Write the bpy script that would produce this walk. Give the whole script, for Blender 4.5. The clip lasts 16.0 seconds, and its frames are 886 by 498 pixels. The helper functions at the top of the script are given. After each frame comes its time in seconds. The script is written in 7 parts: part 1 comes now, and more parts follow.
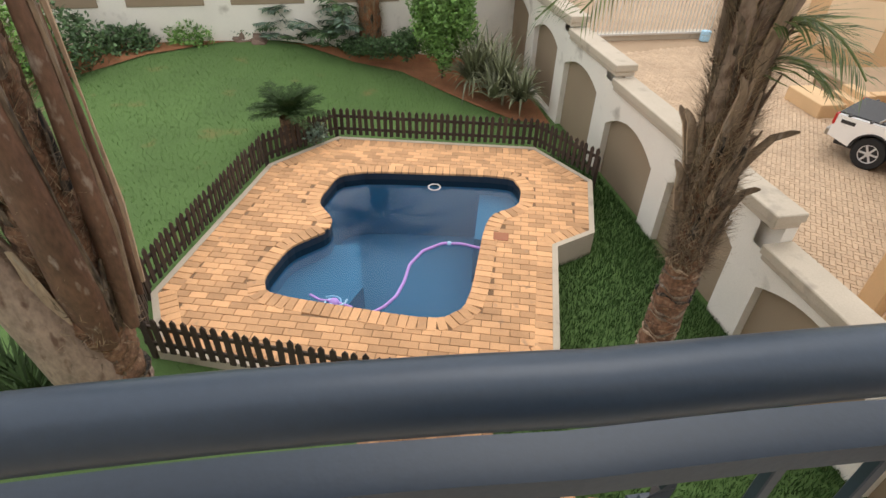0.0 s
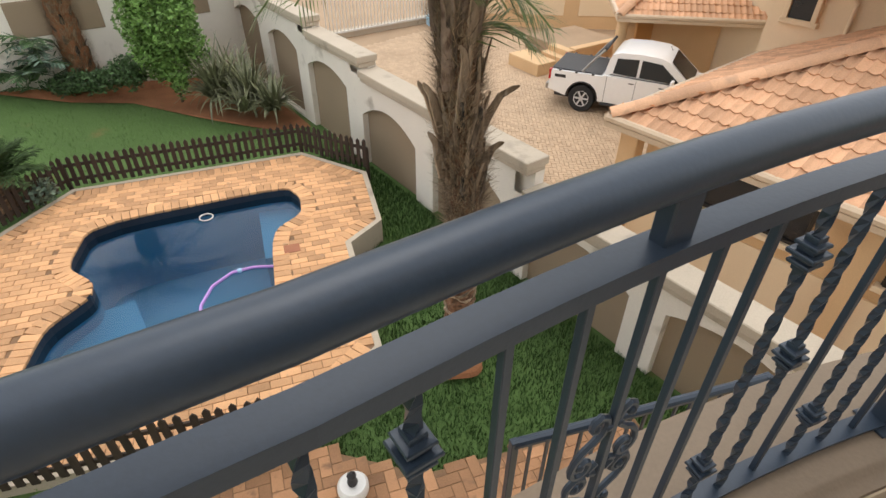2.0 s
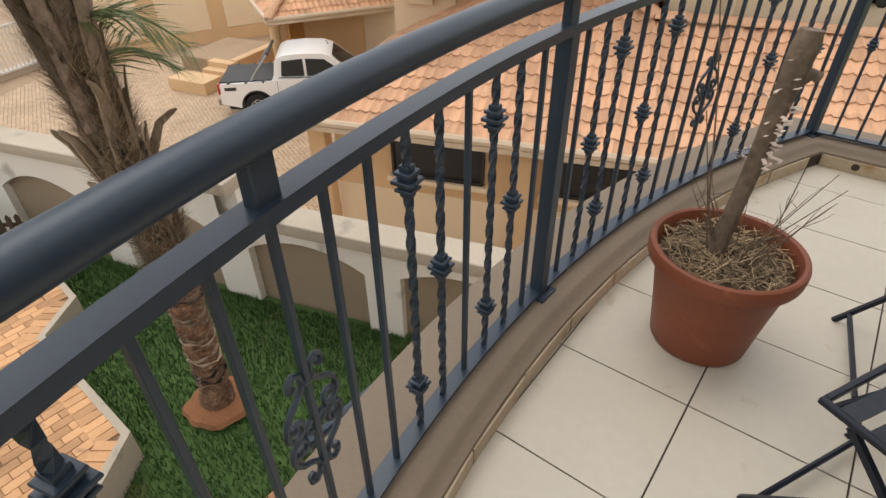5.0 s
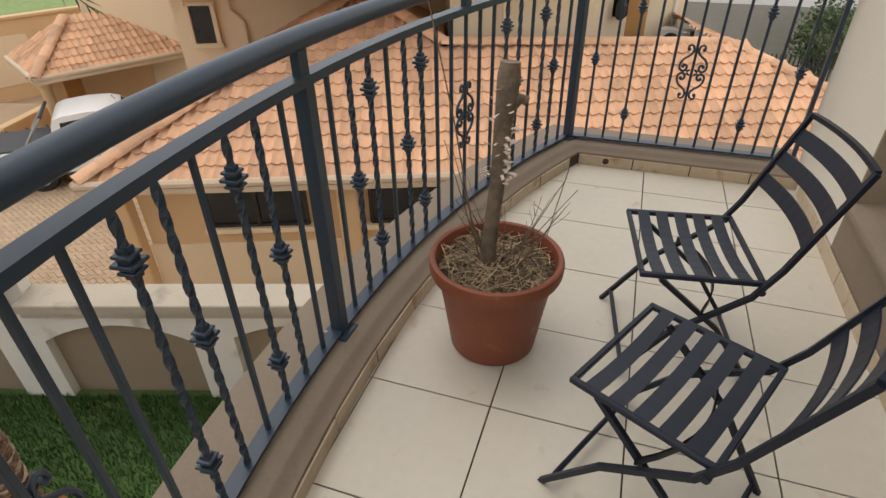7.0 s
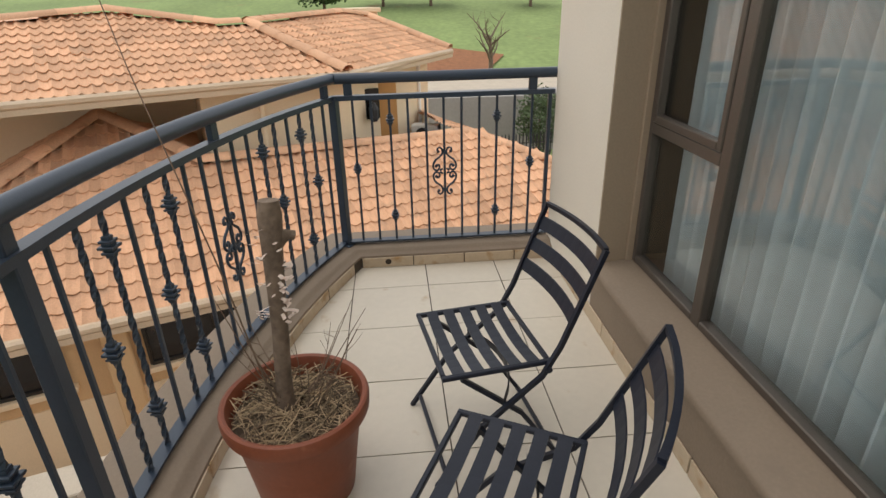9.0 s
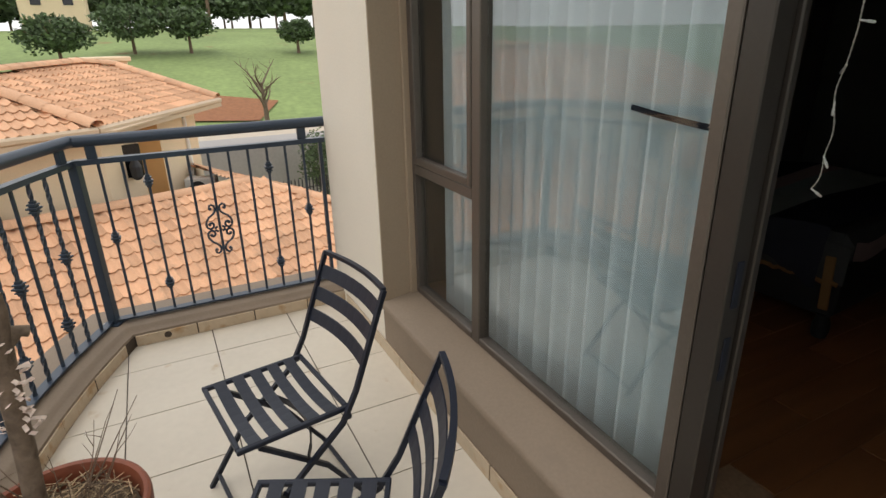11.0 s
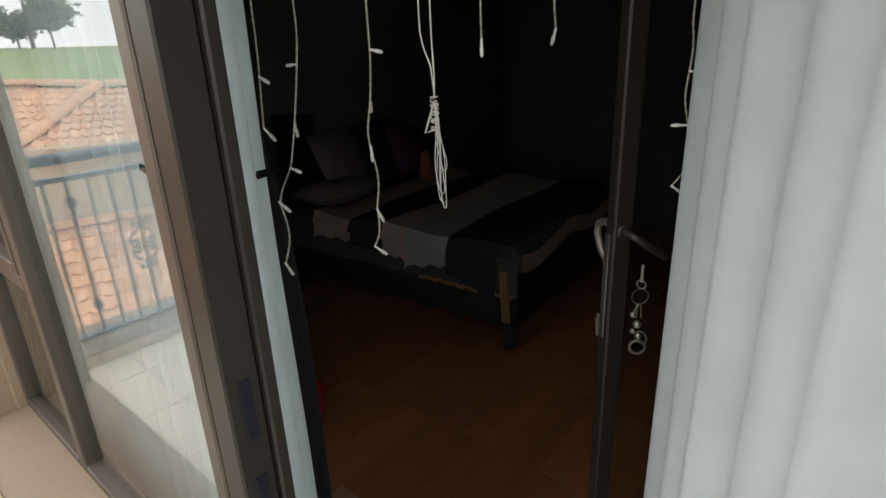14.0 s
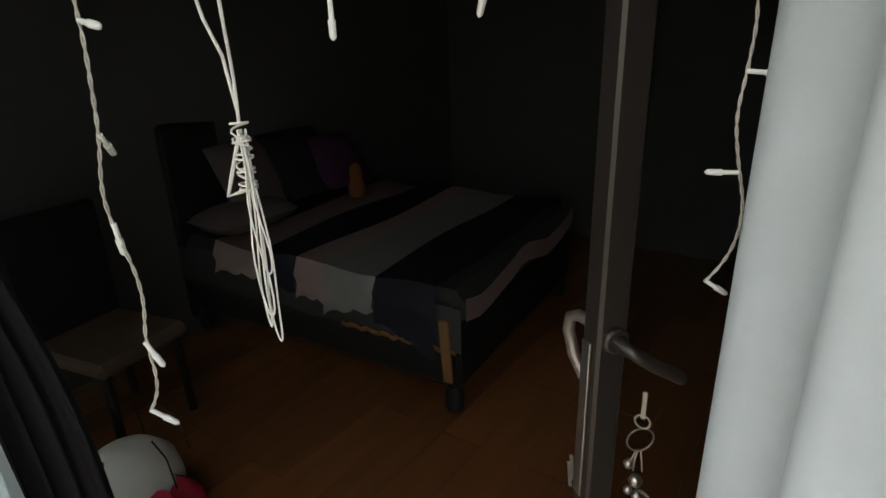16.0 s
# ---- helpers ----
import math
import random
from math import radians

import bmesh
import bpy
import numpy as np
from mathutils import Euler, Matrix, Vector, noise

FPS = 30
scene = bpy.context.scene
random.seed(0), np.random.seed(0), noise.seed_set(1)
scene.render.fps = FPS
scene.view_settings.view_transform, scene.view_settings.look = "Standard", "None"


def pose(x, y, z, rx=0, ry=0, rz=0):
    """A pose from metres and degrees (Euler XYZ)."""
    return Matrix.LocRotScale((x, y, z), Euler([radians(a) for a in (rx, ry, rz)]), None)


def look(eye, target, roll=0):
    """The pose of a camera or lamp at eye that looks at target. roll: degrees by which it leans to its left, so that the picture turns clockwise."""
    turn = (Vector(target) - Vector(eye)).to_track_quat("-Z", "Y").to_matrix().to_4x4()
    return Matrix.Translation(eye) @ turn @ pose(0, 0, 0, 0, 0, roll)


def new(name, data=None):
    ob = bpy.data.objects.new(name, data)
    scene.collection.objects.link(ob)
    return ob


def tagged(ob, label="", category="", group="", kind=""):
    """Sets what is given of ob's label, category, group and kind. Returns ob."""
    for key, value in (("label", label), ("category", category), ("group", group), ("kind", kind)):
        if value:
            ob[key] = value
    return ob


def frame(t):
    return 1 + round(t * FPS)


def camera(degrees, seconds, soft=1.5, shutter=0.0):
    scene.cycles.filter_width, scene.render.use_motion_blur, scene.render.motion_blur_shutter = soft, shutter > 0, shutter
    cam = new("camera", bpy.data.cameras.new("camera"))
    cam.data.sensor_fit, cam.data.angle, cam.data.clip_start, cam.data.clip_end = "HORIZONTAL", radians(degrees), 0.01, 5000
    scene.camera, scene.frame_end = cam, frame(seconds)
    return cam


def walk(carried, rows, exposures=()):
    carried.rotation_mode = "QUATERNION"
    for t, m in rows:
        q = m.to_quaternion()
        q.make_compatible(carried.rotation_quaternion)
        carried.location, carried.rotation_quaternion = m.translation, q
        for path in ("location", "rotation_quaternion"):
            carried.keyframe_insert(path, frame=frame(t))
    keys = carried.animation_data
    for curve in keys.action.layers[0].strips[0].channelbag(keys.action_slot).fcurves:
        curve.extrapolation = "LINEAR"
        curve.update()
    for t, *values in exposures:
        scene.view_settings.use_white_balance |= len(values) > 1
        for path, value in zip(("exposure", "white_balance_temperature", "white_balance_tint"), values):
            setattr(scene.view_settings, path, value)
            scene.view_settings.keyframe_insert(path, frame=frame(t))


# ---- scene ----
cam = camera(77.5, 16.0)
# seconds, eye, the point looked at, roll; z = 0 is the balcony floor
PATH = [
    (0.0, (-0.063, -0.095, 1.524), (-0.222, 1.486, 0.309), 1.70),
    (0.5, (-0.047, -0.114, 1.528), (-0.010, 1.478, 0.318), 1.48),
    (1.0, (-0.026, -0.110, 1.503), (0.191, 1.471, 0.298), 1.33),
    (1.5, (0.005, -0.095, 1.455), (0.395, 1.459, 0.257), 1.15),
    (2.0, (0.047, -0.113, 1.461), (0.582, 1.399, 0.266), 0.57),
    (2.5, (0.072, -0.131, 1.451), (0.742, 1.328, 0.259), 0.20),
    (3.0, (0.075, -0.159, 1.453), (0.877, 1.234, 0.263), 0.11),
    (3.5, (0.088, -0.187, 1.446), (1.022, 1.124, 0.259), 0.00),
    (4.0, (0.106, -0.219, 1.452), (1.162, 0.997, 0.265), -0.36),
    (4.5, (0.125, -0.244, 1.449), (1.291, 0.866, 0.263), -0.53),
    (5.0, (0.127, -0.284, 1.465), (1.400, 0.706, 0.282), -0.68),
    (7.5, (0.249, -0.492, 1.565), (1.888, -0.065, 0.502), -0.96),
    (8.0, (0.276, -0.475, 1.644), (1.988, -0.176, 0.655), -1.37),
    (8.5, (0.335, -0.492, 1.622), (2.121, -0.402, 0.727), -1.33),
    (9.0, (0.338, -0.506, 1.590), (2.151, -0.657, 0.760), -1.26),
    (11.5, (0.280, -0.636, 1.639), (1.883, -1.604, 0.937), -1.20),
    (12.0, (0.279, -0.781, 1.641), (1.813, -1.861, 0.949), -1.36),
    (12.5, (0.221, -0.899, 1.635), (1.685, -2.084, 0.961), -1.67),
    (13.0, (0.223, -0.990, 1.644), (1.584, -2.286, 0.960), -1.72),
    (13.5, (0.241, -1.155, 1.637), (1.518, -2.537, 0.959), -1.89),
    (14.0, (0.241, -1.325, 1.653), (1.457, -2.758, 0.968), -2.17),
    (14.5, (0.356, -1.438, 1.645), (1.457, -2.956, 0.950), -2.22),
    (15.0, (0.402, -1.575, 1.612), (1.493, -3.107, 0.931), -1.57),
    (15.5, (0.460, -1.752, 1.613), (1.577, -3.267, 0.936), -1.04),
    (16.0, (0.531, -1.893, 1.624), (1.620, -3.421, 0.931), -1.81),
]
walk(cam, [(t, look(eye, target, roll)) for t, eye, target, roll in PATH],
     exposures=[(0.0, 0.1), (3.0, 0.12), (5.0, -0.03), (7.5, -0.22), (9.0, -0.22), (11.5, 0.0), (12.5, 0.32), (14.0, 0.72), (15.0, 0.98), (16.0, 1.35)])

# ---- light: bright overcast sky, a very soft high sun ----
SUN_ELEV, SUN_TURN = 66.0, 25.0
world = bpy.data.worlds.new("overcast_sky")
scene.world = world
world.use_nodes = True
wn = world.node_tree.nodes
wl = world.node_tree.links
sky = wn.new("ShaderNodeTexSky")
sky.sky_type, sky.sun_disc = "NISHITA", False
sky.sun_elevation, sky.sun_rotation = radians(SUN_ELEV), radians(SUN_TURN)
sky.dust_density, sky.ozone_density, sky.air_density = 4.0, 0.6, 1.0
# cloud cover: the blue is washed out to a grey-white by broken cloud
cloud = wn.new("ShaderNodeTexNoise")
cloud.inputs["Scale"].default_value, cloud.inputs["Detail"].default_value = 2.2, 6.0
ramp = wn.new("ShaderNodeValToRGB")
ramp.color_ramp.elements[0].position, ramp.color_ramp.elements[0].color = 0.3, (9.6, 9.7, 9.9, 1)
ramp.color_ramp.elements[1].position, ramp.color_ramp.elements[1].color = 0.7, (12.6, 12.4, 12.2, 1)
blend = wn.new("ShaderNodeMixRGB")
blend.inputs[0].default_value = 0.8
wl.new(cloud.outputs["Fac"], ramp.inputs[0])
wl.new(sky.outputs[0], blend.inputs[1])
wl.new(ramp.outputs[0], blend.inputs[2])
wl.new(blend.outputs[0], wn["Background"].inputs[0])
wn["Background"].inputs[1].default_value = 0.14
sun = new("sun", bpy.data.lights.new("sun", "SUN"))
sun.data.energy, sun.data.angle, sun.data.color = 0.7, radians(40), (1.0, 0.96, 0.90)
sun.matrix_world = look((0, 0, 0), (-math.sin(radians(SUN_TURN)) * math.cos(radians(SUN_ELEV)),
                                    -math.cos(radians(SUN_TURN)) * math.cos(radians(SUN_ELEV)), -math.sin(radians(SUN_ELEV))))


# ---- materials ----
def material(name, colour, rough=0.6, metal=0.0, vary=0.18, grain=40.0, stain=2.0, bump=0.15, each=0.0, island=0.0,
             dirt=None, dirt_at=0.6, coat=0.0, stretch=(1, 1, 1), spec=0.5):
    """Principled surface with variation at two scales, fine relief, stains, and optional change from piece to piece."""
    m = bpy.data.materials.new(name)
    m.use_nodes = True
    nt = m.node_tree
    n, l = nt.nodes, nt.links
    bsdf = n["Principled BSDF"]
    geo = n.new("ShaderNodeNewGeometry")
    mapping = n.new("ShaderNodeMapping")
    mapping.inputs["Scale"].default_value = stretch
    l.new(geo.outputs["Position"], mapping.inputs[0])
    fine = n.new("ShaderNodeTexNoise")
    fine.inputs["Scale"].default_value, fine.inputs["Detail"].default_value = grain, 5
    coarse = n.new("ShaderNodeTexNoise")
    coarse.inputs["Scale"].default_value, coarse.inputs["Detail"].default_value = stain, 4
    l.new(mapping.outputs[0], fine.inputs[0])
    l.new(mapping.outputs[0], coarse.inputs[0])
    add = n.new("ShaderNodeMath")
    add.operation = "ADD"
    l.new(fine.outputs["Fac"], add.inputs[0])
    l.new(coarse.outputs["Fac"], add.inputs[1])
    last = add.outputs[0]
    for on, source in ((each, "object"), (island, "island")):
        if on:
            if source == "object":
                src = n.new("ShaderNodeObjectInfo").outputs["Random"]
            else:
                src = geo.outputs["Random Per Island"]
            mul = n.new("ShaderNodeMath")
            mul.operation, mul.inputs[1].default_value, mul.inputs[2].default_value = "MULTIPLY_ADD", on * 2, -on
            l.new(src, mul.inputs[0])
            more = n.new("ShaderNodeMath")
            more.operation = "ADD"
            l.new(last, more.inputs[0])
            l.new(mul.outputs[0], more.inputs[1])
            last = more.outputs[0]
    rng = n.new("ShaderNodeMapRange")
    rng.inputs["From Min"].default_value, rng.inputs["From Max"].default_value = 0.6, 1.4
    rng.inputs["To Min"].default_value, rng.inputs["To Max"].default_value = 1 - vary, 1 + vary
    rng.clamp = False
    l.new(last, rng.inputs[0])
    mix = n.new("ShaderNodeMixRGB")
    mix.blend_type, mix.inputs[0].default_value = "MULTIPLY", 1
    mix.inputs[1].default_value = (*colour, 1)
    l.new(rng.outputs[0], mix.inputs[2])
    out = mix.outputs[0]
    if dirt:
        spots = n.new("ShaderNodeTexNoise")
        spots.inputs["Scale"].default_value, spots.inputs["Detail"].default_value = stain * 2.3, 8
        l.new(mapping.outputs[0], spots.inputs[0])
        cut = n.new("ShaderNodeMapRange")
        cut.inputs["From Min"].default_value, cut.inputs["From Max"].default_value = dirt_at, dirt_at + 0.14
        l.new(spots.outputs["Fac"], cut.inputs[0])
        dm = n.new("ShaderNodeMixRGB")
        dm.inputs[2].default_value = (*dirt, 1)
        l.new(cut.outputs[0], dm.inputs[0])
        l.new(out, dm.inputs[1])
        out = dm.outputs[0]
    l.new(out, bsdf.inputs["Base Color"])
    bsdf.inputs["Roughness"].default_value, bsdf.inputs["Metallic"].default_value = rough, metal
    bsdf.inputs["Coat Weight"].default_value = coat
    bsdf.inputs["Specular IOR Level"].default_value = spec
    if bump:
        b = n.new("ShaderNodeBump")
        b.inputs["Strength"].default_value, b.inputs["Distance"].default_value = bump, 0.01
        l.new(fine.outputs["Fac"], b.inputs["Height"])
        l.new(b.outputs[0], bsdf.inputs["Normal"])
    return m


def see_through(name, tint, gloss_rough=0.0, base=0.05):
    """Thin glass or still water: clear and tinted, with a Fresnel reflection."""
    m = bpy.data.materials.new(name)
    m.use_nodes = True
    n, l = m.node_tree.nodes, m.node_tree.links
    clear, gloss, mix, fres = (n.new("ShaderNode" + k) for k in ("BsdfTransparent", "BsdfGlossy", "MixShader", "LayerWeight"))
    clear.inputs[0].default_value = (*tint, 1)
    gloss.inputs["Roughness"].default_value = gloss_rough
    wave = n.new("ShaderNodeTexNoise")
    wave.inputs["Scale"].default_value = 3.0
    b = n.new("ShaderNodeBump")
    b.inputs["Strength"].default_value, b.inputs["Distance"].default_value = 0.05, 0.01
    geo = n.new("ShaderNodeNewGeometry")
    l.new(geo.outputs["Position"], wave.inputs[0])
    l.new(wave.outputs["Fac"], b.inputs["Height"])
    l.new(b.outputs[0], gloss.inputs["Normal"])
    steep = n.new("ShaderNodeMath")
    steep.operation, steep.inputs[1].default_value = "POWER", 4.0
    share = n.new("ShaderNodeMath")
    share.operation, share.inputs[1].default_value, share.inputs[2].default_value = "MULTIPLY_ADD", 0.9, base
    l.new(fres.outputs["Facing"], steep.inputs[0])
    l.new(steep.outputs[0], share.inputs[0])
    l.new(share.outputs[0], mix.inputs[0])
    l.new(clear.outputs[0], mix.inputs[1])
    l.new(gloss.outputs[0], mix.inputs[2])
    l.new(mix.outputs[0], n["Material Output"].inputs[0])
    return m


def cloth(name, colour, through_light=0.3, holes=0.0):
    """Woven cloth that lets some light through; holes: how far a net can be seen through."""
    m = bpy.data.materials.new(name)
    m.use_nodes = True
    n, l = m.node_tree.nodes, m.node_tree.links
    dif, tra, mix = (n.new("ShaderNode" + k) for k in ("BsdfDiffuse", "BsdfTranslucent", "MixShader"))
    geo = n.new("ShaderNodeNewGeometry")
    noi = n.new("ShaderNodeTexNoise")
    noi.inputs["Scale"].default_value, noi.inputs["Detail"].default_value = 9, 6
    l.new(geo.outputs["Position"], noi.inputs[0])
    rng = n.new("ShaderNodeMapRange")
    rng.inputs["To Min"].default_value, rng.inputs["To Max"].default_value = 0.85, 1.08
    l.new(noi.outputs["Fac"], rng.inputs[0])
    mul = n.new("ShaderNodeMixRGB")
    mul.blend_type, mul.inputs[0].default_value, mul.inputs[1].default_value = "MULTIPLY", 1, (*colour, 1)
    l.new(rng.outputs[0], mul.inputs[2])
    l.new(mul.outputs[0], dif.inputs[0])
    l.new(mul.outputs[0], tra.inputs[0])
    mix.inputs[0].default_value = through_light
    l.new(dif.outputs[0], mix.inputs[1])
    l.new(tra.outputs[0], mix.inputs[2])
    out = mix.outputs[0]
    if holes:
        net, mix2 = n.new("ShaderNodeBsdfTransparent"), n.new("ShaderNodeMixShader")
        mix2.inputs[0].default_value = holes
        l.new(out, mix2.inputs[1])
        l.new(net.outputs[0], mix2.inputs[2])
        out = mix2.outputs[0]
    l.new(out, n["Material Output"].inputs[0])
    return m


CREAM = material("cream_plaster", (0.66, 0.60, 0.50), 0.85, grain=90, stain=1.2, vary=0.07, bump=0.12)
WARMWHITE = material("off_white_plaster", (0.78, 0.725, 0.64), 0.85, grain=70, stain=0.8, vary=0.1, bump=0.12, dirt=(0.45, 0.40, 0.33), dirt_at=0.62)
TAUPE = material("taupe_plaster", (0.30, 0.225, 0.15), 0.85, grain=90, stain=1.0, vary=0.08, bump=0.12)
COPING = material("taupe_coping", (0.47, 0.40, 0.31), 0.85, grain=60, stain=1.4, vary=0.12, bump=0.2, dirt=(0.33, 0.28, 0.22), dirt_at=0.6)
CURB = material("brown_curb_plaster", (0.20, 0.150, 0.104), 0.75, grain=80, stain=2.0, vary=0.10, bump=0.12, dirt=(0.18, 0.135, 0.095), dirt_at=0.6)
OCHRE = material("ochre_plaster", (0.64, 0.43, 0.235), 0.85, grain=60, stain=0.9, vary=0.1, bump=0.12)
SAND = material("sand_plaster", (0.76, 0.60, 0.405), 0.85, grain=60, stain=0.7, vary=0.08, bump=0.1)
TILE = material("cream_glazed_tile", (0.56, 0.50, 0.405), 0.42, grain=25, stain=3.0, vary=0.05, bump=0.03, each=0.12, dirt=(0.42, 0.30, 0.17), dirt_at=0.66)
SKIRT = material("cream_skirting_tile", (0.46, 0.36, 0.245), 0.5, grain=25, stain=5.0, vary=0.12, bump=0.05, each=0.15, dirt=(0.36, 0.22, 0.10), dirt_at=0.56)
GROUT = material("dark_grout", (0.05, 0.036, 0.024), 0.9, grain=80)
IRON = material("charcoal_painted_steel", (0.026, 0.040, 0.062), 0.36, metal=0.1, grain=120, stain=5, vary=0.12, bump=0.03)
CHAIRIRON = material("black_painted_steel", (0.011, 0.014, 0.024), 0.42, metal=0.0, grain=120, stain=5, vary=0.15, bump=0.04, spec=0.3)
TERRA = material("terracotta_plastic", (0.205, 0.053, 0.021), 0.55, grain=60, stain=5, vary=0.12, bump=0.05, dirt=(0.30, 0.11, 0.055), dirt_at=0.64)
SOIL = material("dry_soil", (0.10, 0.07, 0.045), 0.95, grain=60, stain=9, vary=0.4, bump=0.8)
STRAW = material("dry_straw", (0.29, 0.21, 0.125), 0.9, grain=60, stain=20, vary=0.5, bump=0.2, island=0.7)
BARK = material("grey_brown_bark", (0.16, 0.115, 0.08), 0.9, grain=45, stain=12, vary=0.45, bump=0.8)
TWIG = material("dry_twig", (0.15, 0.10, 0.065), 0.85, grain=60, stain=10, vary=0.3)
CURL = material("pale_peeling_bark", (0.68, 0.55, 0.46), 0.8, grain=60, stain=10, vary=0.2, island=0.3)
FRAME = material("bronze_aluminium", (0.115, 0.095, 0.078), 0.42, metal=0.5, grain=90, stain=3, vary=0.1, bump=0.02)
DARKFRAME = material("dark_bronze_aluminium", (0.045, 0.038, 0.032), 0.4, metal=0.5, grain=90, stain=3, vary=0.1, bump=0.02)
GLASS = see_through("window_glass", (0.93, 0.95, 0.95), base=0.07)
DARKGLASS = material("dark_window_glass", (0.012, 0.012, 0.014), 0.12, grain=6, stain=1, vary=0.2, bump=0.0)
NET = cloth("white_net_curtain", (0.82, 0.90, 0.915), 0.35, 0.10)
DRAPE = cloth("charcoal_drape", (0.030, 0.028, 0.032), 0.02)
STEELCHROME = material("worn_chrome", (0.34, 0.32, 0.29), 0.3, metal=0.9, grain=60, vary=0.1, bump=0.02)
ALU = material("grey_aluminium_handle", (0.24, 0.20, 0.17), 0.42, metal=0.6, grain=60, vary=0.1, bump=0.02)
CORD = material("white_cord", (0.72, 0.70, 0.64), 0.6, grain=200, vary=0.1)
LEDWIRE = material("clear_light_wire", (0.50, 0.47, 0.40), 0.35, grain=100, vary=0.15)
LED = material("clear_led_cap", (0.80, 0.80, 0.76), 0.2, grain=100, vary=0.1)
FLOORWOOD = material("red_brown_laminate", (0.17, 0.066, 0.022), 0.45, grain=14, stain=3, vary=0.25, bump=0.04, stretch=(1, 0.12, 1), each=0.3)
# wall and ceiling colours lowered to stand for the little light indoors
ROOMWALL = material("dimmed_grey_room_wall", (0.055, 0.053, 0.048), 0.9, grain=60, vary=0.06)
ROOMCEIL = material("dimmed_white_ceiling", (0.4, 0.39, 0.37), 0.9, grain=60, vary=0.05)
BEDBASE = material("black_leather_bed_base", (0.011, 0.010, 0.0095), 0.75, grain=60, vary=0.2, spec=0.25)
BEDGREY = cloth("grey_green_bedspread", (0.19, 0.195, 0.175), 0.0)
BEDPINK = cloth("dusty_pink_bedspread", (0.24, 0.18, 0.165), 0.0)
BEDBLACK = cloth("black_bedspread", (0.022, 0.022, 0.028), 0.0)
BEDSHEET = cloth("dark_grey_valance", (0.045, 0.045, 0.043), 0.0)
BEDGOLD = cloth("mustard_trim_cloth", (0.16, 0.085, 0.035), 0.0)
# pillow pink set dark: the bedroom's dimness is in the colour
PILLOW = cloth("dimmed_pink_pillowcase", (0.11, 0.09, 0.085), 0.0)
PLUM = cloth("plum_cushion", (0.055, 0.022, 0.05), 0.0)
ORANGE = cloth("rust_orange_plush", (0.22, 0.08, 0.03), 0.0)
# beige likewise darkened to sit in the dim bedroom
BEIGE = cloth("dimmed_beige_seat_cloth", (0.10, 0.07, 0.05), 0.0)
REDCLOTH = cloth("red_spotted_cloth", (0.36, 0.03, 0.05), 0.0)
WHITEBAG = cloth("off_white_canvas", (0.62, 0.60, 0.55), 0.0)
# outdoors
BRICK = material("orange_clay_paver", (0.60, 0.335, 0.165), 0.85, grain=70, stain=3, vary=0.17, bump=0.35, each=0.6, island=0.0, dirt=(0.40, 0.24, 0.14), dirt_at=0.62)
BRICKS = material("orange_clay_paving", (0.60, 0.335, 0.165), 0.85, grain=70, stain=3, vary=0.17, bump=0.35, island=0.6, dirt=(0.40, 0.24, 0.14), dirt_at=0.62)
# clay paver colour darkened, so the path carries the shade beneath the balcony
PATHBRICKS = material("shaded_path_paving", (0.40, 0.215, 0.11), 0.9, grain=70, stain=3, vary=0.2, bump=0.35, island=0.6, dirt=(0.25, 0.14, 0.08), dirt_at=0.56)
REDBRICK = material("dark_red_paver", (0.40, 0.16, 0.085), 0.85, grain=70, vary=0.2, bump=0.35, each=0.3)
JOINT = material("paving_sand_joint", (0.22, 0.13, 0.07), 0.95, grain=60, vary=0.25, bump=0.3)
PAVERS = material("tan_driveway_paver", (0.49, 0.355, 0.235), 0.9, grain=40, stain=0.8, vary=0.16, bump=0.3, island=0.2, dirt=(0.42, 0.295, 0.19), dirt_at=0.58)
DRIVE = material("driveway_sand", (0.37, 0.26, 0.165), 0.95, grain=30, stain=0.8, vary=0.2, bump=0.3)
LAWN = material("lawn_turf", (0.078, 0.142, 0.036), 0.95, grain=60, stain=0.6, vary=0.26, bump=0.9, dirt=(0.17, 0.15, 0.05), dirt_at=0.63)
BLADES = material("grass_blades", (0.095, 0.175, 0.042), 0.7, grain=20, stain=0.8, vary=0.35, bump=0.0, island=0.5)
# blades for the long strip, with shade mixed into a darker green
LUSH_SHADED = material("lush_grass_blades_shaded", (0.034, 0.086, 0.015), 0.8, grain=20, stain=0.8, vary=0.3, bump=0.0, island=0.3)
MEADOW = material("park_grass", (0.20, 0.265, 0.09), 0.95, grain=2.0, stain=0.12, vary=0.3, bump=0.3, dirt=(0.26, 0.16, 0.07), dirt_at=0.64)
EARTH = material("red_earth", (0.27, 0.115, 0.05), 0.95, grain=40, stain=3, vary=0.3, bump=0.6)
POOLPAINT = material("blue_pool_plaster", (0.085, 0.23, 0.34), 0.7, grain=30, stain=1.2, vary=0.12, bump=0.05)
POOLTILE = material("dark_mosaic_band", (0.018, 0.025, 0.04), 0.35, grain=60, vary=0.3)
WATER = see_through("pool_water", (0.50, 0.74, 0.86), 0.0, 0.03)
PURPLE = material("lilac_pool_hose", (0.50, 0.30, 0.72), 0.4, grain=40, vary=0.12)
PALEBLUE = material("pale_blue_plastic", (0.40, 0.66, 0.86), 0.4, grain=40, vary=0.15)
FENCE = material("dark_creosote_timber", (0.040, 0.026, 0.018), 0.8, grain=50, stain=5, vary=0.4, bump=0.4, each=0.3, stretch=(1, 1, 0.2))
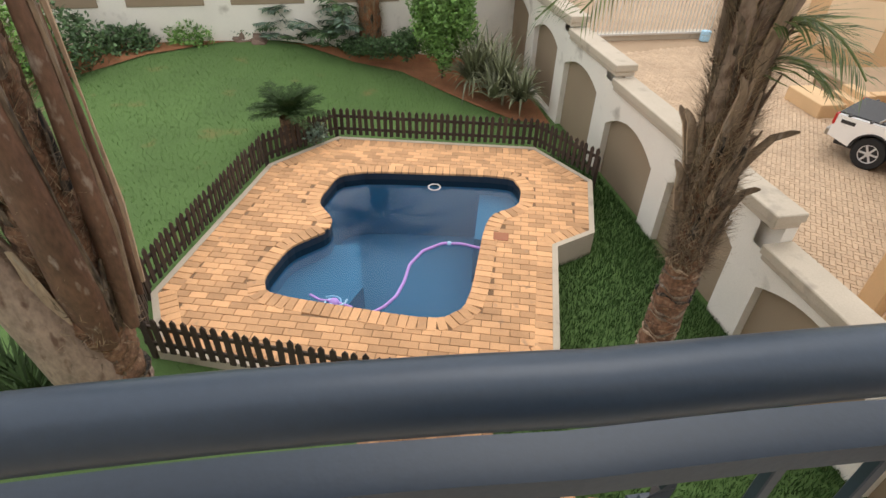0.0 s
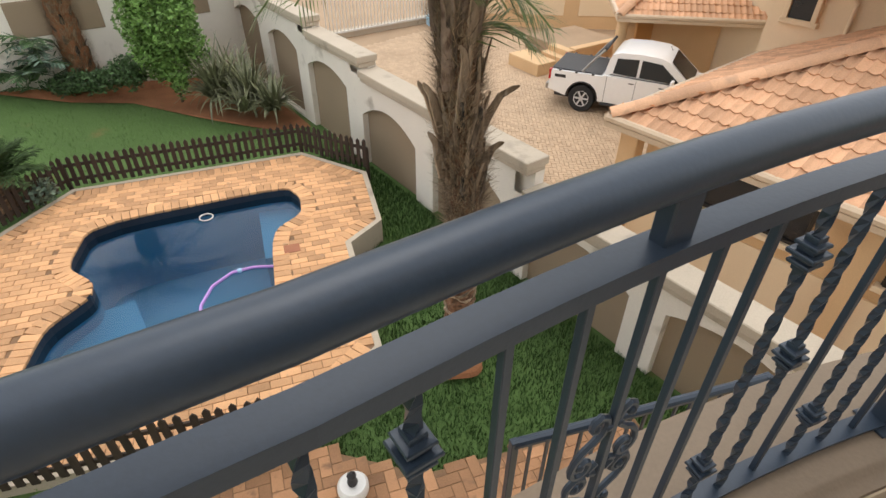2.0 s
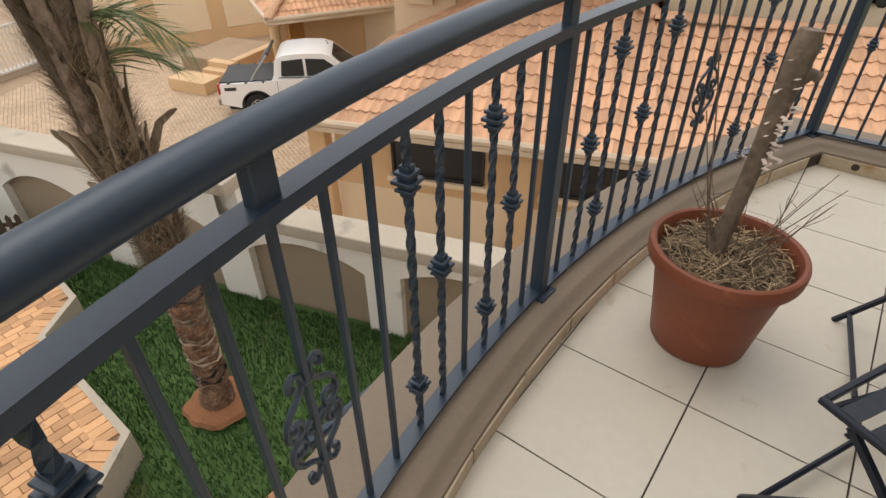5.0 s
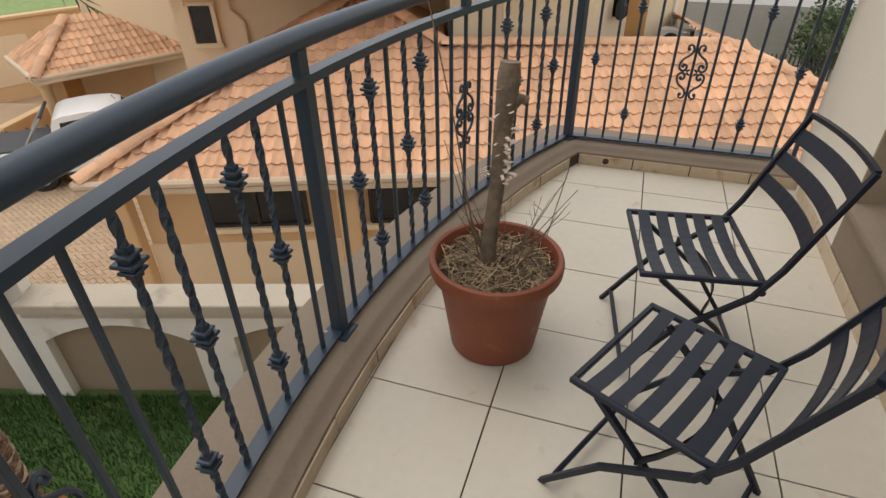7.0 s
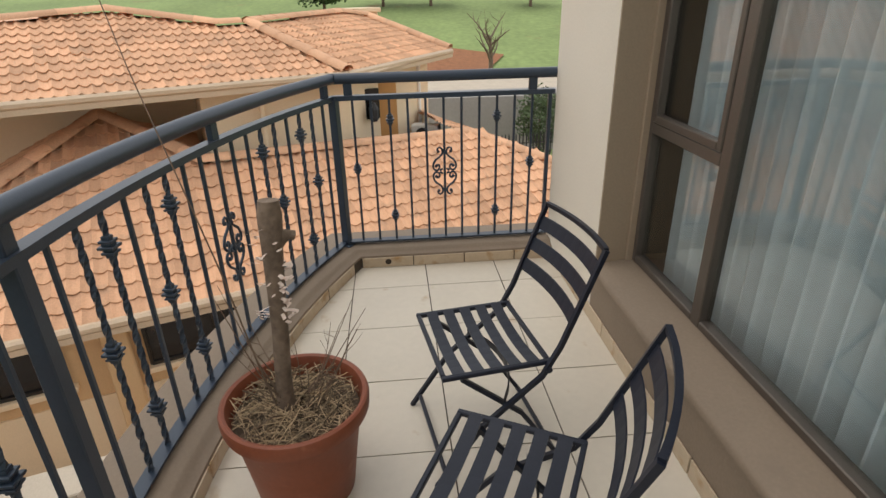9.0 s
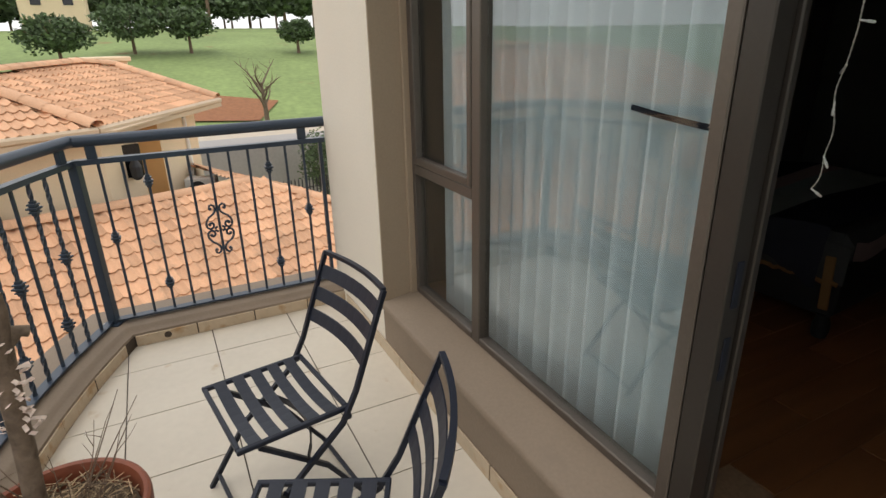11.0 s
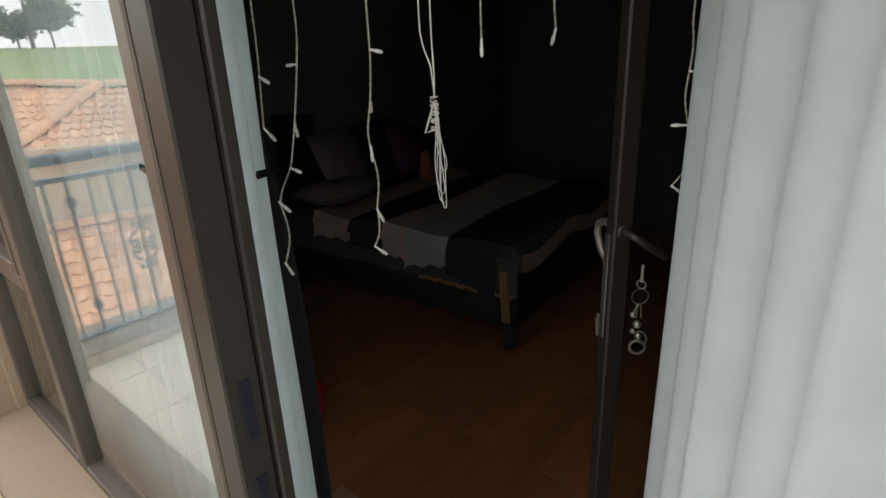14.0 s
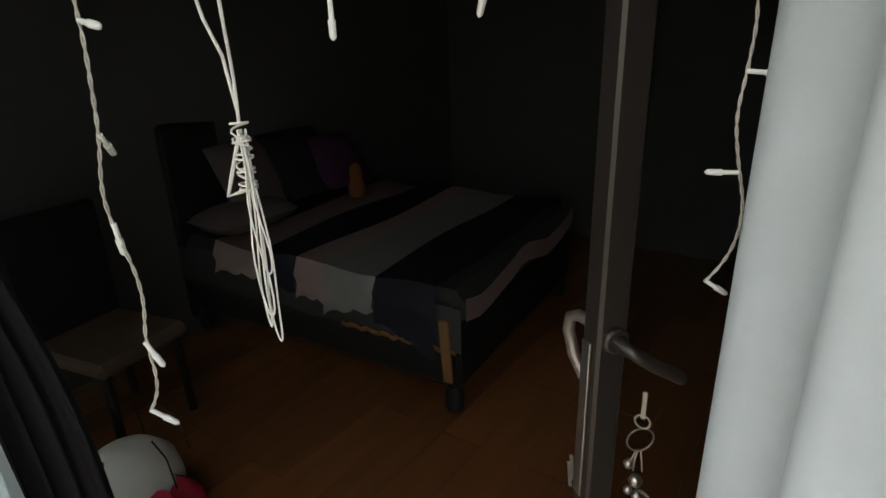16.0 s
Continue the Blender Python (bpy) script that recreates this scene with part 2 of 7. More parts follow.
ROOFTILE = material("salmon_roof_tile", (0.63, 0.365, 0.215), 0.85, grain=50, stain=1.2, vary=0.2, bump=0.3, each=0.35, dirt=(0.43, 0.27, 0.17), dirt_at=0.6)
ROOFTILES = material("salmon_roof_tiles", (0.63, 0.365, 0.215), 0.85, grain=50, stain=1.2, vary=0.2, bump=0.3, island=0.35, dirt=(0.43, 0.27, 0.17), dirt_at=0.6)
GUTTER = material("tan_gutter", (0.55, 0.42, 0.29), 0.5, grain=40, vary=0.1)
TRIM = material("ochre_trim", (0.50, 0.25, 0.08), 0.7, grain=60, vary=0.1)
PALMBARK = material("palm_trunk_fibre", (0.165, 0.088, 0.05), 0.95, grain=28, stain=7, vary=0.75, bump=1.0, stretch=(1, 1, 1.0), dirt=(0.33, 0.22, 0.14), dirt_at=0.56)
BOOT = material("old_palm_frond_base", (0.215, 0.155, 0.105), 0.9, grain=40, stain=9, vary=0.7, bump=0.8, each=0.5, island=0.3, stretch=(1, 1, 0.2), dirt=(0.30, 0.25, 0.20), dirt_at=0.58)
STEM = material("smooth_grey_brown_stem", (0.27, 0.195, 0.145), 0.7, grain=30, stain=5, vary=0.45, bump=0.35, stretch=(1, 1, 0.5), dirt=(0.13, 0.075, 0.05), dirt_at=0.55)
REDSTEM = material("red_brown_palm_stem", (0.13, 0.068, 0.042), 0.6, grain=30, stain=5, vary=0.5, bump=0.35, stretch=(1, 1, 0.4), dirt=(0.36, 0.29, 0.24), dirt_at=0.60)
FIBRE = material("palm_fibre", (0.26, 0.19, 0.12), 0.95, grain=20, vary=0.4, bump=0.0, island=0.6)
FROND = material("palm_leaflet", (0.115, 0.155, 0.045), 0.6, grain=20, stain=3, vary=0.35, bump=0.0, island=0.4)
CYCAD = material("dark_cycad_leaf", (0.032, 0.064, 0.013), 0.85, grain=20, stain=3, vary=0.3, bump=0.0, island=0.4)
SHRUB = material("garden_shrub_leaf", (0.075, 0.135, 0.05), 0.6, grain=20, stain=2, vary=0.4, bump=0.0, island=0.6)
LIGHTSHRUB = material("light_green_leaf", (0.165, 0.295, 0.07), 0.6, grain=20, stain=2, vary=0.35, bump=0.0, island=0.5)
STRAPLEAF = material("olive_strap_leaf", (0.19, 0.20, 0.11), 0.55, grain=20, stain=2, vary=0.35, bump=0.0, island=0.6)
GREYLEAF = material("grey_green_leaf", (0.14, 0.20, 0.145), 0.6, grain=20, stain=2, vary=0.3, bump=0.0, island=0.5)
TREELEAF = material("park_tree_leaf", (0.075, 0.115, 0.045), 0.7, grain=8, stain=1, vary=0.4, bump=0.0, island=0.5)
ROCK = material("brown_garden_rock", (0.20, 0.135, 0.10), 0.9, grain=14, stain=3, vary=0.4, bump=0.9)
PAINTWHITE = material("white_car_paint", (0.86, 0.86, 0.85), 0.25, grain=10, stain=1, vary=0.03, bump=0.0, coat=0.6)
TYRE = material("tyre_rubber", (0.020, 0.020, 0.021), 0.85, grain=60, vary=0.2)
RIM = material("alloy_rim", (0.62, 0.62, 0.63), 0.4, metal=0.2, grain=40, vary=0.08)
CARGLASS = material("car_window_glass", (0.015, 0.018, 0.02), 0.08, grain=6, vary=0.1, bump=0.0)
CARBLACK = material("black_car_plastic", (0.025, 0.025, 0.027), 0.6, grain=60, vary=0.15)
TAILRED = material("red_tail_lamp", (0.45, 0.02, 0.02), 0.2, grain=20, vary=0.1, bump=0.0)
PALEMETAL = material("pale_grey_gate", (0.62, 0.60, 0.56), 0.5, metal=0.1, grain=40, vary=0.08)
ROADGREY = material("grey_retaining_wall", (0.33, 0.31, 0.29), 0.9, grain=8, stain=0.4, vary=0.1)
WHITE = material("white_paint", (0.78, 0.77, 0.74), 0.6, grain=60, vary=0.06)


# ---- mesh tools ----
class Shape:
    """Gathers vertices and faces of one part."""

    def __init__(self):
        self.v, self.f = [], []

    def add(self, verts, faces, m=None):
        k = len(self.v)
        self.v += [tuple(m @ Vector(p)) if m else tuple(p) for p in verts]
        self.f += [tuple(k + i for i in q) for q in faces]
        return self

    def box(self, x, y, z, sx, sy, sz, chamfer=0.0, m=None):
        """A box about (x, y, z), its edges chamfered."""
        h = (sx / 2, sy / 2, sz / 2)
        at = m @ pose(x, y, z) if m else pose(x, y, z)
        signs = [(i, j, k) for i in (-1, 1) for j in (-1, 1) for k in (-1, 1)]
        if not chamfer:
            idx = {s: n for n, s in enumerate(signs)}
            faces = []
            for a in range(3):
                b, c = (a + 1) % 3, (a + 2) % 3
                for s in (-1, 1):
                    ring = []
                    for u, w in ((-1, -1), (1, -1), (1, 1), (-1, 1)):
                        q = [0, 0, 0]
                        q[a], q[b], q[c] = s, u, w
                        ring.append(idx[tuple(q)])
                    faces.append(ring if s > 0 else ring[::-1])
            return self.add([[s[i] * h[i] for i in range(3)] for s in signs], faces, at)
        verts, idx = [], {}
        for s in signs:
            for a in range(3):
                idx[s, a] = len(verts)
                verts.append([s[i] * (h[i] - (0 if i == a else chamfer)) for i in range(3)])
        faces = []
        for a in range(3):
            b, c = (a + 1) % 3, (a + 2) % 3
            for s in (-1, 1):
                ring = []
                for u, w in ((-1, -1), (1, -1), (1, 1), (-1, 1)):
                    q = [0, 0, 0]
                    q[a], q[b], q[c] = s, u, w
                    ring.append(idx[tuple(q), a])
                faces.append(ring if s > 0 else ring[::-1])
            for u in (-1, 1):
                for w in (-1, 1):
                    lo, hi = [0, 0, 0], [0, 0, 0]
                    lo[a], lo[b], lo[c] = -1, u, w
                    hi[a], hi[b], hi[c] = 1, u, w
                    ring = [idx[tuple(lo), b], idx[tuple(hi), b], idx[tuple(hi), c], idx[tuple(lo), c]]
                    faces.append(ring if u * w < 0 else ring[::-1])
        for s in signs:
            tri = [idx[s, 0], idx[s, 1], idx[s, 2]]
            faces.append(tri if s[0] * s[1] * s[2] > 0 else tri[::-1])
        return self.add(verts, faces, at)

    def tube(self, points, radius, sides=8, flat=1.0, m=None, caps=True, spin=0.0):
        """A tube along points; radius a number or one for each point; flat squeezes it sideways."""
        pts = [Vector(p) for p in points]
        rad = radius if hasattr(radius, "__len__") else [radius] * len(pts)
        verts, faces = [], []
        up = Vector((0, 0, 1))
        first = (pts[1] - pts[0]).normalized()
        side = first.cross(up if abs(first.z) < 0.95 else Vector((1, 0, 0))).normalized()
        for i, p in enumerate(pts):
            d = (pts[min(i + 1, len(pts) - 1)] - pts[max(i - 1, 0)]).normalized()
            side = (side - d * side.dot(d)).normalized()
            other = d.cross(side)
            for k in range(sides):
                a = 2 * math.pi * (k + 0.5) / sides + spin * i
                verts.append(p + side * (math.cos(a) * rad[i] * flat) + other * (math.sin(a) * rad[i]))
        for i in range(len(pts) - 1):
            for k in range(sides):
                j = (k + 1) % sides
                faces.append((i * sides + k, i * sides + j, (i + 1) * sides + j, (i + 1) * sides + k))
        if caps:
            faces.append(tuple(range(sides))[::-1])
            faces.append(tuple((len(pts) - 1) * sides + k for k in range(sides)))
        return self.add(verts, faces, m)

    def lathe(self, profile, sides=32, m=None):
        """A turned shape; profile: (radius, height) from one end to the other."""
        verts, faces = [], []
        for r, z in profile:
            for k in range(sides):
                a = 2 * math.pi * k / sides
                verts.append((r * math.cos(a), r * math.sin(a), z))
        for i in range(len(profile) - 1):
            for k in range(sides):
                j = (k + 1) % sides
                faces.append((i * sides + k, i * sides + j, (i + 1) * sides + j, (i + 1) * sides + k))
        faces.append(tuple(range(sides))[::-1])
        faces.append(tuple((len(profile) - 1) * sides + k for k in range(sides)))
        return self.add(verts, faces, m)

    def prism(self, outline, z0, z1, m=None):
        """An outline (x, y), counter-clockwise, drawn up from z0 to z1."""
        n = len(outline)
        verts = [(x, y, z0) for x, y in outline] + [(x, y, z1) for x, y in outline]
        faces = [tuple(range(n))[::-1], tuple(range(n, 2 * n))]
        faces += [(i, (i + 1) % n, n + (i + 1) % n, n + i) for i in range(n)]
        return self.add(verts, faces, m)

    def sheet(self, rows):
        """A surface over a grid of points."""
        h, w = len(rows), len(rows[0])
        return self.add([p for r in rows for p in r], [(i * w + j, i * w + j + 1, (i + 1) * w + j + 1, (i + 1) * w + j) for i in range(h - 1) for j in range(w - 1)])

    def mesh(self, name, smooth=False):
        me = bpy.data.meshes.new(name)
        me.from_pydata(self.v, [], self.f)
        if smooth:
            me.shade_smooth()
            if hasattr(me, "set_sharp_from_angle"):
                me.set_sharp_from_angle(angle=radians(45))
        return me


def part(name, shape, mat, parent=None, label="", smooth=False, m=None):
    """One mesh object under a thing or a part."""
    me = shape if isinstance(shape, bpy.types.Mesh) else shape.mesh(name, smooth)
    if not me.materials:
        me.materials.append(mat)
    ob = new(name, me)
    if m:
        ob.matrix_basis = m
    if parent:
        ob.parent = parent
    if label:
        tagged(ob, label)
    return ob


def thing(name, label, category, m=None, group="", kind=""):
    ob = new(name)
    ob.empty_display_size = 0.1
    if m:
        ob.matrix_basis = m
    return tagged(ob, label, category, group, kind)


def structure(name, shape, mat, label="", category="", smooth=False):
    return tagged(part(name, shape, mat, None, "", smooth), label, category or name.split("_")[0], "", "structure")


def inside(p, outline):
    x, y = p
    hit, n = False, len(outline)
    for i in range(n):
        (x1, y1), (x2, y2) = outline[i], outline[(i + 1) % n]
        if (y1 > y) != (y2 > y) and x < (x2 - x1) * (y - y1) / (y2 - y1) + x1:
            hit = not hit
    return hit


def clip(poly, keep):
    """Cuts a polygon by a half-plane; keep(p) is the signed distance kept where positive."""
    out = []
    for i, p in enumerate(poly):
        q = poly[(i + 1) % len(poly)]
        a, b = keep(p), keep(q)
        if a >= 0:
            out.append(p)
        if (a >= 0) != (b >= 0):
            s = a / (a - b)
            out.append((p[0] + s * (q[0] - p[0]), p[1] + s * (q[1] - p[1])))
    return out


def along(points, step, start=0.0):
    """Places along a line of (x, y): (x, y, direction) every step."""
    out, left = [], start
    for (x1, y1), (x2, y2) in zip(points, points[1:]):
        d = math.hypot(x2 - x1, y2 - y1)
        s = left
        while s < d:
            out.append((x1 + (x2 - x1) * s / d, y1 + (y2 - y1) * s / d, math.atan2(y2 - y1, x2 - x1)))
            s += step
        left = s - d
    return out


def rounded(outline, times=2, cut=0.22):
    for _ in range(times):
        nxt = []
        for i, p in enumerate(outline):
            q = outline[(i + 1) % len(outline)]
            nxt.append((p[0] + cut * (q[0] - p[0]), p[1] + cut * (q[1] - p[1])))
            nxt.append((q[0] - cut * (q[0] - p[0]), q[1] - cut * (q[1] - p[1])))
        outline = nxt
    return outline


def grown(outline, by):
    """The outline (counter-clockwise) pushed outwards."""
    n, out = len(outline), []
    for i in range(n):
        (x0, y0), (x1, y1), (x2, y2) = outline[i - 1], outline[i], outline[(i + 1) % n]
        a, b = Vector((x1 - x0, y1 - y0)).normalized(), Vector((x2 - x1, y2 - y1)).normalized()
        na, nb = Vector((a.y, -a.x)), Vector((b.y, -b.x))
        d = (na + nb)
        d = d / max(d.length_squared / 2, 0.5)
        out.append((x1 + d.x * by, y1 + d.y * by))
    return out

# ---- balcony: plan of the curved front ----
CX, CY, RAIL_R, RAIL_X = 1.438, -4.62, 5.025, 3.74
X_LEFT, Y_WALL = -1.6, -1.50
CURB_Z = 0.108


def edge_point(off, f):
    """A place on the balcony's edge: off metres outside the railing's line; f runs 0..1 along the arc and 1..2 along the straight side."""
    r, x1 = RAIL_R + off, RAIL_X + off
    a0 = math.acos((X_LEFT - CX) / r)
    a1 = math.acos((x1 - CX) / r)
    if f <= 1:
        a = a0 + (a1 - a0) * f
        return (CX + r * math.cos(a), CY + r * math.sin(a))
    y1 = CY + r * math.sin(a1)
    return (x1, y1 + (Y_WALL - y1) * (f - 1))


FRACTIONS = [i / 60 for i in range(61)] + [1 + i / 8 for i in range(1, 9)]


def arc_at(s):
    """Along the railing from the post by the pot: s metres to the right (negative: left), past the corner down the straight side."""
    a_post = math.acos((1.586 - CX) / RAIL_R)
    a_corner = math.acos((RAIL_X - CX) / RAIL_R)
    length = (a_post - a_corner) * RAIL_R
    if s <= length:
        a = a_post - s / RAIL_R
        # the curve flattens towards the left end
        r = RAIL_R + min(0.06, 0.10 * max(0.0, 0.05 - CX - RAIL_R * math.cos(a)))
        return CX + r * math.cos(a), CY + r * math.sin(a), a - math.pi / 2
    return RAIL_X, CY + RAIL_R * math.sin(a_corner) - (s - length), -math.pi / 2


ARC_LEN = (math.acos((1.586 - CX) / RAIL_R) - math.acos((RAIL_X - CX) / RAIL_R)) * RAIL_R
CORNER_Y = CY + RAIL_R * math.sin(math.acos((RAIL_X - CX) / RAIL_R))

profile = [(-0.150, -0.02), (-0.150, 0.07), (-0.147, 0.078), (-0.128, 0.083), (-0.112, 0.092), (-0.100, CURB_Z - 0.004), (-0.088, CURB_Z), (0.21, CURB_Z - 0.004), (0.232, CURB_Z - 0.02),
           (0.235, -0.12), (0.255, -0.13), (0.255, -0.5), (0.20, -0.52), (-0.150, -0.52)]
curb = Shape().sheet([[(*edge_point(o, f), z) for f in FRACTIONS] for o, z in profile])
structure("parapet_wall", curb, CURB, "low curved brown plastered balcony curb with rounded top", "parapet", True)

floor_outline = [edge_point(-0.15, f) for f in FRACTIONS][::-1] + [(X_LEFT, Y_WALL)]
slab = Shape().prism([edge_point(-0.149, f) for f in FRACTIONS][::-1] + [(X_LEFT, Y_WALL - 0.4), (RAIL_X - 0.15, Y_WALL - 0.4)][:1] + [(RAIL_X - 0.149, Y_WALL - 0.02)], -0.3, -0.006)
floor = structure("floor", slab, GROUT, "balcony floor of large cream tiles with dark grout", "floor")

# floor tiles, cut to the curve
PX, PY, GAP, TX, TY = 0.450, 0.450, 0.006, 1.498, -0.208
for i in range(-8, 6):
    for j in range(-4, 3):
        x0, y0 = TX + i * PX + GAP / 2, TY + j * PY + GAP / 2
        x1, y1 = x0 + PX - GAP, y0 + PY - GAP
        poly = [(x0, y0), (x1, y0), (x1, y1), (x0, y1)]
        poly = clip(poly, lambda p: RAIL_X - 0.155 - p[0])
        poly = poly and clip(poly, lambda p: p[0] - X_LEFT)
        poly = poly and clip(poly, lambda p: p[1] - (Y_WALL - 0.01))
        if poly and max(math.hypot(p[0] - CX, p[1] - CY) for p in poly) > RAIL_R - 0.155:
            for k in range(9):
                a = math.atan2(y0 - CY, x0 - CX) + (k - 4) * 0.03
                poly = poly and clip(poly, lambda p: RAIL_R - 0.155 - ((p[0] - CX) * math.cos(a) + (p[1] - CY) * math.sin(a)))
        if poly and len(poly) > 2:
            part("tile", Shape().prism(poly, -0.012, random.uniform(-0.0006, 0.0006)), TILE, floor)

# skirting tiles on the inside of the curb
skirting = structure("baseboard", Shape().sheet([[(*edge_point(-0.152, f), z) for f in FRACTIONS] for z in (0.0, 0.066)]), GROUT, "cream skirting tiles round the balcony with rusty joints", "skirting")
line = [edge_point(-0.156, f) for f in FRACTIONS]
sk = Shape().box(0, 0, 0.034, 0.325, 0.008, 0.066, 0.0015).mesh("tile")
arc_line, side_line = [p for f, p in zip(FRACTIONS, line) if f <= 1], [p for f, p in zip(FRACTIONS, line) if f >= 1]
for run, first in ((arc_line, 0.10), (side_line, 0.004)):
    for x, y, a in along(run, 0.332, first):
        cx, cy = x + 0.163 * math.cos(a), y + 0.163 * math.sin(a)
        if run is arc_line and x + 0.33 * math.cos(a) > RAIL_X - 0.15:
            continue
        part("tile", sk, SKIRT, skirting, m=pose(cx, cy, 0, rz=math.degrees(a) - (1.9 if run is arc_line else 0)))
sk2 = Shape().box(0, 0, 0.04, 0.438, 0.008, 0.078, 0.0015).mesh("tile")
for i in range(9):
    part("tile", sk2, SKIRT, skirting, m=pose(3.29 - i * 0.4455, Y_WALL + 0.008, 0))
drain = thing("drain_hole", "small dark drain hole in the skirting", "drain", pose(RAIL_X - 0.1565, -0.42, 0.038))
part("pipe", Shape().lathe([(0.016, -0.004), (0.020, -0.004), (0.020, 0.004), (0.016, 0.004)], 16, pose(0, 0, 0, 0, 90, 0)), GROUT, drain)

# ---- railing ----
railing = thing("balcony_railing", "charcoal painted steel balcony railing with twisted bars and scrolls", "railing", pose(0, 0, 0))
S_LEFT = -4.6
S_END = ARC_LEN + (CORNER_Y - Y_WALL) - 0.01
stations = [S_LEFT + (ARC_LEN - S_LEFT) * i / 70 for i in range(71)]
Z_TOP, Z_MID, Z_BOT = 1.166, 1.056, 0.128
top_path = [(*arc_at(s)[:2], Z_TOP) for s in stations] + [(RAIL_X, CORNER_Y - 0.02, Z_TOP), (RAIL_X, Y_WALL - 0.03, Z_TOP)]
part("top_rail", Shape().tube(top_path, 0.0310, 24), IRON, railing, "thick round handrail with satin sheen", True)


def flat_bar(w, h, z):
    s = Shape()
    rows = []
    for du, dz in ((-w / 2, -h / 2), (w / 2, -h / 2), (w / 2, h / 2), (-w / 2, h / 2), (-w / 2, -h / 2)):
        row = []
        for st in stations:
            x, y, a = arc_at(st)
            row.append((x - math.sin(a) * -du * -1, y + math.cos(a) * du, z + dz))
        row.append((RAIL_X + du, CORNER_Y + du * 0.4, z + dz))
        row.append((RAIL_X + du, Y_WALL + 0.005, z + dz))
        rows.append(row)
    return s.sheet(rows)


part("middle_rail", flat_bar(0.050, 0.028, Z_MID), IRON, railing)
part("bottom_rail", flat_bar(0.052, 0.010, Z_BOT), IRON, railing)
post_mesh = Shape().box(0, 0, (Z_MID + CURB_Z) / 2 + 0.002, 0.05, 0.05, Z_MID - CURB_Z, 0.004).mesh("post")
plate_mesh = Shape().box(0, 0, CURB_Z + 0.004, 0.10, 0.10, 0.009, 0.002).mesh("base_plate")
bolt_mesh = Shape().lathe([(0.008, 0), (0.008, 0.008), (0.004, 0.011)], 8).mesh("bolt")
spigot_mesh = Shape().box(0, 0, (Z_MID + Z_TOP) / 2 - 0.01, 0.05, 0.028, Z_TOP - Z_MID + 0.005, 0.003).mesh("spigot")


def at_s(s, z=0.0):
    x, y, a = arc_at(s)
    return pose(x, y, z, rz=math.degrees(a))


def add_post(s, plate=True):
    p = part("post", post_mesh, IRON, railing, m=at_s(s))
    if plate:
        q = part("base_plate", plate_mesh, IRON, p)
        for dx in (-0.038, 0.038):
            part("bolt", bolt_mesh, STEELCHROME, p, m=pose(dx, 0.036, CURB_Z + 0.008))


SECTION, LEFT = ARC_LEN, 2.195
for s in (-2 * LEFT, -LEFT, 0, SECTION):
    add_post(s)
wallpost = Shape().box(0, 0, (Z_MID + CURB_Z) / 2, 0.030, 0.022, Z_MID - CURB_Z - 0.03, 0.003).mesh("wall_post")
part("wall_post", wallpost, IRON, railing, m=pose(RAIL_X, Y_WALL + 0.03, 0.02))
for s in (-1.5 * LEFT, -LEFT, -LEFT / 2, 0, SECTION / 2, SECTION - 0.09, SECTION + 0.09, S_END - 0.13):
    part("spigot", spigot_mesh, IRON, railing, m=at_s(s))

BAR_LO, BAR_HI = Z_BOT, Z_MID - 0.01
plain_mesh = Shape().box(0, 0, (BAR_LO + BAR_HI) / 2, 0.0145, 0.0145, BAR_HI - BAR_LO, 0.0015).mesh("baluster")
tw = Shape()
N = 40
tw.tube([(0, 0, BAR_LO + (BAR_HI - BAR_LO) * i / N) for i in range(N + 1)], 0.0118, 4, spin=0.62)
twist_mesh = tw.mesh("twisted_baluster")
col = Shape()
steps_ = []
for z, w, h in ((-0.030, 0.024, 0.012), (-0.019, 0.040, 0.008), (-0.009, 0.030, 0.010), (0.0, 0.050, 0.010), (0.009, 0.030, 0.010), (0.019, 0.040, 0.008), (0.030, 0.024, 0.012)):
    steps_ += [(w * 0.707 * 0.94, z - h / 2), (w * 0.707, z - h / 4), (w * 0.707, z + h / 4), (w * 0.707 * 0.94, z + h / 2)]
col.lathe(steps_, 4, pose(0, 0, 0, rz=45))
collar_mesh = col.mesh("collar")


def spiral(cx, cz, r0, a0, turns, way, n=22):
    """A flat scroll that winds inwards from radius r0."""
    pts = []
    for i in range(n + 1):
        k = i / n
        r = r0 * (1 - 0.72 * k)
        a = a0 + way * turns * 2 * math.pi * k
        pts.append((cx + r * math.cos(a), 0, cz + r * math.sin(a)))
    return pts


def scroll_shape(sx, sz):
    """A quarter of the ornament: a bar that winds in at the middle, sweeps to the baluster and curls outwards at its end."""
    pts = spiral(0.056, 0.030, 0.030, 0.25, 0.95, -1)[::-1]
    pts += [(0.080, 0, 0.056), (0.064, 0, 0.076), (0.040, 0, 0.090), (0.021, 0, 0.106), (0.014, 0, 0.126), (0.020, 0, 0.145), (0.036, 0, 0.154), (0.050, 0, 0.147), (0.053, 0, 0.134), (0.044, 0, 0.128)]
    pts = [(0.86 * x, y, z) for x, y, z in pts]
    s = Shape().tube([(sx * x, y, sz * z) for x, y, z in pts], 0.0066, 6)
    for x, z in ((pts[0][0], pts[0][2]), (0.040, 0.129)):
        s.lathe([(0.004, -0.008), (0.010, -0.004), (0.010, 0.004), (0.004, 0.008)], 10, pose(sx * x, 0, sz * z, 90, 0, 0))
    s.tube([(sx * 0.030, 0, sz * 0.004), (sx * 0.012, 0, sz * 0.016)], 0.0066, 6)
    s.box(sx * 0.011, 0, sz * 0.120, 0.012, 0.018, 0.012, 0.002)
    return s


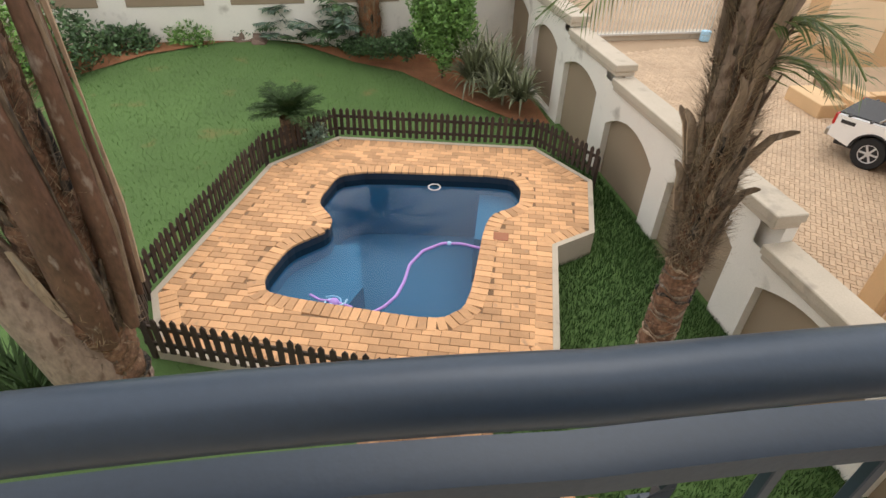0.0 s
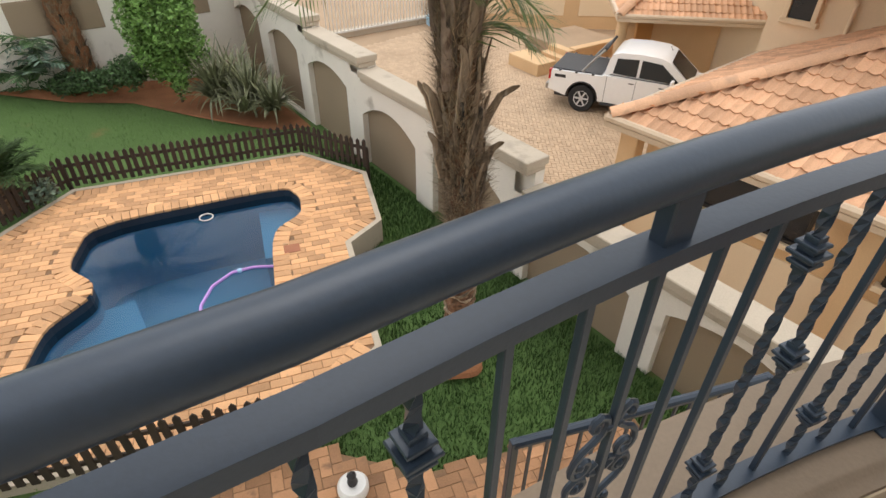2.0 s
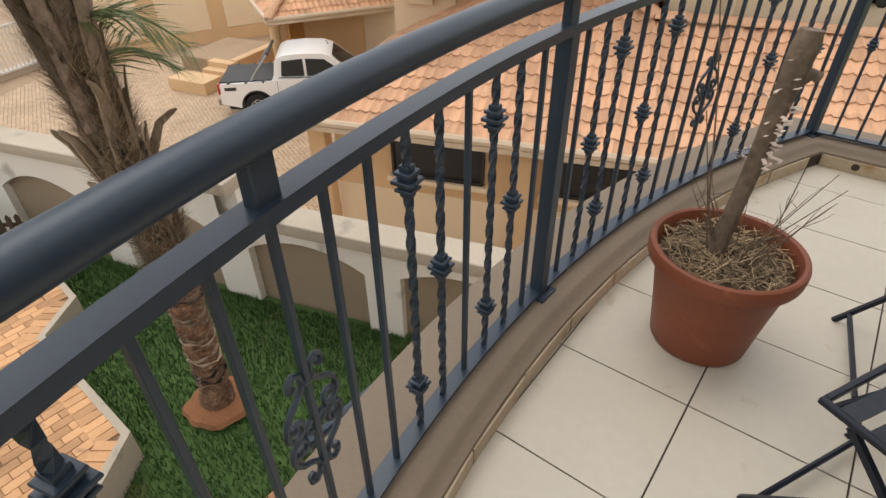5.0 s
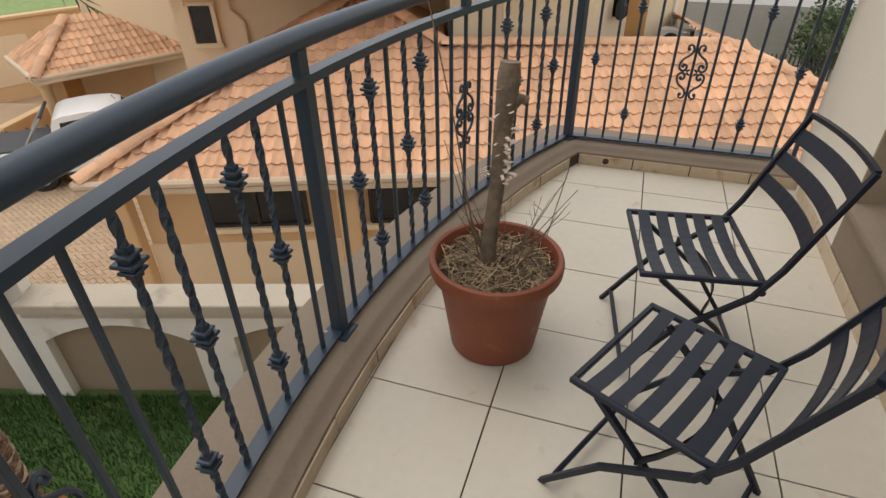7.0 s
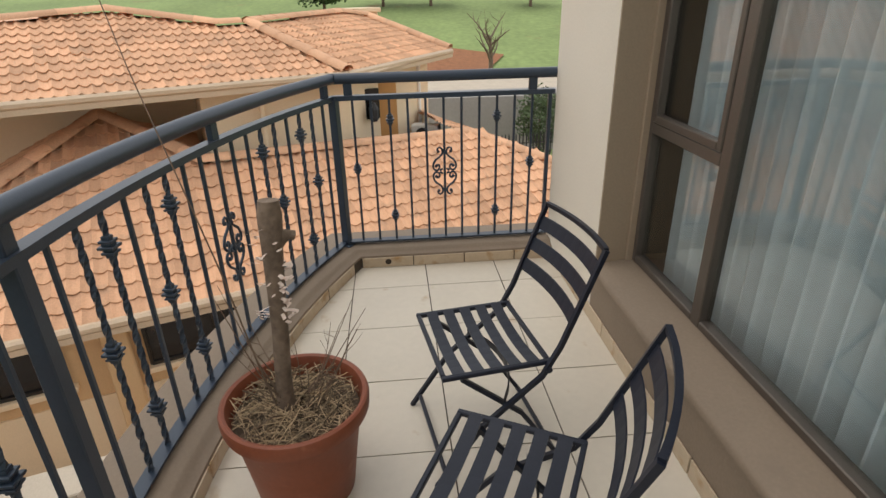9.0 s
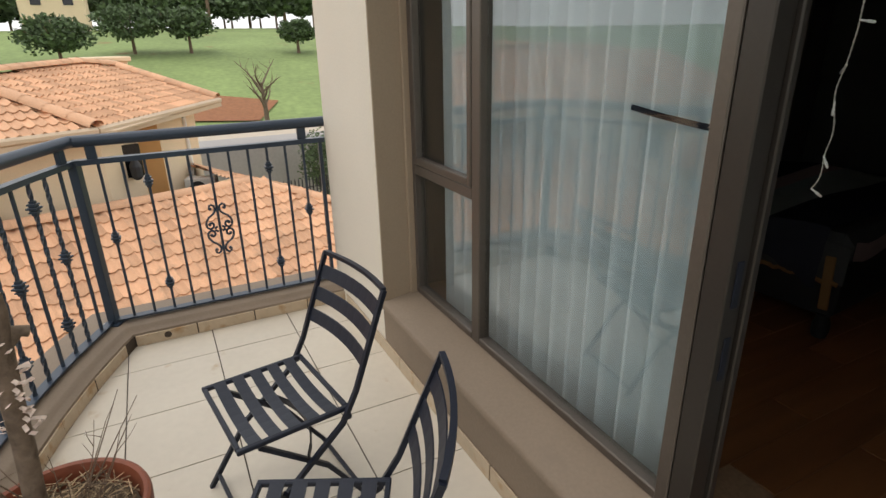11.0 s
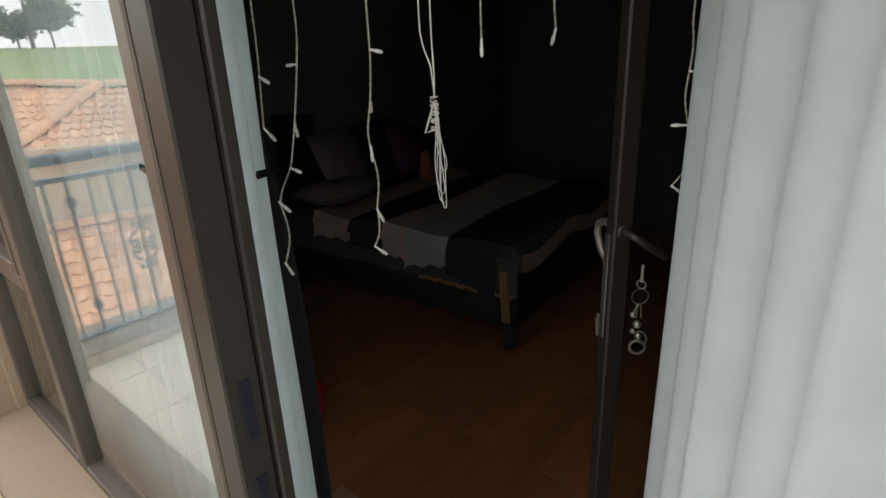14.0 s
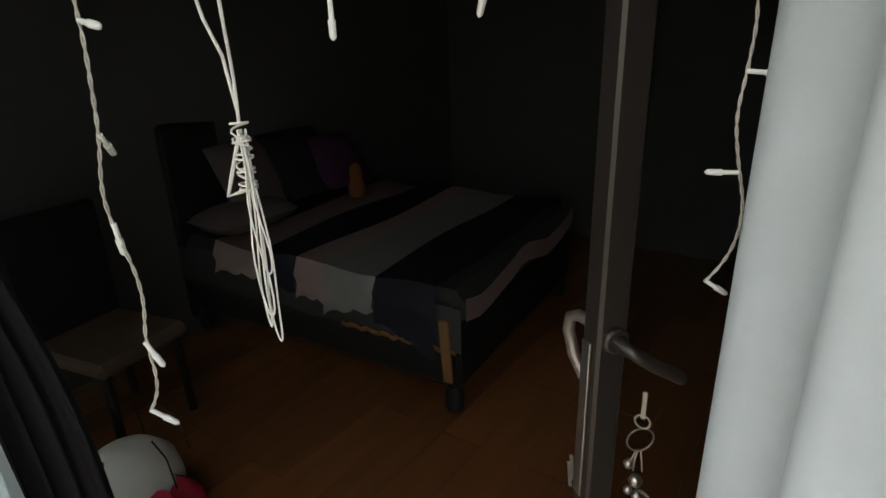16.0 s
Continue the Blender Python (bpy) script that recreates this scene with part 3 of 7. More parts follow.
scroll_meshes = [scroll_shape(sx, sz).mesh("scroll", True) for sx in (-1, 1) for sz in (-1, 1)]
Z_SCROLL = 0.58
PATTERN = "pMTpMTppSppTMpTMp"


def add_bars(s0, s1, pattern, twisted=True):
    step = (s1 - s0) / (len(pattern) + 1)
    for i, k in enumerate(pattern):
        s = s0 + step * (i + 1)
        b = part("baluster", plain_mesh if k in "pS" or not twisted else twist_mesh, IRON, railing, m=at_s(s))
        for z in {"p": (), "S": (), "M": (0.62,), "T": (0.92, 0.30)}[k]:
            part("collar", collar_mesh, IRON, b, m=pose(0, 0, z))
        if k == "S":
            for me in scroll_meshes:
                part("scroll", me, IRON, b, m=pose(0, 0, Z_SCROLL))


add_bars(-2 * LEFT, -LEFT, PATTERN)
add_bars(-LEFT, 0, PATTERN)
add_bars(0, SECTION, PATTERN)
add_bars(SECTION, S_END - 0.02, "MpTppSppTpM", False)

# ---- facade of the house behind the balcony ----
Y_FRAME = -1.705
X_REVEAL, X_CORNER = 2.815, 3.72
X_MULLION, X_JAMB0, X_JAMB1, X_RIGHT = 2.165, 1.128, 1.022, 0.20
Z_HEAD = 2.35
pier = Shape().box((X_REVEAL + X_CORNER) / 2, (Y_WALL - 1.76) / 2 + 0.0, 0.2, X_CORNER - X_REVEAL, 0.26, 7.6, 0.006)
structure("wall_north", pier, CREAM, "cream plastered wall pier beside the window", "wall")
head = Shape().box((X_LEFT + X_REVEAL) / 2, -1.63, (Z_HEAD + 4.0) / 2, X_REVEAL - X_LEFT, 0.26, 4.0 - Z_HEAD)
structure("wall_head", head, CREAM, "cream plastered wall over the window and door", "wall")
leftwall = Shape().box((X_LEFT - 0.4 + X_RIGHT - 0.1) / 2, -1.63, 0.2 + 0.98, X_RIGHT - 0.1 - X_LEFT + 0.4, 0.26, 2.36)
structure("wall_west", leftwall, CREAM, "cream plastered wall beside the door", "wall")
below = Shape().box(1.0, -1.66, -2.0, 5.37, 0.22, 3.3)
structure("wall_below", below, CREAM, "cream plastered house wall under the balcony", "wall")
reveal = Shape().box(X_REVEAL - 0.006, (Y_WALL + Y_FRAME) / 2 - 0.004, 1.33, 0.012, Y_WALL - Y_FRAME + 0.02, 2.04, 0.003)
reveal.box(X_REVEAL - 0.02, Y_FRAME + 0.035, 1.33, 0.022, 0.05, 2.04, 0.004)
structure("trim_reveal", reveal, TAUPE, "taupe painted window reveal", "trim")
sill = Shape()
sill_rows = []
for y, z in ((Y_WALL + 0.002, 0.075), (Y_WALL + 0.004, 0.27), (Y_WALL + 0.022, 0.285), (Y_WALL + 0.024, 0.312), (Y_WALL + 0.014, 0.324), (Y_FRAME + 0.03, 0.352), (Y_FRAME - 0.05, 0.352), (Y_FRAME - 0.05, -0.02)):
    sill_rows.append([(x, y, z) for x in (X_REVEAL + 0.02, 2.2, 1.7, 1.2, X_JAMB1 + 0.02)])
sill.sheet(sill_rows)
sill.add([(X_REVEAL + 0.02, Y_WALL + 0.024, 0.285), (X_REVEAL + 0.02, Y_WALL + 0.024, 0.312), (X_REVEAL + 0.02, Y_FRAME, 0.35), (X_REVEAL + 0.02, Y_FRAME, 0.08)], [(0, 1, 2, 3)])
structure("trim_sill", sill, CURB, "brown plastered window sill sloping to the balcony", "sill", True)
structure("trim_threshold", Shape().box((X_JAMB1 + X_RIGHT) / 2, -1.66, 0.005, X_JAMB1 - X_RIGHT, 0.32, 0.05, 0.006), CURB, "brown door threshold", "threshold")

window = thing("window_1", "bronze aluminium window with a tall pane and a narrow side light", "window", pose(0, 0, 0), kind="structure")
ZS = 0.352


def bar_of(name, x0, x1, z0, z1, depth=0.055, y=Y_FRAME, mat=FRAME, parent=window):
    return part(name, Shape().box((x0 + x1) / 2, y, (z0 + z1) / 2, x1 - x0, depth, z1 - z0, 0.004), mat, parent)


bar_of("window_frame", X_MULLION - 0.032, X_MULLION + 0.032, ZS, Z_HEAD)
bar_of("window_frame", X_REVEAL - 0.055, X_REVEAL - 0.012, ZS, Z_HEAD)
bar_of("window_frame", X_MULLION + 0.032, X_REVEAL - 0.055, ZS, ZS + 0.035)
bar_of("window_frame", X_JAMB0, X_MULLION - 0.032, ZS, ZS + 0.035)
bar_of("transom", X_MULLION + 0.032, X_REVEAL - 0.055, 1.005, 1.055)
bar_of("window_frame", X_JAMB0 - 0.038, X_JAMB0 + 0.004, ZS, Z_HEAD, 0.06)
# opening sash above the transom
for a, b, c, d in ((X_MULLION + 0.034, X_MULLION + 0.066, 1.057, Z_HEAD), (X_REVEAL - 0.087, X_REVEAL - 0.057, 1.057, Z_HEAD), (X_MULLION + 0.066, X_REVEAL - 0.087, 1.057, 1.092)):
    bar_of("sash", a, b, c, d, 0.04, Y_FRAME + 0.012)
for a, b, c, d in ((X_MULLION + 0.03, X_REVEAL - 0.05, ZS + 0.03, 1.01), (X_MULLION + 0.03, X_REVEAL - 0.05, 1.05, Z_HEAD), (X_JAMB0, X_MULLION - 0.03, ZS + 0.03, Z_HEAD)):
    bar_of("pane", a, b, c, d, 0.006, Y_FRAME - 0.004, GLASS)
door = thing("door_1", "dark bronze door frame standing open to the bedroom", "door frame", pose(0, 0, 0), kind="structure")
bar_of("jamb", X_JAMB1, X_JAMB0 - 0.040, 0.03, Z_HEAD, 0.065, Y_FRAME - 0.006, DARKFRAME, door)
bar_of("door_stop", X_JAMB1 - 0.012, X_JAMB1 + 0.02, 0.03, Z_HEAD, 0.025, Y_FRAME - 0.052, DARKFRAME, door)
bar_of("jamb", X_RIGHT - 0.09, X_RIGHT, 0.03, Z_HEAD, 0.09, Y_FRAME - 0.015, FRAME, door)
for z0, z1 in ((1.02, 1.14), (0.82, 0.94)):
    part("strike_plate", Shape().box(X_JAMB1 - 0.002, Y_FRAME - 0.008, (z0 + z1) / 2, 0.004, 0.022, z1 - z0, 0.001), CHAIRIRON, door)

# ---- bedroom behind the door ----
RX0, RX1, RY0, RY1, RH = -1.7, 3.56, -1.77, -6.3, 2.6
structure("floor_bedroom", Shape().box((RX0 + RX1) / 2, (RY0 + RY1) / 2, -0.02, RX1 - RX0, RY0 - RY1, 0.05), JOINT, "bedroom floor of red-brown laminate boards", "floor")
bedfloor = bpy.data.objects["floor_bedroom"]
board = Shape().box(0, 0, 0, 0.188, 1.14, 0.008, 0.001).mesh("board")
for i in range(28):
    for j in range(5):
        y = RY0 - 0.02 - 0.57 - j * 1.145 + (0.55 if i % 2 else 0)
        if RY1 + 0.5 < y < RY0 - 0.5 and -0.6 < RX0 + 0.1 + i * 0.19 < 3.5:
            part("board", board, FLOORWOOD, bedfloor, m=pose(RX0 + 0.1 + i * 0.19, y, 0.01))
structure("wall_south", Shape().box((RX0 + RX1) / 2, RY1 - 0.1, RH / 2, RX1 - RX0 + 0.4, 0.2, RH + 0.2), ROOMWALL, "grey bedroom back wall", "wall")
structure("wall_east", Shape().box(RX1 + 0.06, (RY0 + RY1) / 2 - 0.0, 0.2, 0.125, RY0 - RY1, 7.6), CREAM, "cream house side wall", "wall")
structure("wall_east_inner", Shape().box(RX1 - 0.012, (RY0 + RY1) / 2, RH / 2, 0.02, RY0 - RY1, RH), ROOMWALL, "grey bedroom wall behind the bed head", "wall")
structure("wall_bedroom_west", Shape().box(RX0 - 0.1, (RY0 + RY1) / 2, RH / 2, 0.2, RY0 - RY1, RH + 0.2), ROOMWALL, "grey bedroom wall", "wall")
structure("ceiling", Shape().box((RX0 + RX1) / 2, (RY0 + RY1) / 2, RH + 0.08, RX1 - RX0 + 0.3, RY0 - RY1 + 0.2, 0.16), ROOMCEIL, "white bedroom ceiling", "ceiling")
structure("roof_slab", Shape().box((RX0 + RX1) / 2, -4.0, 4.05, RX1 - RX0 + 0.4, 4.9, 0.1), ROOFTILES, "roof over the bedroom", "roof")


# ---- curtains ----
def curtain(name, path, z0, z1, folds, depth, mat, label, sway=0.0, gather=None):
    """Hanging cloth along a path in plan, with uneven folds; gather: (height, width factor) where a tie draws it in."""
    pts = [Vector((*p, 0)) for p in path]
    lens = [0]
    for a, b in zip(pts, pts[1:]):
        lens.append(lens[-1] + (b - a).length)
    n, rows = folds * 10, []
    phase = [random.uniform(-0.8, 0.8) for _ in range(folds + 2)]
    size = [random.uniform(0.5, 1.25) for _ in range(folds + 2)]
    for k in range(29):
        z = z0 + (z1 - z0) * k / 28
        row = []
        for i in range(n + 1):
            u = i / n
            if gather:
                g = 1 - (1 - gather[1]) * math.exp(-((z - gather[0]) / 0.45) ** 2)
                w = gather[2] if len(gather) > 2 else 0.0
                u = w + (u - w) * g
            d = u * lens[-1]
            j = max(q for q in range(len(lens) - 1) if lens[q] <= d + 1e-9)
            t = (d - lens[j]) / (lens[j + 1] - lens[j])
            p = pts[j].lerp(pts[j + 1], t)
            dirn = (pts[j + 1] - pts[j]).normalized()
            side = Vector((dirn.y, -dirn.x, 0))
            fold = i / 10
            q = int(fold)
            amp = depth * (size[q] * (1 - fold + q) + size[q + 1] * (fold - q))
            fall = 1.0 + 0.35 * (1 - k / 28)
            off = amp * fall * math.sin(2 * math.pi * fold + phase[q] * 0.4) + sway * (1 - k / 28)
            p = p + side * off
            row.append((p.x, p.y, z + 0.006 * math.sin(fold * 2.1) * (1 - k / 28)))
        rows.append(row)
    ob = part(name, Shape().sheet(rows[1:]), mat, None, "", True)
    hem = [[(x + 0.001, y + 0.001, z) for x, y, z in rows[0]], [(x + 0.001, y + 0.001, z + 0.004) for x, y, z in rows[1]]]
    part("hem", Shape().sheet(hem), mat, ob, "stitched double hem", True)
    return tagged(ob, label, "curtain")


curtain("net_curtain", [(2.76, -1.86), (1.26, -1.86)], 0.06, 2.32, 15, 0.028, NET, "white net curtain hanging behind the tall window pane")
curtain("net_curtain", [(1.165, -1.81), (1.42, -2.07)], 0.05, 2.32, 7, 0.017, NET, "white net curtain gathered by a dark tie at the door", gather=(1.30, 0.88, 0.0))
curtain("blackout_drape", [(1.45, -2.01), (1.53, -2.20)], 0.04, 2.32, 5, 0.018, DRAPE, "charcoal blackout drape drawn back beside the door", gather=(1.70, 0.30, 0.0))
curtain("net_curtain", [(0.588, -2.57), (0.40, -2.22), (0.19, -1.84)], 0.05, 2.34, 5, 0.026, NET, "white net curtain drawn to the hinge side of the door")
tie = thing("curtain_tie", "dark cloth tie round the net curtain", "curtain tie", pose(0, 0, 0))
part("band", Shape().tube([(1.50, -1.812, 1.435), (1.38, -1.806, 1.422), (1.26, -1.806, 1.412), (1.15, -1.812, 1.405)], 0.009, 8, flat=0.3), BEDBLACK, tie)
tie2 = thing("curtain_tie", "dark cloth tie round the gathered net curtain", "curtain tie", pose(0, 0, 0))
part("band", Shape().tube([(1.125, -1.86, 1.45), (1.195, -1.92, 1.435), (1.285, -2.01, 1.415), (1.38, -2.09, 1.40)], 0.008, 8, flat=0.35), BEDBLACK, tie2)
rod = thing("curtain_rail", "white curtain rail over the door and window", "curtain rail", pose(0, 0, 0))
part("rail", Shape().tube([(2.80, -1.86, 2.34), (1.15, -1.86, 2.34), (1.27, -2.03, 2.34), (0.60, -2.58, 2.34), (0.15, -1.83, 2.34)], 0.012, 8), WHITE, rod)
part("bracket", Shape().box(2.80, -1.80, 2.35, 0.03, 0.14, 0.03, 0.003), WHITE, rod)
part("bracket", Shape().box(0.15, -1.80, 2.35, 0.03, 0.14, 0.03, 0.003), WHITE, rod)

# ---- open door leaf with handle and keys ----
leaf = thing("door_leaf", "dark bronze aluminium glazed door leaf standing open", "door", pose(0.785, -2.635, 0.035, rz=-127))
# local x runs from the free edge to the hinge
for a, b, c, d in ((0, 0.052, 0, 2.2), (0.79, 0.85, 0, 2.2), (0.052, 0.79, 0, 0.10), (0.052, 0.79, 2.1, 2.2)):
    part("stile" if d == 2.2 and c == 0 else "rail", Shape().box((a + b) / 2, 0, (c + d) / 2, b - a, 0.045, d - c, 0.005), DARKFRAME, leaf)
part("pane", Shape().box(0.42, 0, 1.1, 0.75, 0.006, 2.02), GLASS, leaf)
part("lock_plate", Shape().box(-0.003, 0.004, 1.0, 0.004, 0.022, 0.30, 0.001), STEELCHROME, leaf)
for sgn, mt in ((1, ALU), (-1, DARKFRAME)):
    pull = [(0.024, 0.022, 1.165), (0.016, 0.060, 1.165), (0.012, 0.078, 1.155), (0.010, 0.080, 1.13), (0.012, 0.062, 1.09), (0.018, 0.036, 1.06)]
    lever = [(0.028, -0.022, 1.16), (0.028, -0.058, 1.16), (0.036, -0.066, 1.155), (0.07, -0.068, 1.13), (0.125, -0.066, 1.095)]
    h = part("handle", Shape().tube(pull if sgn > 0 else lever, 0.0105, 10), mt, leaf, "bent handle", True)
    part("rose", Shape().lathe([(0.022, 0), (0.022, 0.006), (0.018, 0.009)], 16, pose(0.028, sgn * 0.022, 1.16, -90 * sgn, 0, 0)), mt, h)
for s in (0.2, 1.1, 2.0):
    part("hinge", Shape().lathe([(0.011, -0.05), (0.011, 0.05)], 10, pose(0.855, 0.0, s)), DARKFRAME, leaf)

keys = thing("bunch_of_keys", "bunch of keys and charms hanging in the door lock", "keys", pose(0.700, -2.66, 0.055))
def ring(r, thick, m, n=22):
    return Shape().tube([(r * math.cos(2 * math.pi * i / n), 0, r * math.sin(2 * math.pi * i / n)) for i in range(n + 1)], thick, 6, m=m)
part("key", Shape().box(0, 0, 1.03, 0.008, 0.003, 0.05, 0.001).add(ring(0.012, 0.002, pose(0, 0, 1.0)).v, ring(0.012, 0.002, pose(0, 0, 1.0)).f), STEELCHROME, keys)
part("key_ring", ring(0.022, 0.0018, pose(0, 0, 0.965, 0, 0, 40)), STEELCHROME, keys, "", True)
for dx, dz, rz in ((0.006, 0.90, 10), (-0.008, 0.905, 70), (0.012, 0.91, 120)):
    part("chain", Shape().tube([(dx * 0.3, 0, 0.945), (dx * 0.8, 0.002, 0.925), (dx, 0.0, dz)], 0.0018, 6), STEELCHROME, keys)
for dx, dy, z, r in ((0.0, 0.004, 0.885, 0.012), (0.016, -0.006, 0.905, 0.009), (-0.004, 0.0, 0.85, 0.010), (0.010, 0.006, 0.862, 0.008)):
    part("charm", Shape().lathe([(0.001, -r), (r * 0.7, -r * 0.7), (r, 0), (r * 0.7, r * 0.7), (0.001, r)], 12, pose(dx, dy, z)), STEELCHROME, keys, "pearl bead charm", True)
part("charm", ring(0.020, 0.004, pose(-0.004, 0.0, 0.815, 0, 0, 30)), STEELCHROME, keys, "round metal charm", True)
part("charm", ring(0.017, 0.003, pose(-0.014, 0.004, 0.85, 0, 0, -20)), STEELCHROME, keys, "round metal charm", True)
for dx, z in ((0.018, 0.865), (0.024, 0.85)):
    part("key", Shape().box(dx, 0.004, z, 0.007, 0.002, 0.055, 0.001, pose(0, 0, 0, 0, 6, 0)), STEELCHROME, keys)

# ---- fairy lights and cord in the doorway ----
def fairy_string(points, lamps, label="clear wired fairy-light string hanging in the doorway"):
    """A twisted pair of thin wires with small clear lamps on side stalks; points hang from the curtain rail down."""
    ob = thing("fairy_light_string", label, "fairy lights", pose(0, 0, 0), group="fairy lights in the doorway")
    pts = [(points[0][0], points[0][1], 2.34)] + list(points)
    dense = []
    for a, b in zip(pts, pts[1:]):
        n = max(2, int((Vector(b) - Vector(a)).length / 0.006))
        dense += [Vector(a).lerp(Vector(b), i / n) for i in range(n)]
    dense.append(Vector(pts[-1]))
    for _ in range(14):
        dense = [dense[0]] + [(dense[i - 1] + dense[i] * 2 + dense[i + 1]) / 4 for i in range(1, len(dense) - 1)] + [dense[-1]]
    for w in (0, math.pi):
        part("wire", Shape().tube([p + Vector((math.cos(i * 1.1 + w), math.sin(i * 1.1 + w), 0)) * 0.0013 for i, p in enumerate(dense)], 0.0011, 5), LEDWIRE, ob)
    lamp = Shape().tube([(0, 0, 0), (0, 0, 0.018)], 0.0028, 8).tube([(0, 0, 0.018), (0, 0, 0.034), (0, 0, 0.037)], [0.0042, 0.0036, 0.001], 8).mesh("lamp", True)
    for (x, y, z), rx, ry in lamps:
        part("lamp", lamp, LED, ob, m=pose(x, y, z, rx, ry))
    return ob


fairy_string([(1.290, -2.003, 1.69), (1.292, -2.001, 1.615), (1.296, -1.998, 1.55), (1.298, -1.997, 1.504)], [((1.293, -2.0, 1.61), 0, -110), ((1.298, -1.997, 1.506), 150, 20)])
fairy_string([(1.227, -2.058, 1.689), (1.236, -2.05, 1.60), (1.247, -2.04, 1.514), (1.262, -2.027, 1.418), (1.278, -2.013, 1.381), (1.290, -2.002, 1.344), (1.280, -2.011, 1.299), (1.279, -2.012, 1.25), (1.294, -1.999, 1.191)],
             [((1.233, -2.053, 1.632), 0, 95), ((1.247, -2.04, 1.514), 160, -20), ((1.262, -2.027, 1.418), 0, -100), ((1.290, -2.002, 1.345), 150, 30), ((1.294, -1.999, 1.20), 170, 30)])
fairy_string([(1.120, -2.153, 1.687), (1.119, -2.153, 1.64), (1.125, -2.149, 1.551), (1.134, -2.141, 1.491), (1.130, -2.144, 1.446), (1.122, -2.151, 1.408), (1.121, -2.152, 1.36), (1.129, -2.145, 1.326), (1.124, -2.148, 1.29), (1.126, -2.146, 1.248), (1.137, -2.137, 1.228)],
             [((1.119, -2.153, 1.655), 0, -100), ((1.124, -2.149, 1.551), 150, -40), ((1.130, -2.144, 1.46), 175, 0), ((1.128, -2.145, 1.32), 165, 20), ((1.137, -2.137, 1.230), 150, 45)])
fairy_string([(0.949, -2.304, 1.70), (0.948, -2.305, 1.66)], [((0.948, -2.305, 1.668), 180, 0)])
fairy_string([(0.838, -2.402, 1.72), (0.834, -2.406, 1.68)], [((0.834, -2.406, 1.682), 165, -25)])
fairy_string([(0.623, -2.593, 1.676), (0.617, -2.598, 1.642), (0.620, -2.596, 1.586), (0.624, -2.592, 1.537), (0.613, -2.602, 1.476), (0.604, -2.61, 1.441), (0.603, -2.611, 1.402), (0.612, -2.603, 1.367), (0.630, -2.587, 1.34)],
             [((0.620, -2.596, 1.588), 0, -95), ((0.613, -2.602, 1.476), 0, 95), ((0.630, -2.587, 1.342), 150, 50)])
cordset = thing("blind_cord", "looped and knotted white blind cord", "cord", pose(0, 0, 0))
part("cord", Shape().tube([(1.025, -2.237, 2.34), (1.025, -2.237, 1.685), (1.023, -2.239, 1.597), (1.024, -2.238, 1.555)], 0.0018, 6), CORD, cordset)
part("cord", Shape().tube([(1.048, -2.217, 2.34), (1.042, -2.222, 1.685), (1.038, -2.226, 1.655), (1.028, -2.234, 1.62), (1.024, -2.238, 1.57)], 0.0018, 6), CORD, cordset)
for k, (lo, w, dx) in enumerate(((1.318, 0.010, 0.000), (1.335, 0.006, 0.012), (1.352, 0.014, 0.006), (1.405, 0.012, -0.006))):
    pts = []
    for i in range(29):
        a = 2 * math.pi * i / 28
        u = (1 - math.cos(a)) / 2
        z = 1.55 - (1.55 - lo) * u
        belly = w * math.sin(a) * (0.25 + u * u) + dx * u + 0.003 * math.sin(9 * u + k)
        pts.append((1.023 - 0.026 * u + belly, -2.239 + 0.003 * (k - 1.5) + 0.012 * u, z))
    part("loop", Shape().tube(pts, 0.0011, 6), CORD, cordset, "", True)
part("loop", Shape().tube([(1.024, -2.238, 1.55), (1.036, -2.227, 1.50), (1.040, -2.223, 1.482), (1.030, -2.232, 1.486), (1.022, -2.240, 1.49)], 0.0022, 6), CORD, cordset)
knot = []
for i in range(90):
    a = i * 0.75
    knot.append((1.024 + 0.009 * math.cos(a), -2.238 + 0.009 * math.sin(a), 1.555 - 0.07 * i / 90 + 0.006 * math.sin(i * 0.31)))
part("knot", Shape().tube(knot, 0.0012, 6), CORD, cordset, "", True)

# ---- bed and the things in the bedroom ----
BED = pose(1.69, -3.61, 0.035, rz=4.5) @ Matrix.Diagonal((1, 1, 1.16, 1))      # local x towards the head, local -y across
bed = thing("bed", "dark bed with grey, pink and black striped bedspread", "bed", BED)
part("base", Shape().box(0.93, -0.78, 0.25, 1.84, 1.50, 0.28, 0.02), BEDBASE, bed)
for x, y in ((0.06, -0.06), (0.06, -1.48), (1.8, -0.06), (1.8, -1.48)):
    part("foot", Shape().lathe([(0.036, 0), (0.045, 0.03), (0.045, 0.07), (0.03, 0.115)], 14, pose(x, y, 0)), BEDBASE, bed, "", True)
part("mattress", Shape().box(0.93, -0.78, 0.44, 1.86, 1.52, 0.16, 0.05), BEDSHEET, bed)


def band(x0, x1, mat, lift, drop0, drop1, label):
    """A stripe of the bedspread that lies across the bed and hangs down on both sides."""
    rows = []
    for i in range(9):
        x = x0 + (x1 - x0) * i / 8
        drop = drop0 + (drop1 - drop0) * i / 8 + 0.012 * math.sin(i * 1.7)
        row = []
        for k in range(6):
            row.append((x, 0.028 + lift + 0.01 * math.sin(i + k), 0.50 - drop * (1 - k / 6)))
        for k in range(15):
            y = 0.0 - 1.56 * k / 14
            row.append((x, y, 0.535 + lift + 0.012 * math.sin(x * 9 + y * 4)))
        for k in range(6):
            row.append((x, -1.585 - lift, 0.50 - 0.2 * k / 6))
        rows.append(row)
    return part("bedspread", Shape().sheet(rows), mat, bed, label, True)


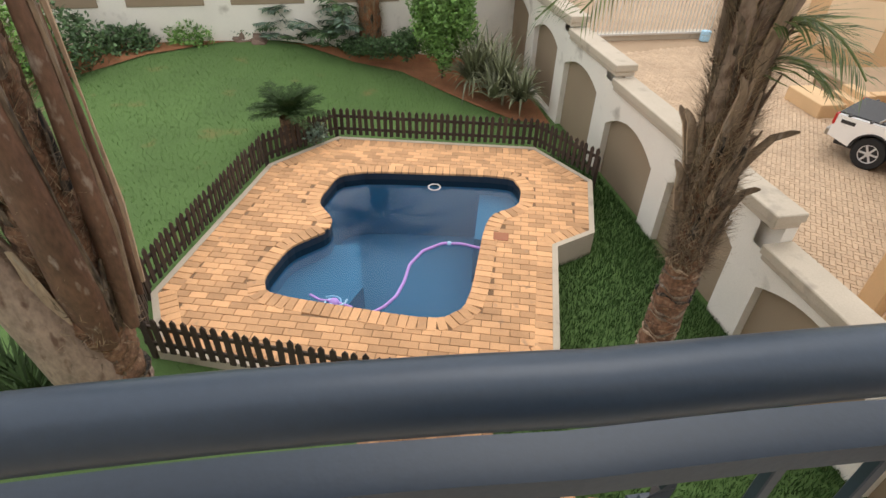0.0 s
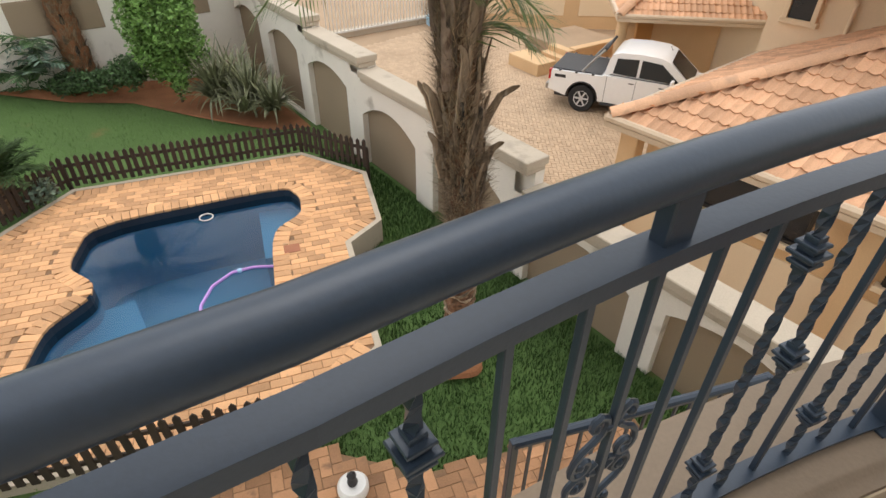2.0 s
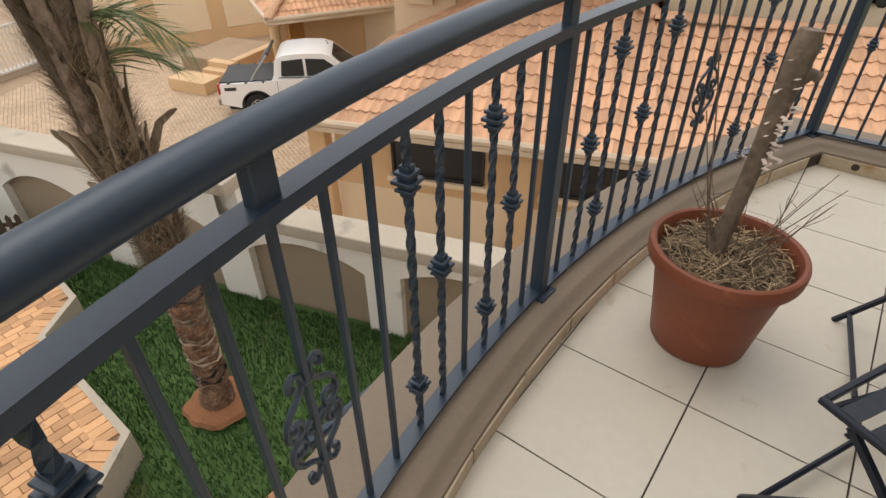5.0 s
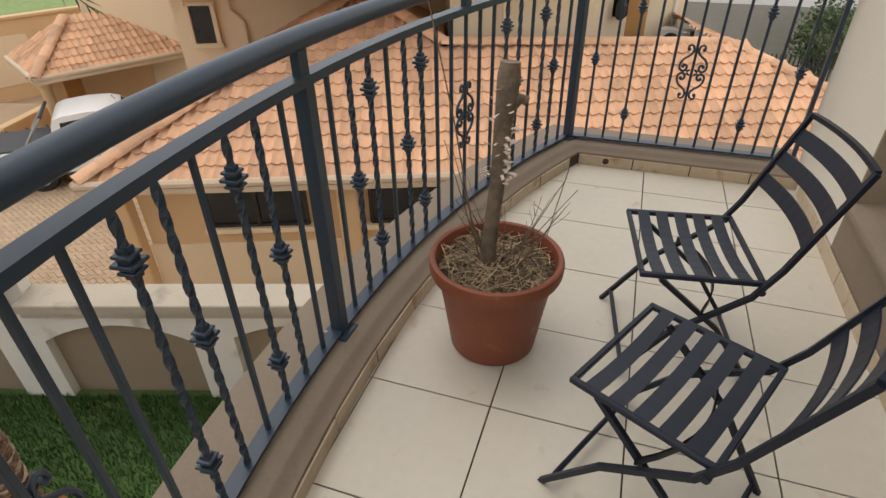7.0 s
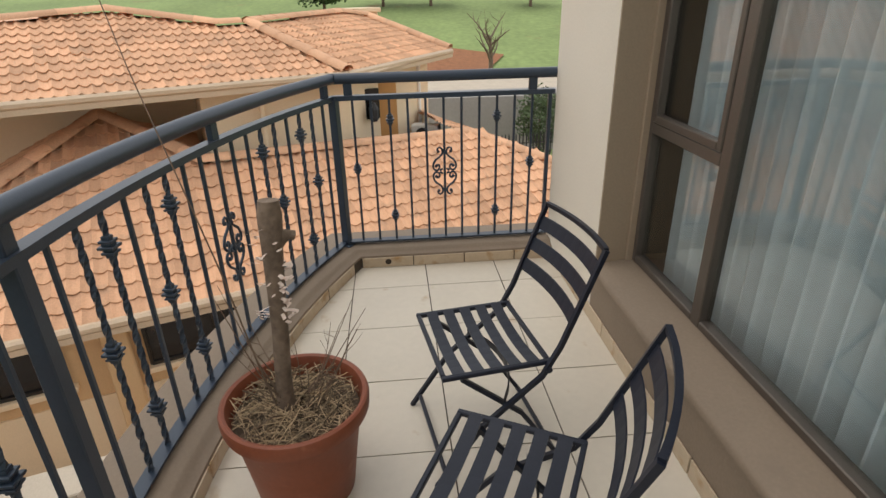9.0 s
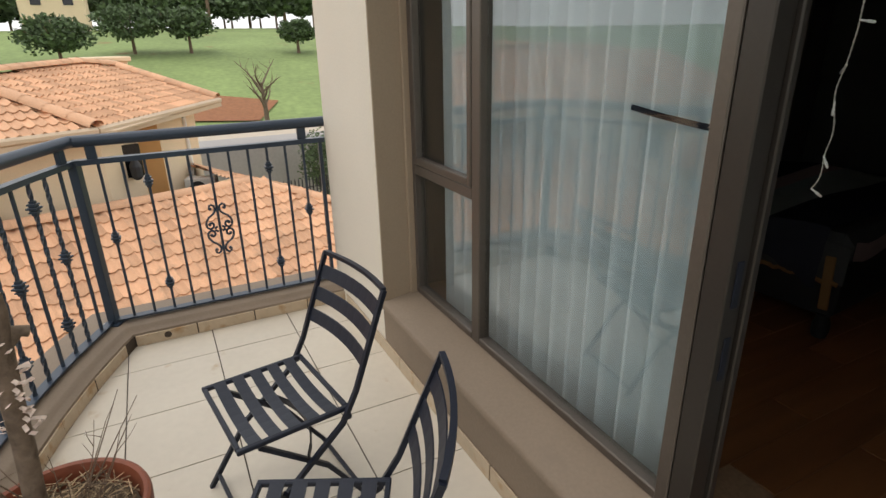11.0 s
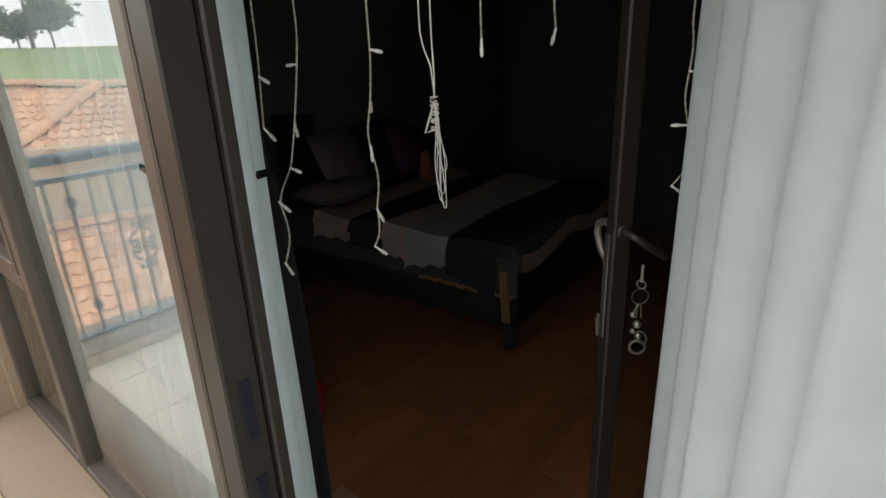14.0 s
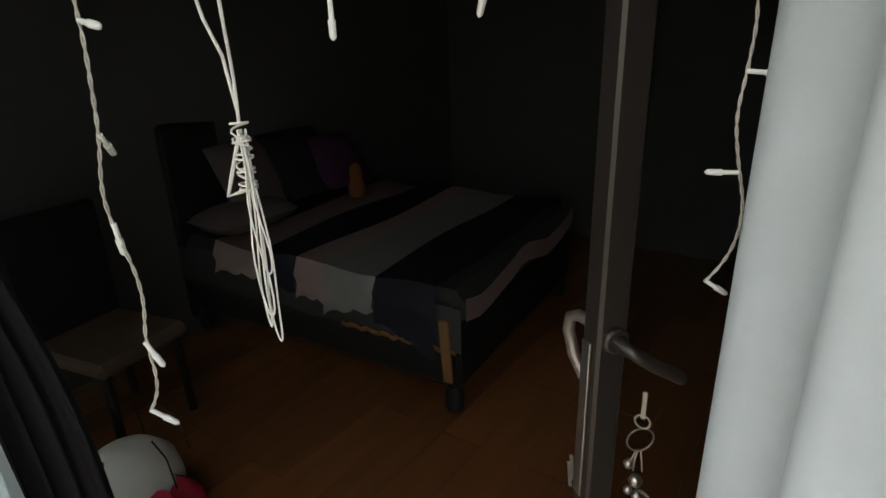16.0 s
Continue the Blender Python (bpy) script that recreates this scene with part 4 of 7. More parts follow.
band(0.10, 0.42, BEDBLACK, 0.006, 0.24, 0.14, "black stripe of the bedspread")
band(0.42, 0.72, BEDGREY, 0.009, 0.10, 0.16, "grey-green stripe of the bedspread")
band(0.68, 0.90, BEDPINK, 0.004, 0.12, 0.12, "dusty pink stripe of the bedspread")
band(0.90, 1.18, BEDBLACK, 0.006, 0.10, 0.12, "black stripe of the bedspread")
band(1.16, 1.50, BEDPINK, 0.003, 0.08, 0.10, "pale stripe of the bedspread")
val = []
for i in range(25):
    x = -0.02 + 1.86 * i / 24
    val.append([(x, 0.012 + 0.006 * math.sin(i * 2.3), 0.48 - 0.18 * k / 4 + 0.008 * math.sin(i)) for k in range(5)])
part("valance", Shape().sheet(val), BEDSHEET, bed, "dark grey sheet edge", True)
part("trim", Shape().tube([(x * 0.01, 0.022 + 0.004 * math.sin(x), 0.302 + 0.006 * math.sin(x * 0.7)) for x in range(0, 66, 3)], 0.011, 6, flat=0.4), BEDGOLD, bed, "mustard edge of the sheet")
part("trim", Shape().box(0.03, 0.02, 0.30, 0.05, 0.012, 0.26, 0.004, pose(0, 0, 0, 0, 4, 0)), BEDGOLD, bed, "mustard corner strip")
part("headboard", Shape().box(1.855, -0.78, 0.56, 0.06, 1.56, 1.0, 0.02), BEDBASE, bed)
endrow = []
for i in range(13):
    y = -0.05 - 1.45 * i / 12
    endrow.append([(-0.012 - 0.006 * math.sin(i * 1.9), y, 0.50 - k * 0.03 - 0.03 * math.sin(i * 0.9)) for k in range(4)])
part("sheet_edge", Shape().sheet(endrow), BEDPINK, bed, "crumpled pale sheet at the bed's end", True)


def pillow(name, m, mat, label, sx=0.55, sy=0.36, sz=0.13, cat="pillow"):
    rows = []
    for i in range(13):
        u = -1 + 2 * i / 12
        rows.append([(sx / 2 * u, sy / 2 * v, 0.0) for v in [-1 + 2 * j / 12 for j in range(13)]])
    top = [[(x * (1 - 0.06 * abs(y / sy)), y * (1 - 0.06 * abs(x / sx)), sz / 2 * (max(0, 1 - abs(2 * x / sx) ** 2.6) ** 0.5) * (max(0, 1 - abs(2 * y / sy) ** 2.6) ** 0.5)) for x, y, z in r] for r in rows]
    low = [[(x, y, -z) for x, y, z in r] for r in top]
    s = Shape().sheet(top).sheet(low)
    ob = part(name, s, mat, None, "", True, m)
    return tagged(ob, label, cat)


pillow("pillow", BED @ pose(1.50, -0.22, 0.62, 0, 0, 86), PILLOW, "pink pillow lying on the bed, coloured dark for the dim room")
pillow("pillow", BED @ pose(1.63, -0.42, 0.76, 0, -62, 8), PILLOW, "pillow propped on the headboard, coloured dark for the dim room", 0.42, 0.5)
pillow("pillow", BED @ pose(1.60, -0.80, 0.78, 0, -58, -4), BEDBLACK, "black and grey pillow propped on the headboard", 0.42, 0.5)
pillow("cushion", BED @ pose(1.50, -1.02, 0.76, 0, -50, -8), PLUM, "plum cushion on the bed", 0.38, 0.38, 0.14, "cushion")
toy = Shape()
toy.lathe([(0.005, 0), (0.05, 0.02), (0.06, 0.07), (0.04, 0.12), (0.045, 0.15), (0.035, 0.19), (0.005, 0.21)], 16, BED @ pose(1.30, -0.98, 0.555))
tagged(part("plush_toy", toy, ORANGE, None, "", True), "small rust-orange plush toy on the bed", "toy")

chair_in = thing("bedroom_chair", "dark chair with a beige seat beside the bed", "chair", pose(2.95, -2.78, 0.035, rz=12))
part("seat", Shape().box(0, 0, 0.43, 0.46, 0.44, 0.07, 0.025), BEIGE, chair_in, "beige cloth seat, darkened for the dim room")
part("backrest", Shape().box(0.215, 0, 0.72, 0.05, 0.44, 0.56, 0.02), BEDBASE, chair_in)
for x in (-0.19, 0.20):
    for y in (-0.18, 0.18):
        part("leg", Shape().tube([(x, y, 0), (x * 0.95, y * 0.95, 0.40)], [0.018, 0.022], 8), BEDBASE, chair_in)
basket = thing("laundry_bag", "off-white canvas bag with seams standing on the bedroom floor", "bag", pose(2.33, -2.50, -0.03))
part("body", Shape().lathe([(0.14, 0), (0.165, 0.04), (0.17, 0.24), (0.155, 0.32), (0.11, 0.37), (0.05, 0.39), (0.01, 0.395)], 28), WHITEBAG, basket, "", True)
for k in range(6):
    a = k * math.pi / 3 + 0.3
    part("seam", Shape().tube([(0.202 * math.cos(a), 0.202 * math.sin(a), 0.28), (0.188 * math.cos(a), 0.188 * math.sin(a), 0.40), (0.142 * math.cos(a), 0.142 * math.sin(a), 0.462)], 0.003, 5), BEDSHEET, basket)
redbag = []
for i in range(15):
    redbag.append([(0.16 * math.cos(a) * (0.2 + math.sin(math.pi * (i + 0.6) / 16)) + 0.012 * math.sin(a * 5 + i), 0.13 * math.sin(a) * (0.2 + math.sin(math.pi * (i + 0.6) / 16)) + 0.012 * math.sin(a * 4), 0.24 * i / 14 + 0.012 * math.sin(a * 3)) for a in [2 * math.pi * k / 20 for k in range(21)]])
tagged(part("cloth_bag", Shape().sheet(redbag), REDCLOTH, None, "", True, pose(2.195, -2.53, 0.02) @ Matrix.Diagonal((0.78, 0.78, 1.0, 1.0))), "crumpled red spotted cloth bag on the floor", "bag")
sw = thing("light_switch", "pale double light switch on the bedroom wall", "light switch", pose(0.62, RY1 + 0.006, 1.62))
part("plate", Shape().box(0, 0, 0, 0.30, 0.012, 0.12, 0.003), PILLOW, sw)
for x in (-0.07, 0.07):
    part("rocker", Shape().box(x, 0.008, 0, 0.09, 0.008, 0.07, 0.002), WHITE, sw)

# ---- flower pot ----
pot = thing("plant_pot", "large terracotta pot with a dead cut stem and dry straw", "plant pot", pose(1.838, -0.129, 0.0))
prof = [(0.150, 0.0), (0.160, 0.004), (0.165, 0.012), (0.188, 0.18), (0.212, 0.335), (0.218, 0.342), (0.238, 0.346), (0.242, 0.356), (0.244, 0.388), (0.240, 0.401), (0.232, 0.405), (0.222, 0.401), (0.214, 0.38), (0.208, 0.32), (0.10, 0.318), (0.005, 0.318)]
part("body", Shape().lathe(prof, 56), TERRA, pot, "terracotta pot with a thick rolled rim", True)
soil = [[(0.208 * r / 8 * math.cos(a), 0.208 * r / 8 * math.sin(a), 0.342 + 0.014 * noise.noise(Vector((r * math.cos(a), r * math.sin(a), 3))) - 0.001 * r) for a in [2 * math.pi * k / 32 for k in range(33)]] for r in range(9)]
part("soil", Shape().sheet(soil), SOIL, pot, "dry soil", True)
rnd = random.Random(5)
st = Shape()
for _ in range(620):
    r, a = 0.195 * math.sqrt(rnd.random()), rnd.uniform(0, 6.283)
    c = Vector((r * math.cos(a), r * math.sin(a), 0.35 + rnd.uniform(0, 0.035)))
    d = Vector((rnd.uniform(-1, 1), rnd.uniform(-1, 1), rnd.uniform(-0.28, 0.35))).normalized() * rnd.uniform(0.025, 0.075)
    if math.hypot(c.x + d.x, c.y + d.y) > 0.215 or math.hypot(c.x - d.x, c.y - d.y) > 0.215:
        d = d * 0.4
    st.tube([c - d, c + d * 0.1 + Vector((0, 0, 0.004)), c + d], rnd.uniform(0.0008, 0.0019), 4)
tagged(part("straw", st, STRAW, pot, "tangle of dry straw and twigs"), kind="stuff")
trunk_line = [(0.0, 0.03, 0.32), (-0.008, 0.028, 0.42), (-0.006, 0.022, 0.52), (0.004, 0.012, 0.66), (0.008, 0.006, 0.80), (0.018, 0.0, 0.93), (0.022, -0.006, 1.03), (0.026, -0.008, 1.075)]
trunk = part("stem", Shape().tube(trunk_line, [0.034, 0.028, 0.026, 0.026, 0.027, 0.031, 0.036, 0.030], 14), BARK, pot, "thick cut grey stem", True)
part("stub", Shape().tube([(0.02, -0.004, 0.93), (0.035, -0.04, 0.965), (0.045, -0.062, 0.955)], [0.022, 0.019, 0.016], 10), BARK, trunk, "", True)
cu = Shape()
for _ in range(46):
    z = rnd.uniform(0.66, 1.01)
    a = rnd.uniform(0, 6.283)
    bx, by = 0.006 + 0.03 * math.cos(a), 0.008 + 0.03 * math.sin(a)
    pts = []
    L, tw0 = rnd.uniform(0.02, 0.045), rnd.uniform(-1, 1)
    for i in range(7):
        k = i / 6
        pts.append((bx + math.cos(a) * L * math.sin(k * 2.4) * 0.9, by + math.sin(a) * L * math.sin(k * 2.4) * 0.9, z + L * (k * 0.5 - 0.5 * k * k) + 0.01 * tw0 * k))
    rows = [[p, (p[0] - math.sin(a) * 0.010, p[1] + math.cos(a) * 0.010, p[2] + 0.004)] for p in pts]
    cu.sheet(rows)
tagged(part("peeling_bark", cu, CURL, trunk, "pale curls of peeling bark", True), kind="stuff")


def twig_line(rng, start, direction, length, bend=0.25, n=7):
    pts, p, d = [Vector(start)], Vector(start), Vector(direction).normalized()
    for _ in range(n):
        d = (d + Vector((rng.uniform(-1, 1), rng.uniform(-1, 1), rng.uniform(-0.6, 0.7))) * bend * 0.5).normalized()
        p = p + d * length / n
        pts.append(p.copy())
    return pts


for _ in range(15):
    a = rnd.uniform(0, 6.283)
    p0 = (0.03 * math.cos(a) + 0.01, 0.04 * math.sin(a) - 0.03, 0.34)
    line = twig_line(rnd, p0, (math.cos(a) * 0.55, math.sin(a) * 0.55, 0.9), rnd.uniform(0.14, 0.34))
    tg = Shape().tube(line, [0.0028 - 0.0003 * i for i in range(8)], 5)
    for j in (3, 5):
        tg.tube(twig_line(rnd, line[j], (rnd.uniform(-1, 1), rnd.uniform(-1, 1), 0.7), rnd.uniform(0.04, 0.12), n=4), [0.0014, 0.0012, 0.001, 0.0008, 0.0006], 4)
    part("twig", tg, TWIG, pot)
for tip, mid in (((-0.10, 0.16, 0.86), (-0.05, 0.09, 0.55)), ((0.05, 0.19, 0.80), (0.02, 0.10, 0.52)), ((-0.26, 0.06, 0.50), (-0.12, 0.05, 0.42)), ((0.20, -0.24, 0.60), (0.10, -0.10, 0.42)), ((0.16, -0.20, 0.66), (0.08, -0.09, 0.44))):
    part("twig", Shape().tube([(-0.01, 0.02, 0.34), mid, tip], [0.003, 0.0022, 0.001], 5), TWIG, pot)
longstem = [(-0.02, 0.05, 0.34), (0.0, 0.10, 0.55), (0.04, 0.17, 0.86), (0.10, 0.26, 1.16), (0.20, 0.36, 1.42), (0.34, 0.46, 1.64), (0.40, 0.50, 1.72)]
part("long_stem", Shape().tube(longstem, [0.0035, 0.003, 0.0026, 0.002, 0.0018, 0.0015, 0.001], 6), TWIG, pot, "long thin dry stem", True)


# ---- folding chairs ----
def folding_chair(m, label):
    """Local: seat centre at the origin's height 0.45, the sitter faces +y, x to the right."""
    c = thing("folding_chair", label, "chair", m, group="folding chairs on the balcony")
    w, d, h = 0.43, 0.385, 0.45
    rail = 0.0095
    # seat frame: a rectangle of bar
    for sx in (-1, 1):
        part("seat_rail", Shape().box(sx * (w / 2 - 0.009), 0, h, 0.018, d, 0.018, 0.003), CHAIRIRON, c)
    part("seat_rail", Shape().box(0, d / 2 - 0.008, h, w - 0.036, 0.016, 0.018, 0.003), CHAIRIRON, c)
    part("seat_rail", Shape().box(0, -d / 2 + 0.008, h, w - 0.036, 0.016, 0.018, 0.003), CHAIRIRON, c)
    # five sagging slats from side to side
    for i in range(5):
        y = -0.132 + 0.066 * i
        rows = []
        for k in range(9):
            v = -1 + 2 * k / 8
            x, z = v * (w / 2 - 0.012), h + 0.010 - 0.022 * (1 - v * v)
            rows.append([(x, y - 0.021, z), (x, y + 0.021, z), (x, y + 0.021, z - 0.004), (x, y - 0.021, z - 0.004), (x, y - 0.021, z)])
        part("slat", Shape().sheet(rows), CHAIRIRON, c)
    # long leg bars: from the front feet up to the top of the back
    top_y, top_z = -0.345, 0.855
    knee = (-0.155, 0.40)
    for sx in (-1, 1):
        x = sx * (w / 2 + 0.012)
        part("back_leg_bar", Shape().tube([(x, 0.225, 0.0), (x, 0.06, 0.235), (x, knee[0], knee[1] + 0.01), (x, -0.215, 0.52), (x, top_y, top_z)], 0.0115, 4), CHAIRIRON, c)
        x2 = sx * (w / 2 - 0.026)
        part("seat_leg_bar", Shape().tube([(x2, -0.255, 0.0), (x2, -0.10, 0.235), (x2, 0.12, 0.425)], 0.0115, 4), CHAIRIRON, c)
        part("hinge_bolt", Shape().lathe([(0.011, -0.012), (0.013, 0), (0.011, 0.012)], 10, pose(x, knee[0] - 0.02, knee[1] + 0.035, 0, 90, 0)), CHAIRIRON, c)
    part("foot_bar", Shape().tube([(-w / 2, 0.19, 0.05), (w / 2, 0.19, 0.05)], 0.009, 6), CHAIRIRON, c)
    rows = []
    for k in range(9):
        v = -1 + 2 * k / 8
        y = -0.02 - 0.075 * (1 - v * v)
        rows.append([(v * (w / 2 + 0.008), y, 0.345), (v * (w / 2 + 0.008), y, 0.320), (v * (w / 2 + 0.008), y - 0.006, 0.320), (v * (w / 2 + 0.008), y - 0.006, 0.345)])
    part("cross_bar", Shape().sheet(rows), CHAIRIRON, c)
    part("cross_bar", Shape().tube([(-w / 2 + 0.03, -0.235, 0.03), (w / 2 - 0.03, -0.235, 0.03)], 0.009, 6), CHAIRIRON, c)
    # back: top bar and three curved slats
    def back_at(z):
        return -0.215 + (top_y + 0.215) * (z - 0.52) / (top_z - 0.52)
    part("top_bar", Shape().tube([(v * (w / 2 + 0.012), back_at(top_z) - 0.026 * (1 - v * v), top_z) for v in [-1 + 0.2 * k for k in range(11)]], 0.0115, 4), CHAIRIRON, c)
    for z in (0.785, 0.70, 0.615):
        rows = []
        for k in range(9):
            v = -1 + 2 * k / 8
            bow = -0.026 * (1 - v * v)
            rows.append([(v * (w / 2 + 0.006), back_at(z - 0.024) + bow, z - 0.024), (v * (w / 2 + 0.006), back_at(z + 0.024) + bow, z + 0.024),
                         (v * (w / 2 + 0.006), back_at(z + 0.024) + bow - 0.004, z + 0.024), (v * (w / 2 + 0.006), back_at(z - 0.024) + bow - 0.004, z - 0.024), (v * (w / 2 + 0.006), back_at(z - 0.024) + bow, z - 0.024)])
        part("back_slat", Shape().sheet(rows), CHAIRIRON, c)
    return c


folding_chair(pose(2.034, -0.773, 0.0, rz=math.degrees(math.atan2(0.375, -0.058)) - 90), "black steel slatted folding chair open near the window")
folding_chair(pose(1.372, -0.727, 0.0, rz=math.degrees(math.atan2(0.33, 0.168)) - 90), "black steel slatted folding chair turned to the railing")

# ---- ground ----
Z_PAVE, Z_LAWN, Z_DRIVE = -3.20, -3.42, -4.8
WALL_B, WALL_W, WALL_N = Vector((3.87, 2.94)), Vector((-0.303, 0.953)), Vector((0.953, 0.303))
HU, HV = Vector((-0.407, 0.914)), Vector((0.914, 0.407))    # along and across the neighbour's house


SLOPE = [(16, -4.8), (24, -5.8), (37, -5.2), (41, -3.8), (65, 0.65), (92, 3.7), (130, 4.2), (5000, 4.2)]


def ground_z(x, y):
    """Garden on this side of the boundary wall, the lower driveway beyond it, and the park rising behind the houses."""
    d = (Vector((x, y)) - WALL_B).dot(WALL_N)
    s = (Vector((x, y)) - WALL_B).dot(WALL_W)
    z = Z_LAWN + 0.10 - 0.28 * max(0, min(1, (d + 5.5) / 1.5)) - 0.05 * max(0, min(1, (4.0 - s) / 6)) + 0.09 * min(7, max(0, s - 7)) * max(0, min(1, (-d - 1) / 5))
    if d > 0.15 or s < -3.2:
        z = Z_DRIVE
        for (x0, z0), (x1, z1) in zip(SLOPE, SLOPE[1:]):
            if x0 <= x < x1:
                z = z0 + (z1 - z0) * (x - x0) / (x1 - x0)
    return z


def axis(fine, lo, hi, step, far):
    pts, p = [], lo
    while p < hi:
        pts.append(p)
        p += step
    out, q, g = [], hi, step
    while q < far:
        out.append(q)
        g *= 1.35
        q += g
    low, q, g = [], lo, step
    while q > -far:
        g *= 1.35
        q -= g
        low.append(q)
    return low[::-1] + pts + out + [far]


WB = WALL_B
ss = axis(True, -4, 22, 0.5, 600)
ds = [-600, -300, -120, -60, -40, -30] + [-24 + 0.6 * i for i in range(40)] + [0.0, 0.1, 0.2, 0.3] + [0.8 + 0.8 * i for i in range(50)] + [44, 50, 58, 70, 85, 100, 130, 170, 230, 320, 450, 600]
rows = []
for d in ds:
    row = []
    for s in ss:
        p = WB + WALL_W * s + WALL_N * d
        row.append((p.x, p.y, ground_z(p.x, p.y)))
    rows.append(row)
gsh = Shape().sheet(rows)
gm = gsh.mesh("ground")
for m in (LAWN, DRIVE, MEADOW):
    gm.materials.append(m)
POOL = [(-2.66, 8.01), (-2.80, 6.99), (-2.42, 6.55), (-2.40, 6.25), (-2.83, 5.79), (-2.93, 5.10), (-2.78, 4.79), (-0.58, 4.62), (-0.22, 4.95), (-0.11, 6.97), (0.38, 7.35), (0.42, 7.85), (0.23, 8.28)]
PAVING = [(-3.6, 3.75), (-0.15, 3.52), (0.83, 4.25), (0.90, 6.36), (1.46, 6.79), (1.57, 8.3), (0.63, 9.37), (-3.05, 9.2), (-3.92, 8.0), (-4.15, 4.6)]
bm = bmesh.new()
bm.from_mesh(gm)
doomed = []
for f in bm.faces:
    c = f.calc_center_median()
    v = Vector((c.x, c.y)) - WB
    d, s = v.dot(WALL_N), v.dot(WALL_W)
    f.material_index = 0 if (d < 0.2 and s > -3.2) else (2 if c.x > 25 or d > 30 or s < -25 else 1)
    corners = [inside((q.co.x, q.co.y), grown(PAVING, -0.05)) for q in f.verts]
    if all(corners):
        doomed.append(f)
bmesh.ops.delete(bm, geom=doomed, context="FACES")
bm.to_mesh(gm)
bm.free()
ground = structure("ground", gm, LAWN, "lawn, driveway and park ground", "ground")

# ---- pool ----
pool_edge = rounded(POOL[::-1] if sum((POOL[i][0] - POOL[i - 1][0]) * (POOL[i][1] + POOL[i - 1][1]) for i in range(len(POOL))) > 0 else POOL, 2, 0.16)
pool = thing("swimming_pool", "blue plastered swimming pool with a dark mosaic band and clay brick coping", "swimming pool", pose(0, 0, 0), kind="structure")
n = len(pool_edge)


def ring_wall(z0, z1, grow0=0.0, grow1=0.0):
    a, b = grown(pool_edge, grow0), grown(pool_edge, grow1)
    return Shape().add([(*p, z0) for p in a] + [(*p, z1) for p in b], [(i, (i + 1) % n, n + (i + 1) % n, n + i) for i in range(n)])


part("mosaic_band", ring_wall(Z_PAVE - 0.26, Z_PAVE + 0.004), POOLTILE, pool, "dark mosaic tile band")
part("basin_wall", ring_wall(Z_PAVE - 1.3, Z_PAVE - 0.26, -0.03, 0.0), POOLPAINT, pool, "", True)
floor_ring = grown(pool_edge, -0.03)
part("basin_floor", Shape().add([(*p, Z_PAVE - 1.3) for p in floor_ring], [tuple(range(n))]), POOLPAINT, pool)
part("step", Shape().prism([(-3.0, 4.6), (-2.05, 4.6), (-1.75, 5.6), (-2.05, 6.6), (-3.0, 6.3)], Z_PAVE - 1.29, Z_PAVE - 0.45), POOLPAINT, pool)
part("step", Shape().prism([(-0.28, 6.9), (0.5, 6.9), (0.5, 8.4), (-0.28, 8.4)], Z_PAVE - 1.29, Z_PAVE - 0.4), POOLPAINT, pool)
water = structure("water", Shape().add([(*p, Z_PAVE - 0.15) for p in grown(pool_edge, 0.002)], [tuple(range(n))]), WATER, "still blue pool water", "water")
hose = thing("pool_hose", "lilac pool cleaner hose floating on the water", "hose", pose(0, 0, 0))
zw = Z_PAVE - 0.14
hp = [(-0.16, 6.33), (-0.45, 6.40), (-0.72, 6.37), (-0.98, 6.15), (-1.12, 5.8), (-1.13, 5.45), (-1.18, 5.15), (-1.30, 4.92), (-1.48, 4.74)]
part("hose", Shape().tube([(x, y, zw) for x, y in hp], 0.022, 8), PURPLE, hose, "", True)
part("weight", Shape().lathe([(0.03, -0.03), (0.04, 0), (0.03, 0.03)], 10, pose(-0.62, 6.38, zw, 90, 0, 60)), PALEBLUE, hose)
cleaner = thing("pool_cleaner", "pale blue pool cleaner at the end of the hose", "pool cleaner", pose(-1.95, 4.93, zw - 0.02))
for k in range(3):
    part("arm", Shape().tube([(0.14 * math.cos(k * 2.1 + i * 0.5) * (0.5 + i * 0.14), 0.12 * math.sin(k * 2.1 + i * 0.5) * (0.5 + i * 0.14), 0.012 * k) for i in range(6)], 0.013, 6), PALEBLUE, cleaner, "", True)
part("body", Shape().lathe([(0.05, -0.04), (0.07, 0.0), (0.05, 0.04), (0.02, 0.06)], 14), PURPLE, cleaner, "", True)
part("hose", Shape().tube([(-0.35, 0.10, 0.0), (-0.2, 0.02, 0), (0, 0, 0.02), (0.25, -0.06, 0.0)], 0.02, 8), PURPLE, cleaner, "", True)
skim = thing("skimmer_ring", "white ring floating on the pool", "ring", pose(-1.05, 7.93, zw))
part("ring", Shape().tube([(0.10 * math.cos(a * 0.3), 0.10 * math.sin(a * 0.3), 0) for a in range(22)], 0.012, 6), PALEMETAL, skim)

# ---- brick paving round the pool ----
paving = structure("paving", Shape().prism(grown(PAVING, -0.02), Z_PAVE - 0.012, Z_PAVE - 0.011), JOINT, "orange clay brick paving round the pool", "paving")
pv = paving.data
bm = bmesh.new()
outer = grown(PAVING, 0.0)
vs = [bm.verts.new((*p, Z_PAVE - 0.012)) for p in outer]
vi = [bm.verts.new((*p, Z_PAVE - 0.012)) for p in pool_edge]
es = [bm.edges.new((vs[i], vs[(i + 1) % len(vs)])) for i in range(len(vs))] + [bm.edges.new((vi[i], vi[(i + 1) % n])) for i in range(n)]
